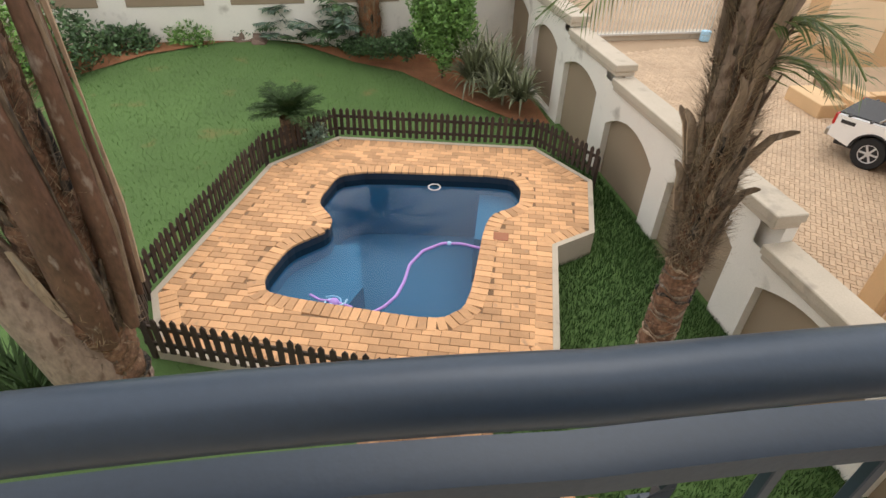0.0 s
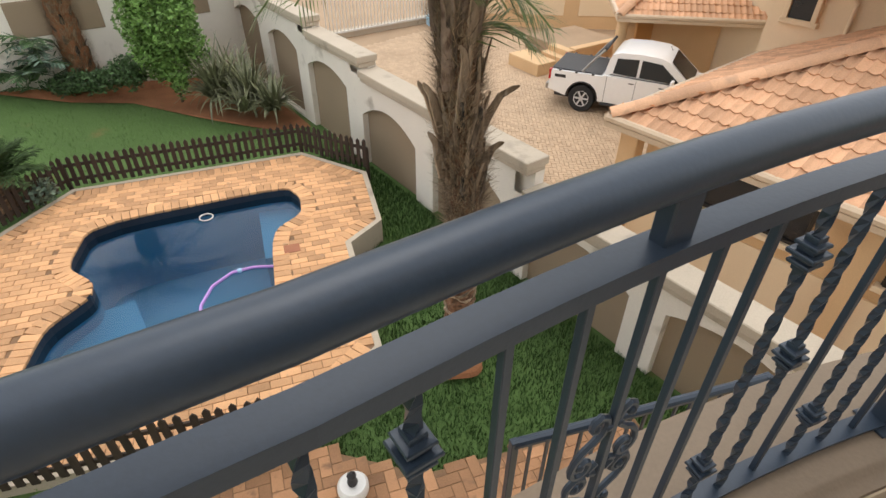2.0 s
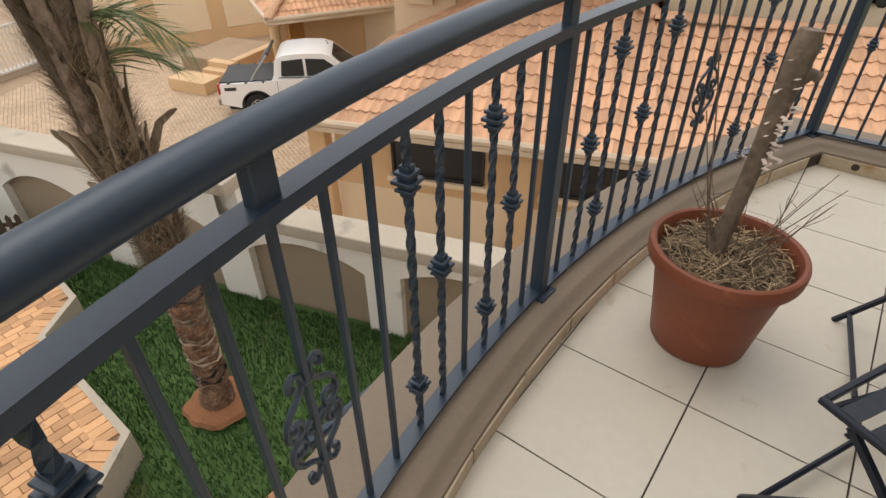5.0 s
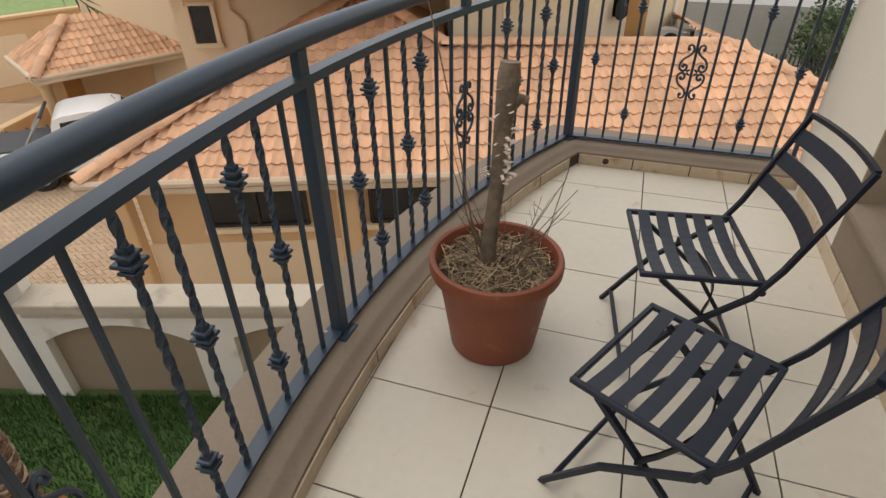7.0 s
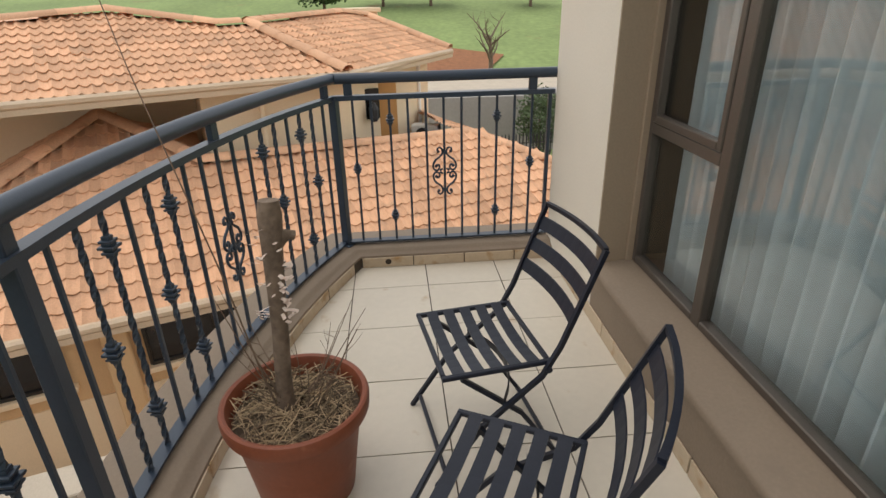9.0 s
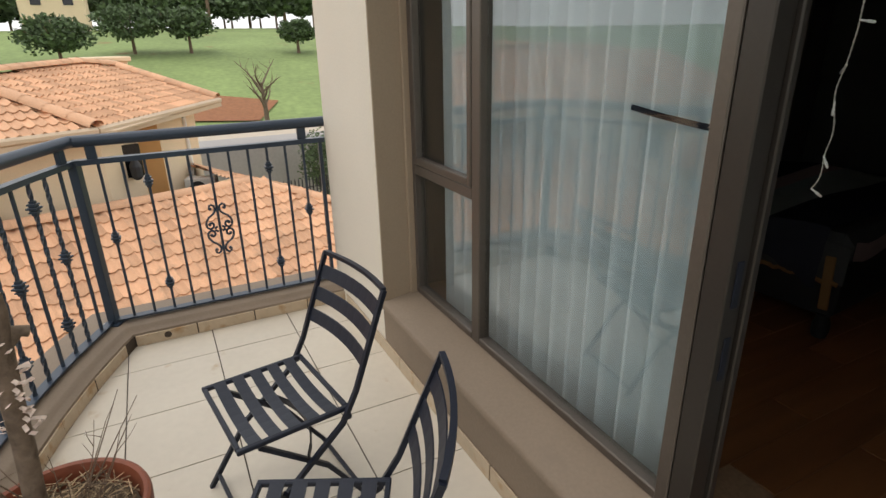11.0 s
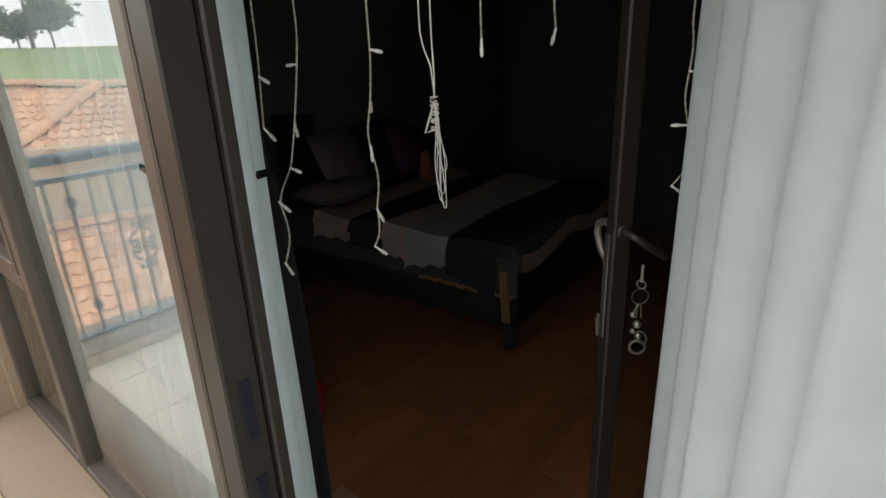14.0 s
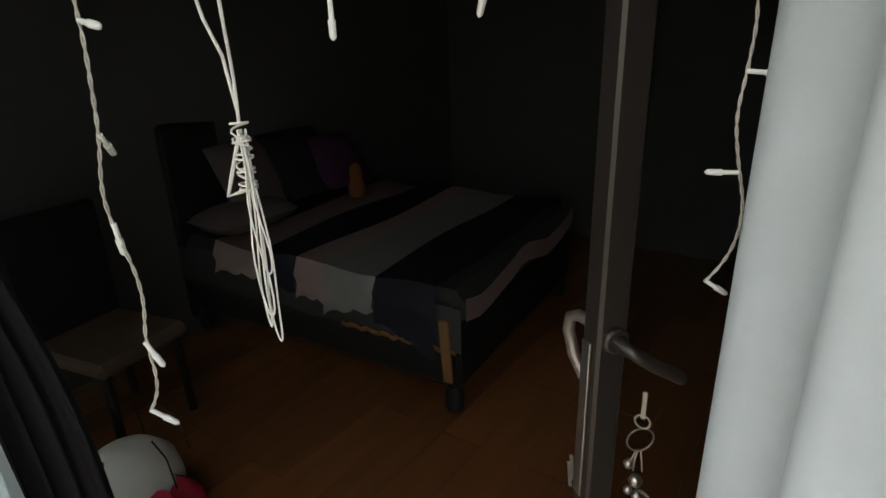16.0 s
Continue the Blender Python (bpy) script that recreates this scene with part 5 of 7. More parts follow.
bmesh.ops.triangle_fill(bm, edges=es, use_beauty=True)
bm.to_mesh(pv)
bm.free()
rim = Shape()
po, pi2 = grown(PAVING, 0.035), grown(PAVING, -0.045)
k = len(po)
for i in range(k):
    j = (i + 1) % k
    rim.add([(*pi2[i], Z_PAVE + 0.012), (*pi2[j], Z_PAVE + 0.012), (*po[j], Z_PAVE + 0.012), (*po[i], Z_PAVE + 0.012), (*po[i], Z_LAWN - 0.35), (*po[j], Z_LAWN - 0.35), (*pi2[i], Z_PAVE - 0.02), (*pi2[j], Z_PAVE - 0.02)],
            [(0, 1, 2, 3), (3, 2, 5, 4), (0, 6, 7, 1)])
structure("trim_paving_edge", rim, COPING, "pale plastered retaining edge of the pool paving", "kerb")
near_bricks, far_bricks = [], []
BL, BW, BG = 0.222, 0.108, 0.007
coping_zone = grown(pool_edge, 0.19)
border_zone = grown(PAVING, -0.19)
row, y = 0, 3.4
while y < 9.6:
    x = -4.4 + (BL / 2 if row % 2 else 0)
    while x < 1.8:
        c = (x, y)
        if inside(c, border_zone) and not inside(c, coping_zone):
            near_bricks.append((x, y, 0.0))
        x += BL + BG
    y += BW + BG
    row += 1
def header_course(outline, width, inward):
    out = []
    m = len(outline)
    mid = grown(outline, width / 2 * (-1 if inward else 1))
    for x, y, a in along(mid + [mid[0]], BW + 0.010):
        out.append((x, y, math.degrees(a) + 90))
    return out
coping = header_course(pool_edge, 0.20, False)
border = header_course(grown(PAVING, -0.045), 0.20, True)
near_bricks.sort(key=lambda b: b[1])
brick_mesh = Shape().box(0, 0, -0.02, BL, BW, 0.04, 0.004).mesh("brick")
brick_mesh.materials.append(BRICK)
BZ = random.Random(3)
def lay(b, lift):
    return pose(b[0], b[1], Z_PAVE + lift + BZ.uniform(-0.0015, 0.0015), BZ.uniform(-0.5, 0.5), BZ.uniform(-0.5, 0.5), b[2] + BZ.uniform(-0.7, 0.7))
singles = near_bricks[:170] + coping[:0]
rest = Shape()
proto = Shape().box(0, 0, -0.02, BL, BW, 0.04, 0.004)
def join(sh, b, lift, proto=proto):
    sh.add(proto.v, proto.f, lay(b, lift))
for b in near_bricks[170:]:
    join(rest, b, 0.0)
for b in border:
    join(rest, b, 0.004)
tagged(part("brickwork", rest, BRICKS, paving), kind="stuff")
coping_sorted = sorted(coping, key=lambda b: b[1])
for b in singles:
    part("brick", brick_mesh, BRICK, paving, m=lay(b, 0.0))
for b in coping_sorted:
    part("brick", brick_mesh, BRICK, paving, m=lay(b, 0.006))
part("drain_cover", Shape().box(0.12, 6.47, Z_PAVE + 0.004, 0.22, 0.19, 0.012, 0.003), REDBRICK, paving, "dark red brick drain cover")
# path of bricks under the balcony
path_zone = [(-6.5, 0.2), (3.2, 0.2), (3.2, 2.65), (0.9, 2.75), (-0.1, 3.4), (-3.5, 3.6), (-4.4, 4.6), (-8.5, 4.9), (-8.5, 0.2)]
Z_PATH = Z_LAWN - 0.05
path = structure("pavement", Shape().prism(path_zone, Z_LAWN - 0.3, Z_PATH - 0.008), JOINT, "clay brick path along the house", "path")
pb = Shape()
row = 0
for i in range(-70, 34):
    for j in range(0, 40):
        x, y = i * 0.115, 0.2 + j * 0.115
        # herringbone
        q = (i - j) % 4
        if q in (0, 3):
            rz, cx, cy = (0, x + 0.0575, y) if q == 0 else (90, x, y + 0.0575)
            if inside((cx, cy), path_zone) and cy > 1.2:
                join(pb, (cx, cy, rz), Z_PATH - Z_PAVE)
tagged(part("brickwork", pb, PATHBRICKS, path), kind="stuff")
structure("terrace", Shape().prism([(-6, -1.5), (3.9, -1.5), (3.9, 1.2), (-6, 1.2)], Z_LAWN - 0.3, Z_LAWN + 0.02), COPING, "plastered terrace under the balcony", "terrace")


# ---- picket fence ----
def picket_fence(points, label):
    f = thing("picket_fence", label, "fence", pose(0, 0, 0))
    H = 0.57
    pk = Shape().add([(-0.034, -0.009, 0.04), (0.034, -0.009, 0.04), (0.034, -0.009, H - 0.045), (0.0, -0.009, H), (-0.034, -0.009, H - 0.045),
                      (-0.034, 0.009, 0.04), (0.034, 0.009, 0.04), (0.034, 0.009, H - 0.045), (0.0, 0.009, H), (-0.034, 0.009, H - 0.045)],
                     [(4, 3, 2, 1, 0), (5, 6, 7, 8, 9), (0, 1, 6, 5), (1, 2, 7, 6), (2, 3, 8, 7), (3, 4, 9, 8), (4, 0, 5, 9)]).mesh("picket")
    for x, y, a in along(points, 0.118, 0.05):
        part("picket", pk, FENCE, f, m=pose(x, y, Z_PAVE - 0.02 + BZ.uniform(-0.012, 0.012), BZ.uniform(-1.5, 1.5), BZ.uniform(-1.6, 1.6), math.degrees(a)))
    for (x1, y1), (x2, y2) in zip(points, points[1:]):
        L, a = math.hypot(x2 - x1, y2 - y1), math.atan2(y2 - y1, x2 - x1)
        for z in (0.15, 0.40):
            part("fence_rail", Shape().box(L / 2, 0.024, 0, L, 0.030, 0.055, 0.004), FENCE, f, m=pose(x1, y1, Z_PAVE - 0.02 + z, 0, 0, math.degrees(a)))
    for x, y in points:
        part("fence_post", Shape().box(0, 0.04, 0.20, 0.06, 0.06, 0.62, 0.006), FENCE, f, m=pose(x, y, Z_PAVE - 0.12))
    return f


picket_fence([(-3.68, 3.72), (-4.24, 4.58), (-4.03, 8.06), (-3.12, 9.32), (0.66, 9.49), (1.66, 8.40)], "dark stained timber picket fence round the pool")
picket_fence([(-3.68, 3.70), (-0.15, 3.44)], "dark stained timber picket fence in front of the pool")


# ---- boundary wall with arched panels ----
def wall_pose(s, d=0.0, z=0.0):
    p = WALL_B + WALL_W * s + WALL_N * d
    return pose(p.x, p.y, z, rz=math.degrees(math.atan2(WALL_W.y, WALL_W.x)))


bwall = thing("boundary_wall", "off-white plastered boundary wall with taupe arched panels and stepped coping", "wall", pose(0, 0, 0), kind="structure")
SEGMENTS = [(-3.6, 2.50, -2.13), (2.50, 6.65, -1.74), (6.65, 8.75, -1.52), (8.75, 10.9, -1.30), (10.9, 13.1, -1.06)]
for s0, s1, zt in SEGMENTS:
    zb = -5.2
    part("wall", Shape().box((s0 + s1) / 2, -0.20, (zt - 0.14 + zb) / 2, s1 - s0, 0.16, zt - 0.14 - zb), WARMWHITE, bwall, m=wall_pose(0, 0))
    cap = Shape()
    cap.box((s0 + s1) / 2 - 0.02, -0.10, zt - 0.06, s1 - s0 + 0.04, 0.40, 0.12, 0.012)
    cap.box((s0 + s1) / 2 - 0.02, -0.10, zt - 0.16, s1 - s0 + 0.0, 0.34, 0.08, 0.012)
    part("coping", cap, COPING, bwall, m=wall_pose(0, 0))


def arched_front(s0, s1, zb, ztop, panel):
    """The proud front of the wall round one arched panel (local x along the wall, thickness towards the garden)."""
    a0, a1, spring, crown = panel
    arc = []
    m = 12
    for i in range(m + 1):
        u = -1 + 2 * i / m
        arc.append(((a0 + a1) / 2 + u * (a1 - a0) / 2, spring + (crown - spring) * (1 - u * u)))
    sh = Shape()
    y0, y1 = 0.0, -0.12
    inner = [(a0, zb + 0.16)] + arc + [(a1, zb + 0.16)]
    def quad(p, q, r, t):
        sh.add([(*p[:1], y0, p[1]), (*q[:1], y0, q[1]), (*r[:1], y0, r[1]), (*t[:1], y0, t[1])], [(0, 1, 2, 3)])
    quad((s0, zb), (a0, zb), (a0, ztop), (s0, ztop))
    quad((a1, zb), (s1, zb), (s1, ztop), (a1, ztop))
    quad((a0, zb), (a1, zb), (a1, zb + 0.16), (a0, zb + 0.16))
    for i in range(m):
        quad(arc[i], arc[i + 1], (arc[i + 1][0], ztop), (arc[i][0], ztop))
    for (x1, z1), (x2, z2) in zip(inner, inner[1:]):
        sh.add([(x1, y0, z1), (x2, y0, z2), (x2, y1, z2), (x1, y1, z1)], [(0, 1, 2, 3)])
    sh.add([(a0, y0, zb + 0.16), (a1, y0, zb + 0.16), (a1, y1, zb + 0.16), (a0, y1, zb + 0.16)], [(0, 1, 2, 3)])
    back = Shape().add([(x, y1 + 0.004, z) for x, z in inner], [tuple(range(len(inner)))])
    return sh, back


PANELS = [(-1.25, 0.28, -2.66, -2.48), (0.75, 2.42, -2.72, -2.48), (2.98, 4.58, -2.56, -2.30), (5.06, 6.76, -2.60, -2.30), (7.30, 8.92, -2.26, -2.04), (9.40, 10.9, -2.10, -1.88), (11.4, 12.9, -1.95, -1.75)]
for i, (a0, a1, spring, crown) in enumerate(PANELS):
    s0 = a0 - 0.24 if i else -3.6
    s1 = PANELS[i + 1][0] - 0.24 if i + 1 < len(PANELS) else 13.1
    zb = Z_LAWN - 0.10 + 0.035 * max(0, a0 - 6) - (0.08 if a0 < 2 else 0)
    top = min(zt for q0, q1, zt in SEGMENTS if q0 - 0.3 < (a0 + a1) / 2 < q1 + 0.3) - 0.14
    front, back = arched_front(s0, s1, zb - 0.3, top, (a0, a1, spring, crown))
    # local y of the wall pose points away from the driveway
    part("wall_front", front, WARMWHITE, bwall, m=wall_pose(0, 0.0))
    part("panel", back, TAUPE, bwall, "taupe arched panel", m=wall_pose(0, 0.0))


# ---- plants ----
def leaf_cloud(rng, centre, size, count, leaf, fill=0.35, flat=0.5):
    """Many small pointed leaves in an uneven rounded mass."""
    sh = Shape()
    cx, cy, cz = centre
    for _ in range(count):
        d = Vector((rng.gauss(0, 1), rng.gauss(0, 1), rng.gauss(0, 1))).normalized()
        bump = 0.78 + 0.35 * noise.noise(d * 2.2 + Vector(centre))
        r = bump * (fill + (1 - fill) * rng.random() ** 0.45)
        p = Vector((cx + d.x * size[0] * r, cy + d.y * size[1] * r, cz + d.z * size[2] * r))
        a = Vector((rng.uniform(-1, 1), rng.uniform(-1, 1), rng.uniform(-0.4, 0.9))).normalized()
        b = a.cross(Vector((rng.uniform(-1, 1), rng.uniform(-1, 1), rng.uniform(-1, 1)))).normalized()
        l = leaf * rng.uniform(0.6, 1.3)
        sh.add([p, p + a * l * 0.5 + b * l * flat * 0.5, p + a * l, p + a * l * 0.5 - b * l * flat * 0.5], [(0, 1, 2, 3)])
    return sh


def blade_arc(rng, base, az, length, rise, width, n=6):
    """One arching strap leaf as a tapering strip."""
    rows = []
    for i in range(n + 1):
        k = i / n
        r = length * (k * (1 - 0.25 * k)) * math.cos(rise * (1 - 0.2 * k))
        z = length * (math.sin(rise) * k - 0.62 * math.cos(rise) * k * k * 1.25)
        w = width * (1 - k) ** 0.7 * 0.5 + 0.001
        c = Vector((base[0] + r * math.cos(az), base[1] + r * math.sin(az), base[2] + z))
        s = Vector((-math.sin(az), math.cos(az), 0)) * w
        rows.append([c - s, c + s])
    return rows


def strap_plant(name, label, base, count, length, width, mat, seed, cat="plant"):
    rng = random.Random(seed)
    sh = Shape()
    for _ in range(count):
        sh.sheet(blade_arc(rng, (base[0] + rng.uniform(-0.12, 0.12), base[1] + rng.uniform(-0.12, 0.12), base[2]), rng.uniform(0, 6.283), length * rng.uniform(0.6, 1.1), rng.uniform(0.55, 1.4), width))
    return tagged(part(name, sh, mat), label, cat)


def pinnate(rng, base, az, length, rise, droop, leaflet, width, pairs=22, n=10):
    """A feather leaf: its stalk's points and its leaflets."""
    pts = []
    for i in range(n + 1):
        k = i / n
        r = length * (math.cos(rise) * k + 0.10 * k * k)
        z = length * (math.sin(rise) * k - droop * k * k)
        pts.append(Vector((base[0] + r * math.cos(az), base[1] + r * math.sin(az), base[2] + z)))
    sh = Shape()
    for j in range(pairs):
        k = 0.16 + 0.84 * j / pairs
        i = min(n - 1, int(k * n))
        p = pts[i].lerp(pts[i + 1], k * n - i)
        d = (pts[i + 1] - pts[i]).normalized()
        side = d.cross(Vector((0, 0, 1))).normalized()
        l = leaflet * (0.45 + 0.9 * math.sin(math.pi * (0.12 + 0.8 * k))) * rng.uniform(0.8, 1.1)
        for sg in (-1, 1):
            tip = p + (side * sg * 0.8 + d * 0.55 + Vector((0, 0, rng.uniform(-0.35, 0.12)))).normalized() * l
            mid = p.lerp(tip, 0.45) + Vector((0, 0, 0.05 * l))
            w = d * width * 0.5
            sh.add([p - w * 0.4, mid - w, tip, mid + w], [(0, 1, 2, 3)])
    return pts, sh


def palm_crown(palm, top, seed, count, length, droops, leaflet=0.34):
    rng = random.Random(seed)
    for i in range(count):
        az = i * 2.399 + rng.uniform(-0.2, 0.2)
        rise = rng.uniform(0.15, 1.15)
        pts, sh = pinnate(rng, (top[0] + 0.12 * math.cos(az), top[1] + 0.12 * math.sin(az), top[2] + rng.uniform(-0.2, 0.25)), az, length * rng.uniform(0.85, 1.1), rise, rng.uniform(*droops), leaflet, 0.028, 30)
        f = part("frond", sh, FROND, palm)
        part("stalk", Shape().tube(pts, [0.026 * (1 - 0.8 * k / 10) for k in range(11)], 5), FROND, f)


def palm_boots(palm, line, radii, z0, z1, count, seed, length=(0.25, 0.5), width=0.12):
    """Old leaf bases that clasp the trunk and lean outwards."""
    rng = random.Random(seed)
    def centre(z):
        for (p, q), (a, b) in zip(zip(line, line[1:]), zip(radii, radii[1:])):
            if p[2] <= z <= q[2]:
                t = (z - p[2]) / (q[2] - p[2])
                return Vector(p).lerp(Vector(q), t), a + (b - a) * t
        return Vector(line[-1]), radii[-1]
    for i in range(count):
        z = z0 + (z1 - z0) * (i + rng.random() * 0.5) / count
        c, r = centre(z)
        az = i * 2.399
        L = rng.uniform(*length)
        out = rng.uniform(0.02, 0.11)
        rows = []
        o = Vector((math.cos(az), math.sin(az), 0))
        s = Vector((-math.sin(az), math.cos(az), 0))
        for k in range(6):
            u = k / 5
            w = width * (1 - 0.68 * u) * 0.5 * rng.uniform(0.85, 1.15)
            p = c + o * (r * 0.92 + out * u * u + 0.02 * math.sin(u * 3)) + Vector((0, 0, L * u))
            th = 0.028 * (1 - 0.6 * u)
            rows.append([p - s * w, p + o * th, p + s * w, p - o * th * 0.5, p - s * w])
        b = Shape().sheet(rows)
        b.add(rows[-1][:4], [(0, 1, 2, 3)])
        part("frond_base", b, BOOT, palm, "", True)
    hair = Shape()
    for _ in range(count * 130):
        z = rng.uniform(z0 - 0.1, z1)
        c, r = centre(z)
        az = rng.uniform(0, 6.283)
        o = Vector((math.cos(az), math.sin(az), 0))
        p = c + o * r * rng.uniform(0.95, 1.2)
        q = p + o * rng.uniform(0.03, 0.12) + Vector((rng.uniform(-0.10, 0.10), rng.uniform(-0.10, 0.10), rng.uniform(0.0, 0.2)))
        w = Vector((-o.y, o.x, 0)) * 0.005
        hair.add([p - w, p + w, q], [(0, 1, 2)])
    tagged(part("fibre_mat", hair, FIBRE, palm, "shaggy trunk fibres"), kind="stuff")


def trunk_shape(line, radii, seed, sides=22, per=0.05):
    """A rough trunk whose radius wavers with rings and scars."""
    pts, rad = [], []
    for (p, q), (a, b) in zip(zip(line, line[1:]), zip(radii, radii[1:])):
        n = max(2, int((Vector(q) - Vector(p)).length / per))
        for i in range(n):
            pts.append(Vector(p).lerp(Vector(q), i / n))
            rad.append(a + (b - a) * i / n)
    pts.append(Vector(line[-1]))
    rad.append(radii[-1])
    rows = []
    for i, (p, r) in enumerate(zip(pts, rad)):
        row = []
        for k in range(sides + 1):
            a = 2 * math.pi * (k % sides) / sides
            rr = r * (1 + 0.05 * math.sin(i * 1.7) + 0.14 * noise.noise(Vector((math.cos(a) * 2.2, math.sin(a) * 2.2, p.z * 5 + seed))))
            row.append((p.x + rr * math.cos(a), p.y + rr * math.sin(a), p.z))
        rows.append(row)
    return Shape().sheet(rows)


palm = thing("palm_tree", "tall palm with shaggy old frond bases and red-brown trunk", "palm tree", pose(0, 0, 0))
pl = [(1.72, 4.17, -3.62), (1.75, 4.16, -3.2), (1.78, 4.15, -1.5), (1.72, 4.15, -0.6), (1.66, 4.15, 0.1), (1.58, 4.15, 0.9), (1.52, 4.15, 2.0)]
pr = [0.20, 0.15, 0.155, 0.165, 0.16, 0.155, 0.15]
part("trunk", trunk_shape(pl, pr, 1), PALMBARK, palm, "rough ringed red-brown trunk", True)
# scar rings on the bare trunk
for i in range(19):
    z = -3.15 + i * 0.088
    k = (z + 3.2) / 1.7
    ringp = [(1.75 + 0.03 * k + 0.163 * math.cos(a), 4.155 + 0.163 * math.sin(a), z + 0.03 * math.sin(a * 2 + i * 1.9) + 0.015 * math.sin(a * 5 + i)) for a in [2 * math.pi * j / 20 for j in range(21)]]
    part("leaf_scar", Shape().tube(ringp, [0.012 + 0.009 * math.sin(j * 1.7 + i) for j in range(21)], 5), BOOT if i % 3 else PALMBARK, palm, "", True)
palm_boots(palm, pl, pr, -1.55, 1.9, 96, 11, (0.26, 0.50), 0.085)
for az, z, L, out in ((2.75, -0.72, 0.52, 0.17), (3.05, -0.62, 0.44, 0.12), (3.3, -1.05, 0.46, 0.10), (-0.25, -0.72, 0.50, 0.30), (-0.45, -1.15, 0.45, 0.20), (-1.3, -0.9, 0.6, 0.10), (-1.9, -0.5, 0.7, 0.10), (-1.5, 0.1, 0.9, 0.12), (-2.4, -0.1, 0.7, 0.14)):
    o = Vector((math.cos(az), math.sin(az), 0))
    side = Vector((-o.y, o.x, 0))
    c = Vector((1.70, 4.15, z))
    mid = [c + o * 0.15, c + o * (0.19 + out * 0.15) + Vector((0, 0, L * 0.4)), c + o * (0.20 + out * 0.5) + side * 0.02 + Vector((0, 0, L * 0.8)), c + o * (0.20 + out * 0.85) + Vector((0, 0, L * 0.94)), c + o * (0.20 + out) - side * 0.03 + Vector((0, 0, L))]
    part("broken_frond", Shape().tube(mid, [0.055, 0.045, 0.034, 0.026, 0.010], 7, flat=0.45), BOOT, palm, "", True)
# smooth young frond stems rising from the crown's heart
for az, lean, z0 in ((-2.2, 0.35, -0.2), (-0.9, 0.45, 0.0), (-1.6, 0.15, 0.3), (0.1, 0.55, 0.2), (3.0, 0.5, 0.25)):
    o = Vector((math.cos(az), math.sin(az), 0))
    c = Vector((1.64, 4.15, z0))
    part("frond_stem", Shape().tube([c + o * 0.13, c + o * 0.20 + Vector((0, 0, 0.6)), c + o * (0.22 + lean * 0.4) + Vector((0, 0, 1.3)), c + o * (0.22 + lean) + Vector((0, 0, 2.1))], [0.075, 0.062, 0.045, 0.03], 9, flat=0.5), STEM, palm, "smooth tan frond stem", True)
palm_crown(palm, (1.52, 4.15, 2.0), 21, 30, 2.1, (0.35, 0.85))
# fronds that hang low beside the trunk
rngh = random.Random(23)
for az, ln, z0, rise in ((2.95, 2.5, 1.85, 0.35), (2.6, 2.2, 1.85, 0.35), (-0.35, 1.9, 1.85, 0.35), (0.35, 2.1, 1.85, 0.35), (3.05, 1.5, 0.95, 0.5), (3.5, 1.4, 1.0, 0.6), (-0.1, 1.25, 0.0, 1.05), (0.5, 1.2, 0.25, 1.0), (-0.7, 1.2, 0.35, 0.95)):
    pts, sh = pinnate(rngh, (1.60, 4.15, z0), az, ln, rise, 0.85, 0.42, 0.016, 46, 12)
    f = part("frond", sh, FROND, palm)
    part("stalk", Shape().tube(pts, [0.024 * (1 - 0.06 * k) for k in range(13)], 5), FROND, f)
ring_soil = Shape().sheet([[(1.72 + r * (1 + 0.22 * noise.noise(Vector((math.cos(a) * 1.7, math.sin(a) * 1.7, 3.0)))) * math.cos(a), 4.17 + r * (1 + 0.22 * noise.noise(Vector((math.cos(a) * 1.7, math.sin(a) * 1.7, 3.0)))) * math.sin(a), z + 0.012 * noise.noise(Vector((r * 14 * math.cos(a), r * 14 * math.sin(a), 0)))) for a in [2 * math.pi * k / 36 for k in range(37)]] for r, z in ((0.36, -3.56), (0.33, -3.515), (0.25, -3.505), (0.12, -3.49))])
tagged(part("tree_ring", ring_soil, EARTH, None, "", True), "ring of bare red earth round the palm trunk", "soil", kind="structure")

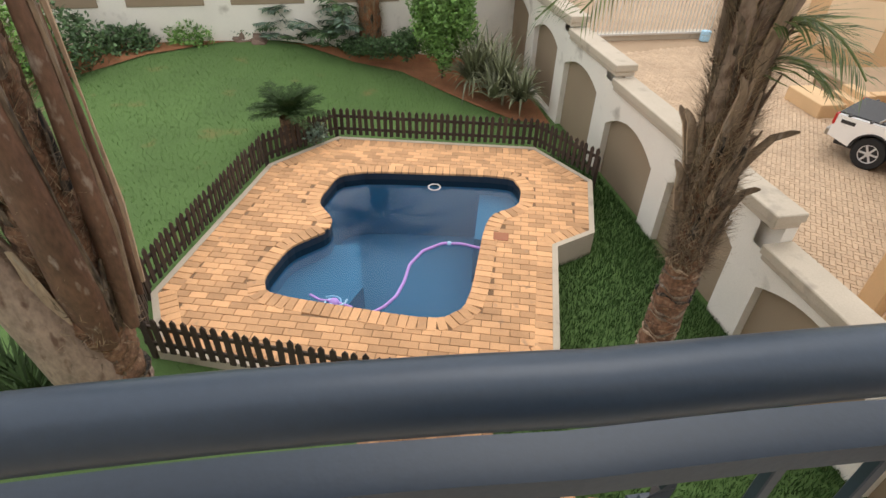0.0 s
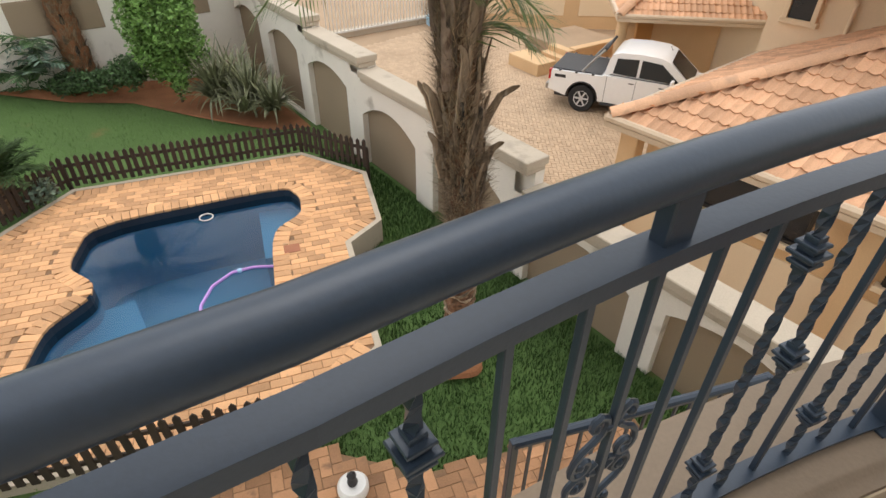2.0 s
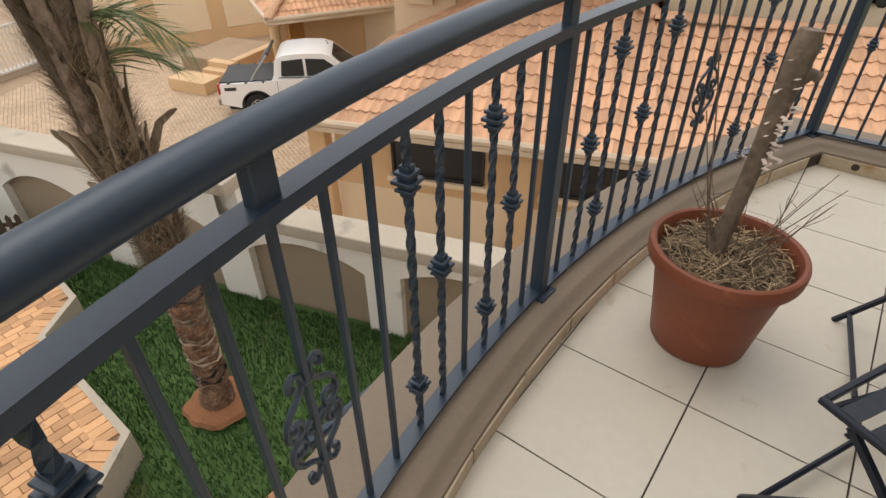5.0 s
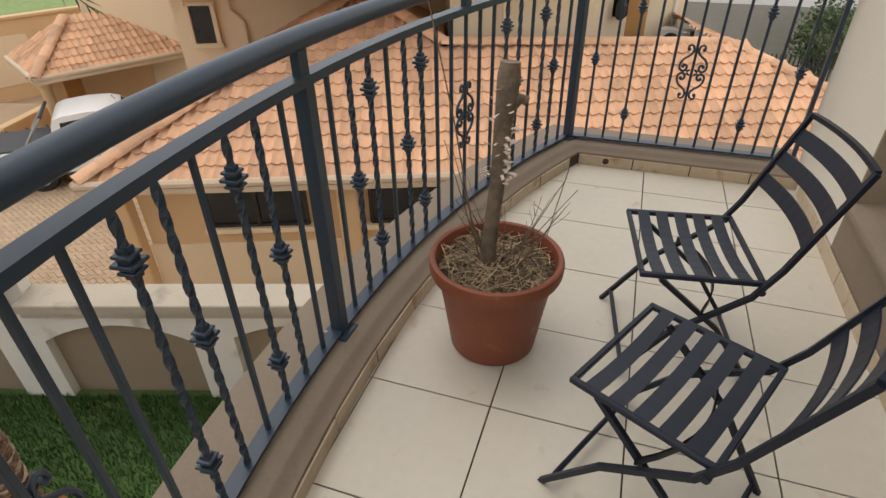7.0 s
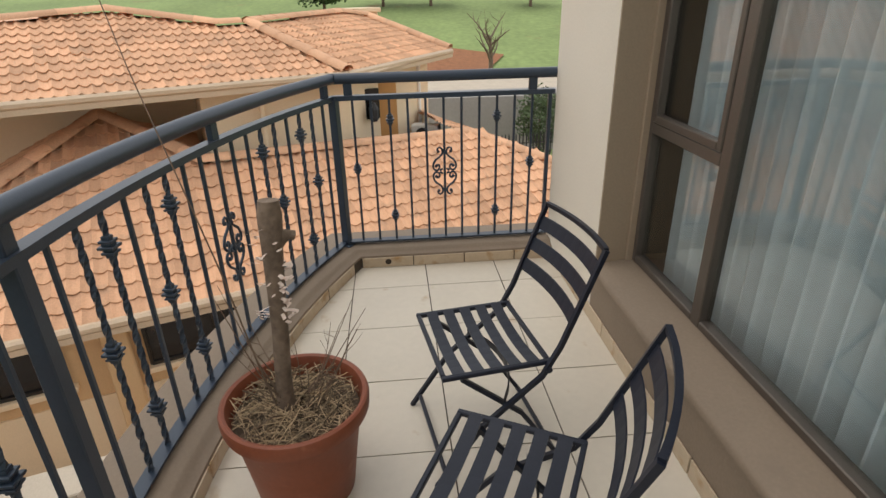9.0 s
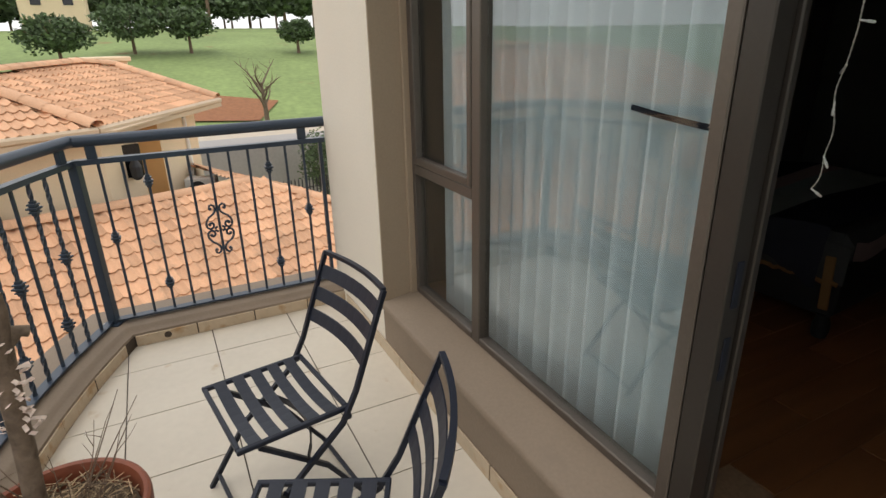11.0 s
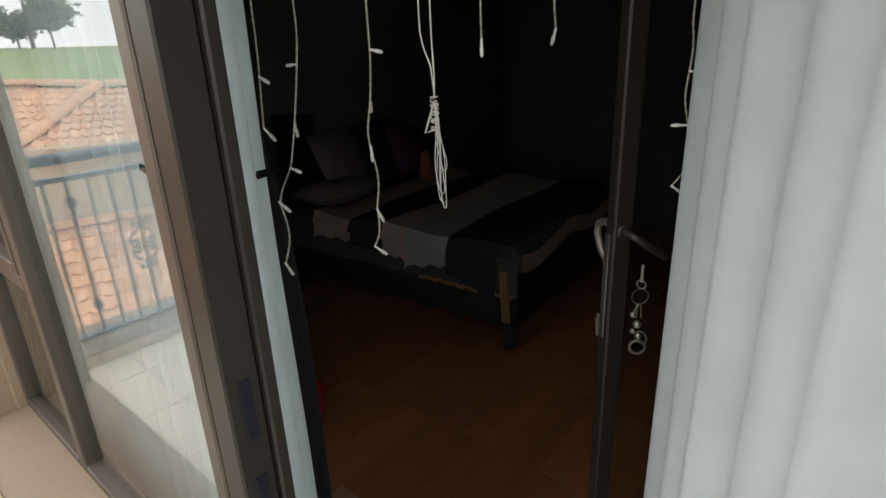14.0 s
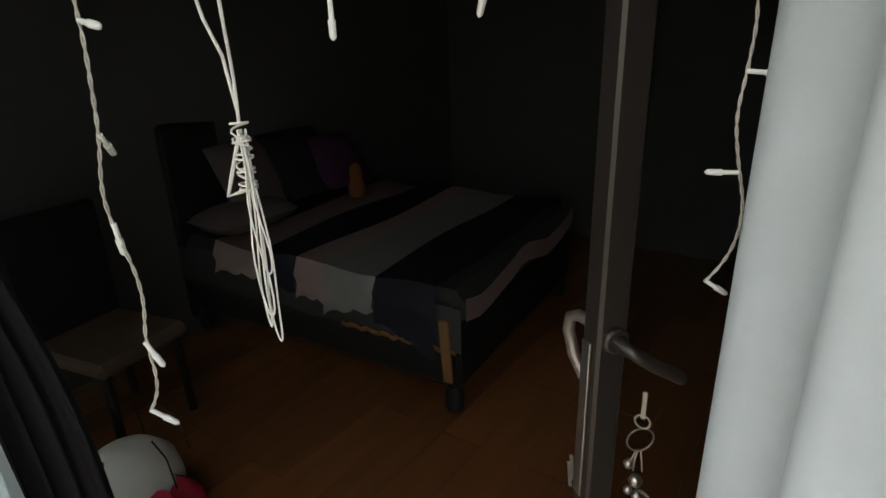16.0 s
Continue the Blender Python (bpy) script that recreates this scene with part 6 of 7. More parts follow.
palm2 = thing("palm_tree", "leaning palm with large smooth grey-brown frond bases close to the balcony", "palm tree", pose(0, 0, 0))
pl2 = [(-3.50, 2.95, -3.6), (-3.50, 2.95, -2.9), (-3.45, 2.98, -1.8), (-3.40, 3.0, -0.9), (-3.36, 3.0, 0.0), (-3.28, 3.0, 2.2)]
pr2 = [0.29, 0.29, 0.30, 0.26, 0.19, 0.15]
part("trunk", trunk_shape(pl2, pr2, 5), PALMBARK, palm2, "rough trunk with torn scars", True)
palm_boots(palm2, pl2, pr2, -2.1, 2.0, 24, 17, (0.5, 0.9), 0.2)
for line, rad in (([(-3.48, 2.85, -3.0), (-3.52, 2.78, -2.4), (-3.60, 2.73, -1.8), (-3.72, 2.68, -1.2), (-3.88, 2.62, -0.5), (-4.05, 2.55, 0.4)], [0.24, 0.29, 0.26, 0.22, 0.17, 0.12]),
                  ([(-3.27, 2.86, -2.1), (-3.23, 2.80, -1.45), (-3.22, 2.78, -0.7), (-3.20, 2.75, 0.1), (-3.14, 2.70, 1.2), (-3.05, 2.6, 2.2)], [0.11, 0.17, 0.15, 0.12, 0.08, 0.05]),
                  ([(-3.08, 3.0, -2.0), (-3.04, 3.05, -1.1), (-3.00, 3.06, -0.4), (-2.95, 3.05, 0.4), (-2.9, 3.0, 1.4)], [0.06, 0.09, 0.08, 0.06, 0.04]),
                  ([(-3.06, 3.2, -1.8), (-3.01, 3.22, -1.0), (-2.98, 3.22, -0.2), (-2.96, 3.2, 0.6)], [0.03, 0.045, 0.035, 0.02])):
    fs = part("frond_stem", Shape().tube(line, rad, 16, flat=0.85), STEM if line[0][0] < -3.4 else REDSTEM, palm2, "smooth grey-brown frond stem" if line[0][0] < -3.4 else "smooth red-brown frond stem", True)
    edge = []
    for k, (p, r) in enumerate(zip(line, rad)):
        edge.append((p[0] + r * 0.95, p[1] + 0.05, p[2] + 0.1))
    part("torn_edge", Shape().tube(edge, [0.02 + 0.012 * math.sin(k * 2.3) for k in range(len(edge))], 5), BOOT, fs, "ragged dark frond edge", True)
for i in range(5):
    z = -3.3 + 0.17 * i
    cx = -3.50 + 0.01 * i
    ringp = [(cx + (0.305 + 0.015 * math.sin(3 * a + i)) * math.cos(a), 2.95 + 0.305 * math.sin(a), z + 0.05 * math.sin(a * 2 + i)) for a in [2 * math.pi * j / 24 for j in range(25)]]
    part("leaf_scar", Shape().tube(ringp, [0.022 + 0.014 * math.sin(j * 1.3 + i) for j in range(25)], 5), STEM if i % 2 else BOOT, palm2, "", True)
palm_crown(palm2, (-3.2, 3.0, 2.3), 31, 22, 2.0, (0.2, 0.6))

palm3 = thing("palm_tree", "palm with a red-brown scaly trunk against the garden wall", "palm tree", pose(0, 0, 0))
pl3 = [(-3.5, 14.1, -3.1), (-3.52, 14.1, -2.0), (-3.5, 14.1, 1.2)]
part("trunk", trunk_shape(pl3, [0.31, 0.25, 0.23], 9), EARTH, palm3, "", True)
palm_boots(palm3, pl3, [0.31, 0.25, 0.23], -2.9, 1.1, 80, 19, (0.14, 0.24), 0.12)
palm_crown(palm3, (-3.5, 14.1, 1.4), 41, 26, 2.3, (0.25, 0.7))

cycad = thing("cycad", "dark green cycad with a full rosette beside the pool fence", "cycad", pose(0, 0, 0))
part("trunk", trunk_shape([(-3.86, 8.95, -3.4), (-3.86, 8.95, -2.72)], [0.19, 0.17], 3), PALMBARK, cycad, "", True)
rngc = random.Random(8)
for i in range(34):
    az = i * 2.399
    rise = 0.42 + 0.95 * (i % 6) / 6
    pts, sh = pinnate(rngc, (-3.86, 8.95, -2.70), az, 0.80 * rngc.uniform(0.85, 1.1), rise, 0.32, 0.15, 0.026, 26, 8)
    f = part("frond", sh, CYCAD, cycad)
    part("stalk", Shape().tube(pts, 0.007, 4), CYCAD, f)
def bush(name, label, at, size, count, leaf, mat, seed, cat="shrub", stems=4):
    rng = random.Random(seed)
    b = thing(name, label, cat, pose(0, 0, 0))
    part("foliage", leaf_cloud(rng, at, size, count, leaf), mat, b)
    part("stem", Shape().tube([(at[0], at[1], at[2] - size[2] * 1.0), (at[0] + 0.03, at[1], at[2])], 0.03, 6), TWIG, b)
    return b


bush("shrub", "small grey-green shrub at the cycad's foot", (-3.42, 8.92, -3.0), (0.3, 0.25, 0.26), 420, 0.09, GREYLEAF, 1)
bush("shrub", "pale flowering shrub at the lawn's edge", (-9.6, 11.0, -2.5), (1.1, 1.3, 1.0), 2600, 0.13, SHRUB, 2)
bush("shrub", "tall pale-green shrub at the lawn's edge", (-10.0, 10.2, -2.2), (0.9, 0.9, 1.3), 1900, 0.14, LIGHTSHRUB, 3)
bush("shrub", "grassy dark shrub along the garden wall", (-8.9, 12.3, -2.75), (0.9, 0.7, 0.6), 2200, 0.12, SHRUB, 4)
bush("shrub", "light green shrub along the garden wall", (-7.7, 12.9, -2.7), (0.8, 0.55, 0.5), 1800, 0.11, LIGHTSHRUB, 5)
bush("ground_cover", "low blue-green ground cover before the rocks", (-6.7, 13.0, -3.0), (0.7, 0.3, 0.2), 1200, 0.08, GREYLEAF, 6)
bush("ground_cover", "low blue-green ground cover at the lawn's edge", (-5.8, 13.5, -2.95), (0.6, 0.3, 0.22), 1000, 0.08, GREYLEAF, 7)
bush("ground_cover", "low dark ground cover under the palm", (-3.4, 13.6, -2.88), (1.1, 0.35, 0.30), 2600, 0.09, SHRUB, 8)
bush("clipped_hedge", "tall clipped bright green hedge column", (-1.55, 13.2, -1.7), (0.92, 0.8, 1.7), 16000, 0.10, LIGHTSHRUB, 10)
bush("shrub", "small dark shrub between hedge and palm", (-2.5, 13.6, -2.75), (0.5, 0.4, 0.45), 1300, 0.1, SHRUB, 11)
fern = thing("philodendron", "large philodendron with deeply cut leaves", "plant", pose(0, 0, 0))
rngp = random.Random(14)
for i in range(72):
    az, x0 = rngp.uniform(0, 6.283), rngp.uniform(-1.1, 1.1)
    pts, sh = pinnate(rngp, (-4.9 + x0, 13.75 + rngp.uniform(-0.2, 0.3), -3.0 + rngp.uniform(0, 0.9)), az, rngp.uniform(0.7, 1.2), rngp.uniform(0.4, 1.2), 0.45, 0.27, 0.085, 11, 8)
    f = part("leaf", sh, GREYLEAF if i % 2 else SHRUB, fern)
    part("stalk", Shape().tube(pts, 0.012, 4), SHRUB, f)
for i, (x, y, c, l) in enumerate(((-0.75, 12.75, 170, 1.5), (-0.05, 12.35, 170, 1.35), (0.35, 11.8, 110, 1.05), (-0.4, 13.3, 120, 1.5), (-0.2, 11.9, 60, 0.9))):
    strap_plant("flax", "olive strap-leaved flax clump by the wall", (x, y, -3.25), c, l, 0.075, STRAPLEAF, 50 + i, "flax")
strap_plant("spiky_plant", "arching green strap-leaved plant below the balcony", (-4.5, 2.98, -3.42), 150, 1.15, 0.04, CYCAD, 60)
strap_plant("spiky_plant", "arching green strap-leaved plant below the balcony", (-4.95, 3.2, -3.42), 130, 1.15, 0.04, CYCAD, 61)
bed_zone = [(-10.8, 9.2), (-9.3, 10.4), (-8.3, 11.9), (-6.8, 13.05), (-5.2, 13.4), (-3.8, 13.5), (-2.6, 13.45), (-1.9, 12.95), (-1.3, 12.5), (-0.6, 12.0), (0.3, 11.4), (1.05, 11.35), (0.0, 15.2), (-11.5, 11.8)]
structure("flower_bed", Shape().add([(x, y, ground_z(x, y) + 0.03) for x, y in bed_zone], [tuple(range(len(bed_zone)))]), EARTH, "bed of bare red earth along the garden wall", "flower bed")
for i, (x, y, r) in enumerate(((-7.2, 13.3, 0.34), (-6.7, 13.45, 0.42), (-6.2, 13.4, 0.36), (-6.95, 13.55, 0.3), (-6.45, 13.6, 0.4), (-5.85, 13.6, 0.3), (-6.6, 13.2, 0.22), (-7.5, 13.4, 0.25), (-6.1, 13.15, 0.2))):
    rs = []
    for a in range(9):
        row = []
        for b in range(13):
            th, ph = math.pi * a / 8, 2 * math.pi * (b % 12) / 12
            d = Vector((math.sin(th) * math.cos(ph), math.sin(th) * math.sin(ph), math.cos(th)))
            q = r * (1 + 0.5 * noise.noise(d * 1.6 + Vector((i * 3.1, 0, 0))))
            row.append((x + d.x * q, y + d.y * q * 0.8, -2.85 + (0.25 if i in (1, 4) else 0.0) + d.z * q * 0.75))
        rs.append(row)
    tagged(part("rock", Shape().sheet(rs), ROCK), "rough brown rock in the garden rockery", "rock", "rocks of the rockery")

# grass blades over the lawn
gb = Shape()
rg = random.Random(77)
gv, gf = [], []
for _ in range(52000):
    s, d = rg.uniform(-2, 12.5), -rg.uniform(0.02, 1) ** 1.2 * 11
    p = WALL_B + WALL_W * s + WALL_N * d
    if inside((p.x, p.y), PAVING) or inside((p.x, p.y), path_zone) or p.y < 2.6 or math.hypot(p.x - 1.72, p.y - 4.17) < 0.4:
        continue
    z = ground_z(p.x, p.y)
    a, h = rg.uniform(0, 6.283), rg.uniform(0.03, 0.065)
    w = 0.006
    k = len(gv)
    gv += [(p.x - w * math.cos(a), p.y - w * math.sin(a), z - 0.01), (p.x + w * math.cos(a), p.y + w * math.sin(a), z - 0.01), (p.x + rg.uniform(-0.03, 0.03), p.y + rg.uniform(-0.03, 0.03), z + h)]
    gf.append((k, k + 1, k + 2))
gb.v, gb.f = gv, gf
tagged(part("grass", gb, BLADES), "short green lawn grass", "grass", kind="stuff")
# a lush strip between the pool and the boundary wall, coloured darker for shade
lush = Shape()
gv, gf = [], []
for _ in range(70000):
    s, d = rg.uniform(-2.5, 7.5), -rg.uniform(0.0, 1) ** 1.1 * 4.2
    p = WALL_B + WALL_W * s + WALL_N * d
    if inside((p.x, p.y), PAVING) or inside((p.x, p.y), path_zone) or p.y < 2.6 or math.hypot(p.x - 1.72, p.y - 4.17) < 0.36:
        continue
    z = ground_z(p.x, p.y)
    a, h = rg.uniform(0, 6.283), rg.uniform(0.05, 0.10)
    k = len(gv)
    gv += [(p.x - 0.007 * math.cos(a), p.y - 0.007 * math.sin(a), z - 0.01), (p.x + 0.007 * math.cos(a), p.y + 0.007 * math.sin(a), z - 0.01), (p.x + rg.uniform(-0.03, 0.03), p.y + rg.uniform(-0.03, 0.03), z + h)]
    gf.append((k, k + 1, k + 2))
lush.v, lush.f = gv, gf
tagged(part("grass", lush, LUSH_SHADED), "long grass beside the boundary wall, its green darkened for shade", "grass", kind="stuff")

# ---- garden back wall ----
def yard_wall(name, label, p0, p1, z0, z1, mat, panel_mat, panels, cap=True, thick=0.22, capmat=COPING):
    L, a = math.hypot(p1[0] - p0[0], p1[1] - p0[1]), math.atan2(p1[1] - p0[1], p1[0] - p0[0])
    w = thing(name, label, "wall", pose(p0[0], p0[1], 0, rz=math.degrees(a)), kind="structure")
    part("wall", Shape().box(L / 2, 0, (z0 + z1) / 2, L, thick, z1 - z0, 0.01), mat, w)
    if cap:
        part("coping", Shape().box(L / 2, 0, z1 + 0.05, L + 0.06, thick + 0.14, 0.1, 0.012), capmat, w)
    for x0, x1, za, zb in panels:
        part("panel", Shape().box((x0 + x1) / 2, -thick / 2 - 0.006 if panels else 0, (za + zb) / 2, x1 - x0, 0.03, zb - za, 0.01), panel_mat, w)
        part("panel", Shape().box((x0 + x1) / 2, thick / 2 + 0.006, (za + zb) / 2, x1 - x0, 0.03, zb - za, 0.01), panel_mat, w)
    return w


corner = WALL_B + WALL_W * 13.0
left_end = corner - WALL_N * 13.5
yard_wall("garden_wall", "off-white garden back wall with taupe panels", (corner.x, corner.y), (left_end.x, left_end.y), -3.6, -1.0, WARMWHITE, TAUPE, [(0.6 + 2.3 * i, 2.3 + 2.3 * i, -1.95, -1.25) for i in range(5)])
yard_wall("garden_wall", "off-white garden side wall", (left_end.x, left_end.y), (-8.6, -2.0), -3.7, -1.2, WARMWHITE, TAUPE, [])

# ---- driveway paving ----
dv = Shape()
proto2 = Shape().box(0, 0, -0.02, 0.196, 0.096, 0.04, 0.006)
da = math.degrees(math.atan2(HV.y, HV.x)) + 45
DRIVE_ZONE = [(4.9, 2.4), (6.2, 5.0), (5.9, 7.4), (9.5, 8.6), (14.5, 11.5), (13.0, 16.0), (11.0, 20.0), (7.0, 22.0), (-0.2, 18.5), (1.4, 13.5)]
co, si = math.cos(radians(da)), math.sin(radians(da))
for i in range(-150, 150):
    for j in range(-150, 150):
        q = (i - j) % 4
        if q not in (0, 3):
            continue
        gx, gy = i * 0.104, j * 0.104
        gx, gy = (gx + 0.052, gy) if q == 0 else (gx, gy + 0.052)
        x, y = 6.5 + gx * co - gy * si, 12.0 + gx * si + gy * co
        if math.hypot(x - 6.5, y - 11.5) < 10.5 and inside((x, y), DRIVE_ZONE):
            dv.add(proto2.v, proto2.f, pose(x, y, Z_DRIVE + 0.022 + BZ.uniform(-0.003, 0.003), 0, 0, da + (0 if q == 0 else 90)))
tagged(part("driveway_paving", dv, PAVERS), "tan herringbone driveway pavers", "paving", kind="stuff")

# ---- neighbour's house ----
E0 = Vector((5.5, 7.05))
HU, HV = Vector((-0.352, 0.936)), Vector((0.936, 0.352))
HROT = math.degrees(math.atan2(HV.y, HV.x))


def hp3(u, v, z):
    p = E0 + HU * u + HV * v
    return (p.x, p.y, z)


HM = Matrix(((HU.x, HV.x, 0, E0.x), (HU.y, HV.y, 0, E0.y), (0, 0, 1, 0), (0, 0, 0, 1)))
house = thing("house", "ochre neighbour house with salmon tiled hip roofs", "house", pose(0, 0, 0))
part("wall", Shape().prism([(-13.4, 0.45), (-0.5, 0.45), (-0.5, 8.3), (-13.4, 8.3)], -5.0, -2.22, HM), OCHRE, house, "ochre ground-floor wall")
part("wall", Shape().prism([(-8.4, 3.3), (-5.7, 3.2), (-5.7, 5.25), (0.15, 5.25), (0.15, 9.6), (4.5, 9.6), (4.5, 15), (-12.2, 15), (-11.5, 6.4)], -5.0, 0.28, HM), SAND, house, "sand-coloured upper wall")
part("plinth_band", Shape().prism([(-13.42, 0.42), (-0.47, 0.42), (-0.47, 0.46), (-13.42, 0.46)], -5.0, -3.55, HM), SAND, house)
for u0, u1 in ((-3.2, -1.6), (-6.1, -4.25), (-9.2, -7.3)):
    w = part("window", Shape().box((u0 + u1) / 2, 0.46, -2.84, u1 - u0, 0.10, 0.72, 0.01, HM), DARKGLASS, house, "dark wide window")
    for a in (u0, (u0 + u1) / 2, u1):
        part("window_frame", Shape().box(a, 0.40, -2.84, 0.05, 0.06, 0.74, 0.005, HM), DARKFRAME, w)
    for b in (-3.2, -2.47):
        part("window_frame", Shape().box((u0 + u1) / 2, 0.40, b, u1 - u0, 0.06, 0.05, 0.005, HM), DARKFRAME, w)
    part("sill", Shape().box((u0 + u1) / 2, 0.38, -3.27, u1 - u0 + 0.2, 0.16, 0.09, 0.012, HM), SAND, w)
for u, v in ((-0.15, 0.12), (-3.9, 0.2)):
    part("pier", Shape().box(u - 0.1 if v < 0.15 else u, 0.36, -3.6, 0.34, 0.26, 2.8, 0.02, HM), OCHRE, house)
uw = part("window", Shape().box(-0.47, 5.22, -0.99, 0.44, 0.1, 0.77, 0.01, HM), DARKGLASS, house, "small upper window")
for a, b, c, d in ((-0.47, -0.57, 0.69, 0.08), (-0.47, -1.43, 0.73, 0.11), (-0.745, -0.99, 0.1, 0.89), (-0.195, -0.99, 0.1, 0.89)):
    part("surround", Shape().box(a, 5.2, b, c, 0.14, d, 0.01, HM), SAND, uw)
part("drainpipe", Shape().tube([hp3(-1.1, 5.18, 0.2), hp3(-1.1, 5.18, -0.7), hp3(-1.35, 5.18, -0.95), hp3(-1.35, 5.18, -1.5)], 0.04, 8), SAND, house)
part("downpipe", Shape().tube([hp3(-6.7, 3.1, 0.2), hp3(-6.7, 3.1, -1.2)], 0.045, 8), SAND, house)
ew = part("window", Shape().box(-8.95, 3.85, -0.42, 0.5, 0.12, 0.62, 0.01, HM @ pose(0, 0, 0)), DARKGLASS, house, "small dark window on the cut corner")
part("corner_trim", Shape().box(-9.55, 4.45, -1.2, 0.45, 0.4, 2.9, 0.02, HM), TRIM, house, "ochre corner panel")
part("waste_pipe", Shape().tube([hp3(-11.0, 5.85, 0.1), hp3(-11.0, 5.85, -1.9)], 0.05, 8), WHITE, house, "white waste pipe")


def bilinear_tiles(plane, u_range, v_range, keep):
    """Places of roof tiles on a sloping plane: origin, along (unit), up the slope (unit)."""
    o, a, s = plane
    out = []
    i = 0
    v = v_range[0]
    while v < v_range[1]:
        u = u_range[0]
        while u < u_range[1]:
            if keep(u, v):
                out.append((u, v))
            u += 0.30
        v += 0.335
        i += 1
    return out


tile_prof = []
for i in range(9):
    k = i / 8
    tile_prof.append((-0.085 + 0.17 * k, 0.021 * math.cos(2 * math.pi * k) + 0.005 * math.cos(4 * math.pi * k)))
tsh = Shape()
for y, dz in ((0.0, 0.030), (0.375, 0.0)):
    pass
tv = [(x, 0.0, z + 0.030) for x, z in tile_prof] + [(x, 0.33, z + 0.002) for x, z in tile_prof] + [(x, 0.0, z + 0.014) for x, z in tile_prof]
tf = [(i, i + 1, 10 + i, 9 + i) for i in range(8)] + [(18 + i, 19 + i, i + 1, i) for i in range(8)]
tsh.add(tv, tf)
roof_tile_mesh = tsh.mesh("roof_tile", True)
roof_tile_mesh.materials.append(ROOFTILE)


def tiled_face(roof, corners, single=0, sink=0.04):
    """Covers a flat roof face with corners (eave left, eave right, then round) with rows of curved tiles; the nearest ones as single pieces."""
    c = [Vector(p) for p in corners]
    along_e = (c[1] - c[0]).normalized()
    nrm = along_e.cross(c[2] - c[0]).normalized()
    if nrm.z < 0:
        nrm = -nrm
    up = nrm.cross(along_e).normalized()
    if up.z < 0:
        up = -up
    flat = [((p - c[0]).dot(along_e), (p - c[0]).dot(up)) for p in c]
    umin, umax = min(p[0] for p in flat), max(p[0] for p in flat)
    vmax = max(p[1] for p in flat)
    base = Matrix(((along_e.x, up.x, nrm.x, c[0].x), (along_e.y, up.y, nrm.y, c[0].y), (along_e.z, up.z, nrm.z, c[0].z), (0, 0, 0, 1)))
    under = Shape().add([p - nrm * sink for p in c], [tuple(range(len(c)))])
    part("roof_board", under, ROOFTILES, roof)
    joined = Shape()
    v, count = -0.03, 0
    single = single * 2
    while v < vmax:
        u = umin
        while u < umax:
            if inside((u + 0.1, v + 0.18), flat) or inside((u - 0.1, v + 0.18), flat):
                m = base @ pose(u, v, BZ.uniform(-0.003, 0.003), 0, 0, BZ.uniform(-0.6, 0.6))
                if count < single:
                    part("roof_tile", roof_tile_mesh, ROOFTILE, roof, m=m)
                    count += 1
                else:
                    joined.add(tsh.v, tsh.f, m)
            u += 0.167
        v += 0.285
    if joined.v:
        tagged(part("roof_tiles", joined, ROOFTILES, roof, "", True), kind="stuff")


def ridge_caps(roof, p, q):
    p, q = Vector(p), Vector(q)
    d = (q - p)
    L = d.length
    d.normalize()
    side = d.cross(Vector((0, 0, 1))).normalized()
    up = side.cross(d)
    me = bpy.data.meshes.get("ridge_cap")
    if not me:
        rows = []
        for x, sc in ((-0.02, 1.05), (0.03, 1.0), (0.44, 0.97)):
            rows.append([(x, 0.155 * sc * math.cos(a), 0.035 + 0.10 * sc * math.sin(a)) for a in [math.pi * k / 8 for k in range(9)]])
        me = Shape().sheet(rows).mesh("ridge_cap", True)
        me.materials.append(ROOFTILE)
    n = int(L / 0.38)
    for i in range(n):
        c = p + d * (i * L / n)
        m = Matrix(((d.x, side.x, up.x, c.x), (d.y, side.y, up.y, c.y), (d.z, side.z, up.z, c.z), (0, 0, 0, 1)))
        part("ridge_cap", me, ROOFTILE, roof, m=m)


def gutter(roof, p, q):
    p, q = Vector(p), Vector(q)
    part("gutter", Shape().tube([p, q], 0.07, 8), GUTTER, roof, "tan gutter")
    part("fascia", Shape().tube([p - Vector((0, 0, 0.10)), q - Vector((0, 0, 0.10))], 0.06, 4), GUTTER, roof)


ZE = -2.16
lower = part("roof", Shape().prism([(-13.6, 0.1), (-0.1, 0.1), (-0.1, 8.2), (-13.6, 8.2)], -2.26, -2.22, HM), GUTTER, house, "salmon tiled lower hip roof")
A0, A1 = hp3(0, 0, ZE), hp3(-13.6, 0, ZE)
APEX = hp3(-4.05, 4.1, -0.2)
V1, V2 = hp3(-5.5, 2.75, -0.98), hp3(-10.7, 2.65, -1.02)
tiled_face(lower, [A1, A0, APEX, hp3(-5.5, 2.6, -0.90), V2], 150)
tiled_face(lower, [A0, hp3(0, 8.2, ZE), hp3(-4.05, 4.1, -0.2)], 0)
tiled_face(lower, [hp3(-13.6, 6.0, ZE), A1, V2, hp3(-11.0, 6.0, -1.0)], 0)
part("roof_side", Shape().add([APEX, hp3(-5.6, 2.6, -0.92), hp3(-5.6, 5.6, -0.92)], [(0, 1, 2)]), ROOFTILES, lower)
ridge_caps(lower, A0, APEX)
ridge_caps(lower, hp3(-5.55, 2.62, -0.90), APEX)
ridge_caps(lower, A1, V2)
ridge_caps(lower, V2, hp3(-5.55, 2.62, -0.90))
gutter(lower, hp3(0.05, -0.06, ZE - 0.03), hp3(-13.6, -0.06, ZE - 0.03))
gutter(lower, hp3(0.06, -0.05, ZE - 0.03), hp3(0.06, 8.2, ZE - 0.03))

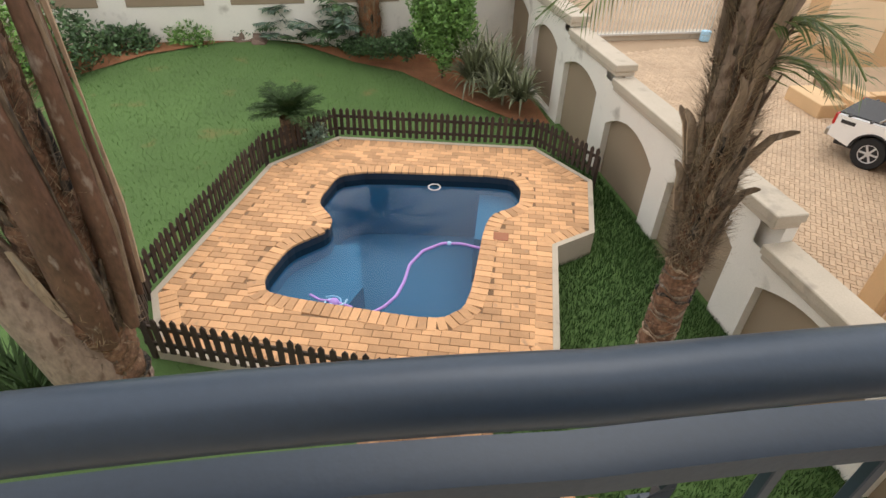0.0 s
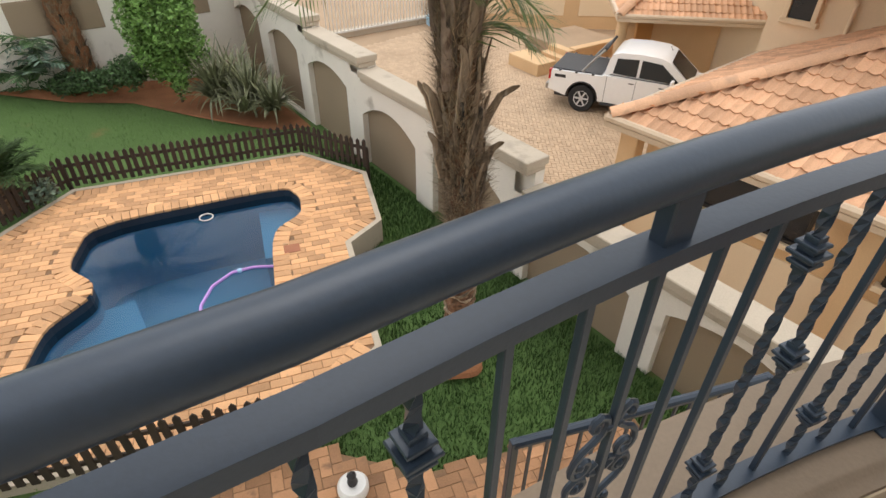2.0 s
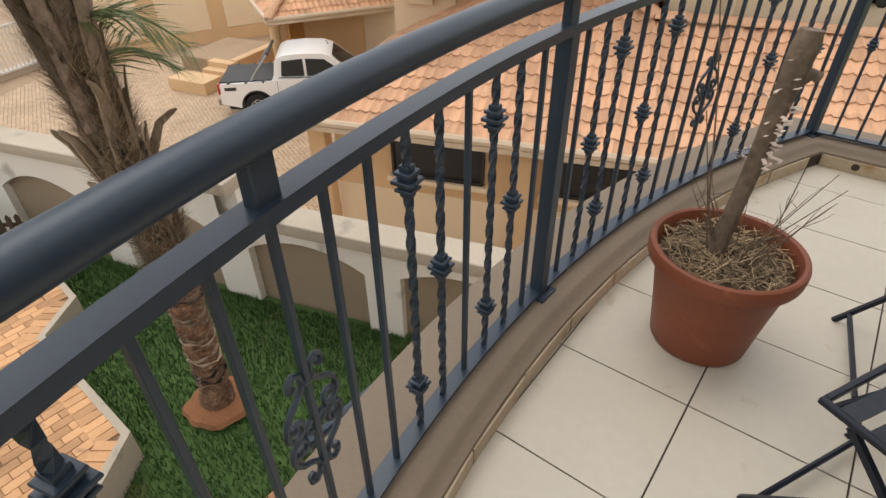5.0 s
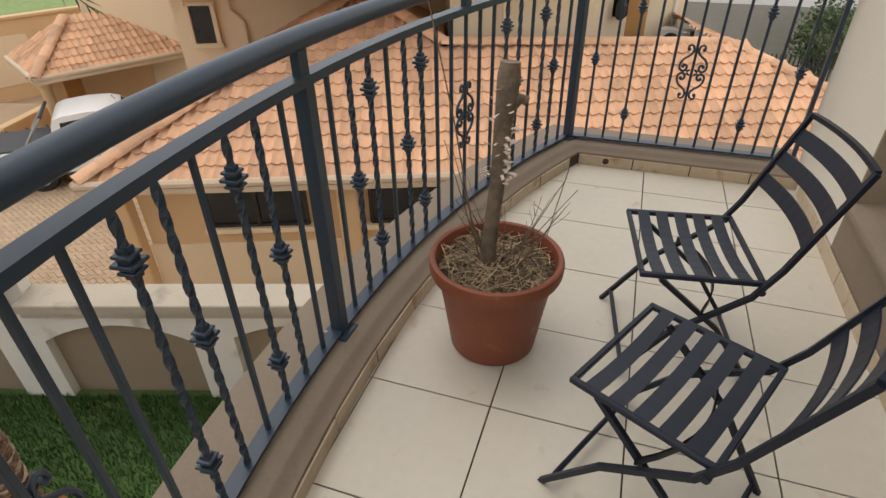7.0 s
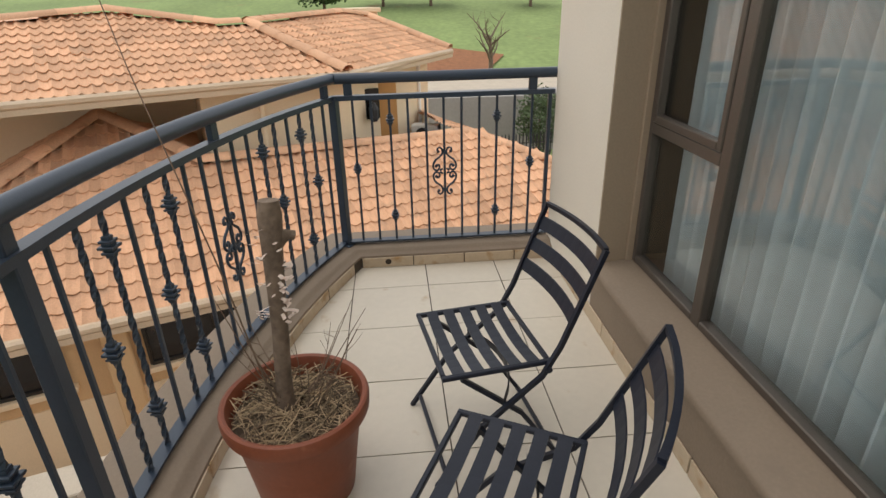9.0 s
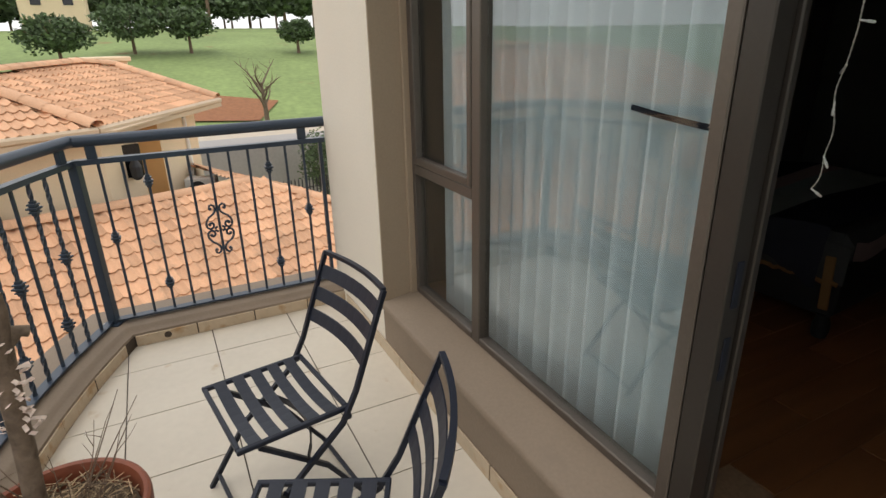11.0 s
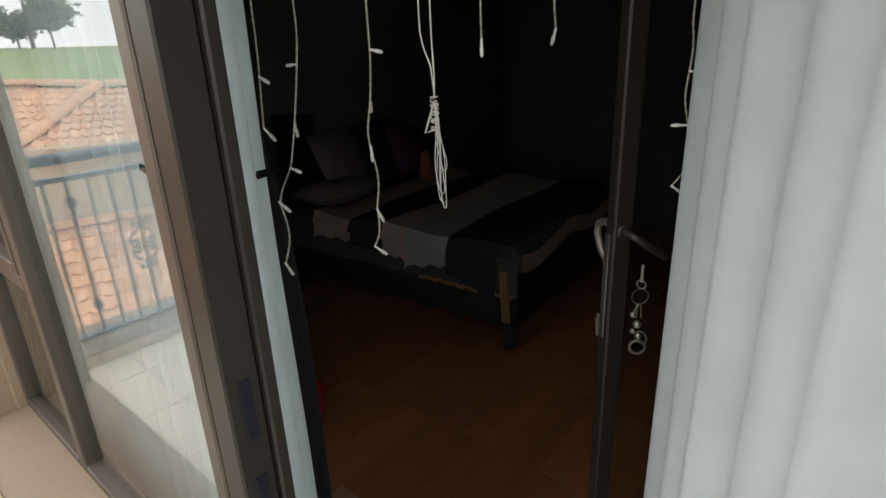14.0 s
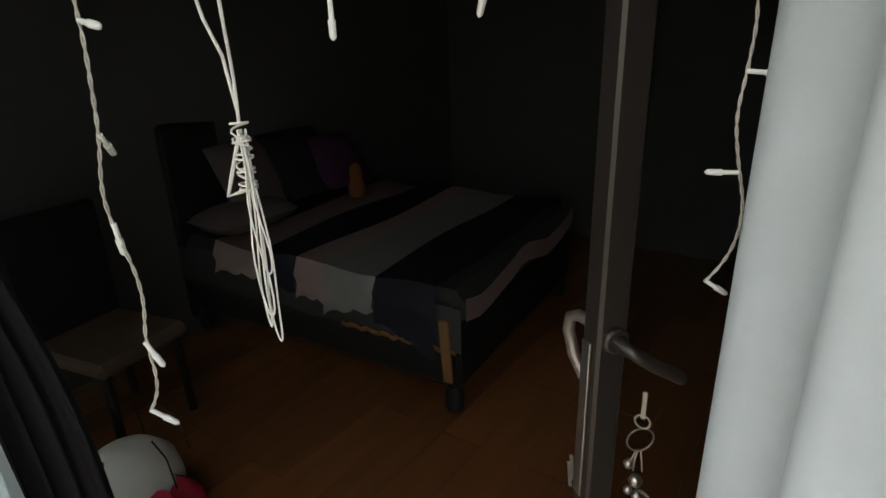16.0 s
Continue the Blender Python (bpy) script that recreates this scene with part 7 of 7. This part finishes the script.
ZU = 0.36
upper = part("roof", Shape().prism([(-8.6, 2.9), (-1.3, 2.5), (1.6, 5.7), (1.1, 8.6), (1.1, 10), (-12.2, 10), (-12.0, 6.2)], 0.26, 0.29, HM), GUTTER, house, "salmon tiled upper hip roof")
UA, UB, UC = hp3(-1.15, 2.15, ZU), hp3(-8.3, 2.95, ZU), hp3(-12.0, 6.1, ZU)
F0, F1, F2, F3 = hp3(-1.79, 4.71, 1.27), hp3(-4.49, 5.53, 1.46), hp3(-6.37, 4.94, 1.17), hp3(-6.97, 5.06, 1.18)
G1, G2 = hp3(-9.6, 7.63, 1.26), hp3(-10.45, 7.91, 1.15)
tiled_face(upper, [UB, UA, F0, F1, F2, F3], 0)
tiled_face(upper, [UC, UB, F3, G1, G2], 0)
tiled_face(upper, [UA, hp3(1.8, 5.6, ZU), hp3(0.6, 7.6, 1.27), F0], 0)
for p, q in ((UA, F0), (UB, F3), (F0, F1), (F1, F2), (F2, F3), (F3, G1), (G1, G2), (UC, G2)):
    ridge_caps(upper, p, q)
part("roof_back", Shape().add([F0, F1, F2, hp3(-6.6, 9.0, 0.3), hp3(0.6, 9.0, 0.3), hp3(0.6, 7.6, 1.25)], [(0, 1, 2, 3, 4, 5)]), ROOFTILES, upper)
part("roof_back", Shape().add([F2, F3, G1, hp3(-9.6, 10.5, 0.3), hp3(-6.6, 9.0, 0.3)], [(0, 1, 2, 3, 4)]), ROOFTILES, upper)
part("roof_back", Shape().add([G1, G2, UC, hp3(-12.4, 9.5, 0.3), hp3(-9.6, 10.5, 0.3)], [(0, 1, 2, 3, 4)]), ROOFTILES, upper)
gutter(upper, hp3(1.8, 5.57, ZU - 0.05), hp3(-1.13, 2.10, ZU - 0.05))
gutter(upper, hp3(-1.13, 2.10, ZU - 0.05), hp3(-8.3, 2.90, ZU - 0.05))
gutter(upper, hp3(-8.3, 2.90, ZU - 0.05), hp3(-12.05, 6.08, ZU - 0.05))
chim = part("chimney", Shape().box(-10.4, 8.7, 0.75, 1.0, 0.8, 1.0, 0.02, HM), SAND, upper, "low plastered chimney")
part("cap", Shape().box(-10.4, 8.7, 1.31, 1.15, 0.95, 0.12, 0.02, HM), SAND, chim)
ac = thing("air_conditioner", "white outdoor air-conditioning unit on the wall", "air conditioner", HM @ pose(-10.9, 5.25, -1.55, 0, 0, 40))
part("case", Shape().box(0, 0, 0, 0.7, 0.3, 0.5, 0.02), WHITE, ac)
part("grille", Shape().lathe([(0.19, 0), (0.19, 0.02), (0.17, 0.03), (0.02, 0.03)], 20, pose(0.05, -0.15, 0, 90, 0, 0)), CARBLACK, ac)
lamp = thing("wall_lamp", "dark wall lantern on the neighbour's house", "wall lamp", HM @ pose(-9.0, 3.62, -0.55))
part("lantern", Shape().lathe([(0.05, -0.2), (0.10, -0.15), (0.11, 0.05), (0.06, 0.16), (0.02, 0.2)], 10), CARBLACK, lamp)

# porch and entrance
porch = thing("porch", "small tiled porch roof on a column at the neighbour's entrance", "porch", pose(0, 0, 0))
PL, PR = Vector((10.2, 13.8, -2.55)), Vector((13.85, 11.91, -2.55))
back = Vector((1.45, 2.8, 0))
pr_ = part("roof", Shape().add([PL, PR, PR + back, PL + back], [(0, 1, 2, 3)]), GUTTER, porch)
pk = (PL + PR) / 2 + back * 0.5 + Vector((0, 0, 1.05))
tiled_face(pr_, [PL, PR, pk + (PR - PL) * 0.15, pk - (PR - PL) * 0.15], 0)
tiled_face(pr_, [PL + back, PL, pk - (PR - PL) * 0.15], 0)
gutter(pr_, PL, PR)
gutter(pr_, PL, PL + back)
ridge_caps(pr_, PL, pk - (PR - PL) * 0.15)
part("column", Shape().lathe([(0.20, 0), (0.20, 0.12), (0.14, 0.16), (0.13, 1.9), (0.18, 1.98), (0.18, 2.2)], 18, pose(10.55, 14.0, Z_DRIVE)), OCHRE, porch, "", True)
part("wall", Shape().prism([(11.3, 14.9), (13.4, 13.2), (14.6, 15.4), (12.2, 16.6)], Z_DRIVE, -2.5), OCHRE, porch)
part("door", Shape().box(11.75, 14.45, -3.7, 0.8, 0.12, 2.0, 0.02, pose(0, 0, 0)), TRIM, porch, "brown entrance door")
steps = thing("entrance_steps", "plastered steps and low wall at the neighbour's entrance", "steps", pose(8.75, 16.25, Z_DRIVE, rz=14))
for i in range(3):
    part("tread", Shape().box(1.0 + 0.30 * i, 0.15, 0.09 + 0.09 * i, 0.32, 1.0, 0.18 + 0.18 * i, 0.015), OCHRE, steps)
part("side_wall", Shape().box(0.35, 0.2, 0.2, 0.8, 1.5, 0.42, 0.02), OCHRE, steps)
part("low_wall", Shape().box(3.0, -0.25, 0.28, 2.6, 0.3, 0.62, 0.02), OCHRE, steps)
part("landing", Shape().box(2.9, 1.0, 0.24, 2.4, 2.2, 0.5, 0.02), DRIVE, steps)
arch_wall = yard_wall("yard_wall", "ochre yard wall with recessed cream panels", (8.2, 22.6), (17.5, 18.6), -5.0, -2.2, OCHRE, SAND, [(0.5 + 2.4 * i, 2.3 + 2.4 * i, -4.3, -2.7) for i in range(4)], capmat=OCHRE)
gate = thing("sliding_gate", "pale grey sliding driveway gate with a motor box", "gate", pose(2.97, 21.65, Z_DRIVE, rz=16.9))
part("kerb", Shape().box(2.5, 0.25, 0.12, 5.2, 0.4, 0.26, 0.02), COPING, gate)
for z in (0.25, 1.6):
    part("gate_rail", Shape().box(2.5, 0, z, 5.0, 0.06, 0.08, 0.008), PALEMETAL, gate)
for i in range(34):
    part("gate_bar", Shape().box(0.05 + 0.15 * i, 0, 0.92, 0.03, 0.03, 1.3), PALEMETAL, gate)
part("motor", Shape().box(4.6, -0.35, 0.22, 0.32, 0.25, 0.4, 0.03), PALEBLUE, gate, "grey-blue gate motor box")


# ---- pickup ----
def pickup(m):
    t = thing("pickup_truck", "white double-cab pickup with a black load cover parked on the driveway", "car", m)
    # local x forward, y to the left, the rear axle at the origin, ground at z = 0
    L0, L1, W = -1.06, 4.10, 0.92

    def hull(outline, w0, w1, inset_z=None):
        s = Shape()
        rows = []
        for y, k in ((-w1, 0.985), (-w0, 1.0), (w0, 1.0), (w1, 0.985)):
            rows.append([(x, y, z) for x, z in outline] + [(outline[0][0], y, outline[0][1])])
        s.sheet(rows)
        n = len(outline)
        s.add([(x, -w1, z) for x, z in outline], [tuple(range(n))])
        s.add([(x, w1, z) for x, z in outline], [tuple(range(n))])
        return s
    lower = [(L0, 0.55), (L0 + 0.02, 0.98), (L0 + 0.04, 1.10), (0.52, 1.12), (0.56, 1.16), (2.35, 1.16), (2.6, 1.12), (3.55, 1.05), (4.0, 0.95), (4.10, 0.75), (4.08, 0.45), (3.75, 0.42)]
    for cx in (3.22, 0.0):
        lower += [(cx + 0.47 * math.cos(a), 0.40 + 0.47 * math.sin(a)) for a in [math.pi * k / 8 for k in range(9)]]
        lower += [(cx - 0.50, 0.42)] if cx else []
    part("body", hull(lower, 0.90, 0.92), PAINTWHITE, t, "white body", True)
    roof = [(0.56, 1.14), (0.64, 1.60), (0.70, 1.72), (0.92, 1.80), (1.5, 1.83), (2.05, 1.80), (2.28, 1.72), (3.02, 1.14)]
    s = Shape()
    rows = []
    for y, sc in ((-0.86, 0), (-0.70, 1), (0.70, 1), (0.86, 0)):
        rows.append([(x, y if z < 1.5 else y * 0.93, z if sc else 1.15 + (z - 1.15) * 0.985) for x, z in roof])
    s.sheet(rows)
    for y in (-1, 1):
        s.add([(x, y * (0.86 if z < 1.5 else 0.80), 1.15 + (z - 1.15) * 0.985) for x, z in roof], [tuple(range(len(roof)))])
    part("cab", s, PAINTWHITE, t, "white cab", True)
    for y in (-1, 1):
        for pts in ([(0.80, 1.24), (0.86, 1.64), (1.47, 1.68), (1.47, 1.22)], [(1.55, 1.22), (1.55, 1.68), (2.10, 1.64), (2.70, 1.20)]):
            part("side_window", Shape().add([(x, y * (0.885 - 0.075 * (z - 1.14) / 0.6), z) for x, z in pts] + [(x, y * (0.86 - 0.075 * (z - 1.14) / 0.6), z) for x, z in pts], [(0, 1, 2, 3), (4, 5, 6, 7), (0, 1, 5, 4), (1, 2, 6, 5), (2, 3, 7, 6), (3, 0, 4, 7)]), CARGLASS, t)
        part("side_step", Shape().tube([(0.6, y * 0.95, 0.36), (2.65, y * 0.95, 0.36)], 0.04, 8), CARBLACK, t)
        part("sports_bar", Shape().tube([(-0.10, y * 0.80, 1.14), (0.24, y * 0.77, 1.56), (0.46, y * 0.72, 1.80)], 0.035, 8), STEELCHROME, t, "", True)
        part("mirror", Shape().box(2.48, y * 1.0, 1.24, 0.10, 0.18, 0.18, 0.03), PAINTWHITE, t)
        part("tail_lamp", Shape().box(L0 + 0.02, y * 0.86, 0.97, 0.09, 0.13, 0.30, 0.02), TAILRED, t)
        part("door_handle", Shape().box(1.38, y * 0.915, 1.04, 0.16, 0.03, 0.03, 0.008), CARBLACK, t)
        part("door_handle", Shape().box(2.22, y * 0.915, 1.04, 0.16, 0.03, 0.03, 0.008), CARBLACK, t)
        for xx in (0.66, 1.5, 2.62):
            part("door_gap", Shape().box(xx, y * 0.918, 0.78, 0.012, 0.012, 0.72), CARBLACK, t)
    part("sports_bar", Shape().tube([(0.46, -0.72, 1.80), (0.46, 0.72, 1.80)], 0.045, 8), CARBLACK, t)
    part("windscreen", Shape().add([(2.97, -0.74, 1.18), (2.97, 0.74, 1.18), (2.31, 0.66, 1.695), (2.31, -0.66, 1.695)], [(0, 1, 2, 3)]), CARGLASS, t, "", False, pose(0.015, 0, 0.012))
    for y in (-1, 1):
        for cx in (0.0, 3.22):
            lip = [(cx + 0.475 * math.cos(a), y * 0.925, 0.40 + 0.475 * math.sin(a)) for a in [math.pi * k / 14 for k in range(15)]]
            part("arch_lip", Shape().tube(lip, 0.022, 6), CARBLACK, t, "dark wheel-arch lip", True)
        part("window_line", Shape().tube([(0.72, y * 0.893, 1.205), (1.5, y * 0.895, 1.19), (2.78, y * 0.89, 1.17)], 0.013, 5), CARBLACK, t)
        for xx in (-0.75, -0.25, 0.25):
            part("cover_clip", Shape().box(xx, y * 0.87, 1.12, 0.07, 0.12, 0.05, 0.01), CARBLACK, t)
    part("aerial", Shape().tube([(2.2, 0.3, 1.75), (2.12, 0.3, 1.86)], 0.008, 5), CARBLACK, t)
    part("load_cover", Shape().box(-0.27, 0, 1.125, 1.52, 1.62, 0.04, 0.012), CARBLACK, t, "black soft load cover")
    part("bumper", Shape().box(L0 - 0.05, 0, 0.58, 0.14, 1.66, 0.2, 0.03), STEELCHROME, t)
    part("underbody", Shape().box(1.4, 0, 0.46, 4.6, 1.5, 0.3, 0.03), CARBLACK, t)
    part("badge", Shape().box(-0.72, 0.922, 0.96, 0.34, 0.006, 0.09, 0.002), CARBLACK, t)
    part("badge", Shape().box(-0.72, -0.922, 0.96, 0.34, 0.006, 0.09, 0.002), CARBLACK, t)
    for x in (0.0, 3.22):
        for y in (-0.78, 0.78):
            w = part("wheel", Shape().lathe([(0.235, -0.13), (0.37, -0.135), (0.40, -0.09), (0.40, 0.09), (0.37, 0.135), (0.235, 0.13), (0.225, 0.1)], 28, pose(0, 0, 0, 90, 0, 0)), TYRE, t, "black tyre", True, pose(x, y, 0.385))
            rm = Shape()
            for k in range(6):
                a = k * math.pi / 3
                rm.box(0.15 * math.cos(a), 0.0, 0.15 * math.sin(a), 0.17, 0.22, 0.052, 0.010, pose(0, 0, 0, 0, -math.degrees(a), 0) @ pose(-0.15 * math.cos(a) + 0.15, 0, -0.15 * math.sin(a), 0, 0, 0))
            rm.lathe([(0.07, -0.115), (0.07, 0.115)], 14, pose(0, 0, 0, 90, 0, 0))
            # black filler disc added behind the spokes for the dark wheel inside
            part("brake_disc", Shape().lathe([(0.215, -0.06), (0.215, 0.06), (0.001, 0.065)], 20, pose(0, 0, 0, 90, 0, 0)), CARBLACK, w)
            part("rim", rm, RIM, w, "silver alloy rim")
            part("rim_ring", ring(0.226, 0.015, pose(0, 0.112 if y > 0 else -0.112, 0), 28), RIM, w, "", True)
    return t


pickup(pose(9.27, 13.36, Z_DRIVE + 0.02, rz=-45.4) @ Matrix.Diagonal((0.92, 0.92, 0.97, 1.0)))

# ---- lower terrace rail, bollard lamp, white slab ----
rail2 = thing("terrace_railing", "charcoal steel railing of the terrace below", "railing", pose(0, 0, 0))
a0, a1 = Vector((1.02, 1.44, -1.2)), Vector((2.70, 1.36, -1.2))
part("top_rail", Shape().tube([a0, a1, a1 + Vector((0.42, -0.55, 0.0))], 0.032, 10), IRON, rail2)
part("bottom_rail", Shape().tube([a0 - Vector((0, 0, 0.85)), a1 - Vector((0, 0, 0.85))], 0.018, 6), IRON, rail2)
for i in range(17):
    p = a0.lerp(a1, i / 16)
    part("bar", Shape().box(p.x, p.y, p.z - 0.42, 0.016, 0.016, 0.86), IRON, rail2)
for p in (a0, a1):
    part("post", Shape().box(p.x, p.y, p.z - 0.45, 0.045, 0.045, 0.96, 0.004), IRON, rail2)
structure("terrace_upper", Shape().box(1.9, 0.5, -2.78, 2.2, 2.2, 1.36, 0.02), SAND, "plastered landing below the balcony", "landing")
bol = thing("garden_bollard", "round white garden pillar with a dark lamp knob", "bollard", pose(0.21, 2.76, Z_PATH - 0.28))
part("pillar", Shape().lathe([(0.11, 0), (0.11, 0.35), (0.145, 0.38), (0.145, 0.44), (0.12, 0.47)], 24), WHITE, bol, "", True)
part("knob", Shape().lathe([(0.04, 0.46), (0.05, 0.50), (0.035, 0.56), (0.045, 0.60), (0.01, 0.64)], 12), CARBLACK, bol, "", True)
structure("slab", Shape().box(-6.0, 3.85, Z_PATH + 0.01, 2.9, 0.9, 0.06, 0.01), WHITE, "pale concrete slab on the path", "slab")

# ---- park, road and distance ----
structure("road_wall", Shape().prism([(27.5, -14), (28.0, 4), (30.5, 4.0), (30.0, -14)], -6.0, -2.9), ROADGREY, "grey retaining wall beyond the house", "wall")
structure("kerb_sand", Shape().box(33, -6, -3.6, 5.0, 16, 1.2, 0.1), COPING, "sandy bank behind the grey wall", "bank")
pal = thing("palisade_fence", "black steel palisade fence beside the neighbour's house", "fence", pose(0, 0, 0))
for i in range(34):
    x, y = 23.5 + 0.02 * i, -3.2 - 0.16 * i
    part("pale", Shape().tube([(x, y, -6.0), (x, y, -3.95), (x, y, -3.85)], [0.03, 0.03, 0.004], 5), CARBLACK, pal)
for z in (-4.3, -5.4):
    part("rail", Shape().tube([(23.5, -3.2, z), (24.2, -8.6, z)], 0.025, 5), CARBLACK, pal)
bush("shrub", "round grey-green bush behind the palisade fence", (25.4, -7.2, -3.6), (1.3, 1.3, 1.7), 3600, 0.16, TREELEAF, 70)


def park_tree(at, h, r, seed, leafn=2600, leaf=0.42, mat=TREELEAF, label="round dark green park tree"):
    rng = random.Random(seed)
    t = thing("tree", label, "tree", pose(0, 0, 0))
    x, y, z = at
    part("trunk", Shape().tube([(x, y, z - 0.5), (x + 0.1, y, z + h * 0.25), (x, y, z + h * 0.5)], [0.2, 0.15, 0.1], 8), TWIG, t)
    for k in range(5):
        a = k * 1.25 + rng.random()
        part("limb", Shape().tube([(x, y, z + h * 0.35), (x + r * 0.4 * math.cos(a), y + r * 0.4 * math.sin(a), z + h * 0.6), (x + r * 0.75 * math.cos(a), y + r * 0.75 * math.sin(a), z + h * 0.75)], [0.09, 0.06, 0.02], 6), TWIG, t)
    part("crown", leaf_cloud(rng, (x, y, z + h * 0.62), (r, r, h * 0.40), leafn, leaf, 0.3, 0.6), mat, t)
    return t


def bearing(deg, dist):
    return 0.28 + dist * math.sin(radians(deg)), -0.64 + dist * math.cos(radians(deg))


for i, (b, d, h, r) in enumerate(((89.5, 66, 4.6, 4.0), (94.0, 66, 4.6, 3.2), (84.0, 60, 4.6, 3.6), (103.4, 66, 3.4, 2.4))):
    x, y = bearing(b, d)
    park_tree((x, y, ground_z(x, y)), h, r, 80 + i)
rt = random.Random(90)
for i in range(30):
    b, d = 74 + i * 1.15 + rt.uniform(-0.4, 0.4), rt.uniform(95, 112)
    x, y = bearing(b, d)
    if i % 3 == 1:
        t = thing("palm_tree", "far palm on the park's skyline", "palm tree", pose(0, 0, 0))
        h = rt.uniform(6, 9)
        z = ground_z(x, y)
        part("trunk", Shape().tube([(x, y, z - 0.5), (x, y, z + h)], [0.28, 0.2], 7), TWIG, t)
        cr = Shape()
        for k in range(14):
            cr.sheet(blade_arc(rt, (x, y, z + h), k * 2.399, 3.0, rt.uniform(0.2, 1.1), 0.5))
        part("crown", cr, TREELEAF, t)
    else:
        park_tree((x, y, ground_z(x, y)), rt.uniform(4.5, 7.5), rt.uniform(2.6, 4.8), 100 + i, 1100, 0.95, label="dark tree on the park's skyline")
bx, by = bearing(99.7, 41)
bare = thing("bare_tree", "leafless grey tree on the park slope", "tree", pose(0, 0, 0))
rb_ = random.Random(4)
bz = ground_z(bx, by)
part("trunk", Shape().tube([(bx, by, bz - 0.3), (bx + 0.05, by, bz + 1.5), (bx, by + 0.1, bz + 3.0)], [0.2, 0.15, 0.10], 8), BARK, bare)
for k in range(11):
    a = k * 2.399
    st_ = (bx, by + 0.05, bz + 1.2 + 0.17 * k)
    line = twig_line(rb_, st_, (math.cos(a), math.sin(a), 0.75), rb_.uniform(1.6, 2.8), 0.45, 8)
    sh = Shape().tube(line, [0.075 * (1 - i / 9) + 0.008 for i in range(9)], 6)
    for j in (3, 5, 6):
        sh.tube(twig_line(rb_, line[j], (rb_.uniform(-1, 1), rb_.uniform(-1, 1), 0.6), rb_.uniform(0.6, 1.2), 0.5, 5), [0.03, 0.024, 0.018, 0.012, 0.008, 0.005], 5)
    part("limb", sh, BARK, bare)
scar = [bearing(b, d) for b, d in ((90, 43), (99, 42), (101, 47), (95, 49), (89, 47))]
structure("earth_patch", Shape().add([(x, y, ground_z(x, y) + 0.12) for x, y in scar], [tuple(range(len(scar)))]), EARTH, "patch of bare red earth on the park slope", "earth")
hx, hy = bearing(84.5, 92)
far = thing("far_house", "sand-coloured house on the hill", "house", pose(hx, hy, ground_z(hx, hy) - 0.3))
part("wall", Shape().box(0, 0, 2.6, 7, 7, 5.4), SAND, far)
part("roof", Shape().add([(-4, -4, 5.2), (4, -4, 5.2), (4, 4, 5.2), (-4, 4, 5.2), (0, 0, 7.4)], [(0, 1, 4), (1, 2, 4), (2, 3, 4), (3, 0, 4)]), ROOFTILES, far)
for y in (-1.8, 1.6):
    part("window", Shape().box(-3.52, y, 3.6, 0.1, 1.1, 1.1), DARKGLASS, far)
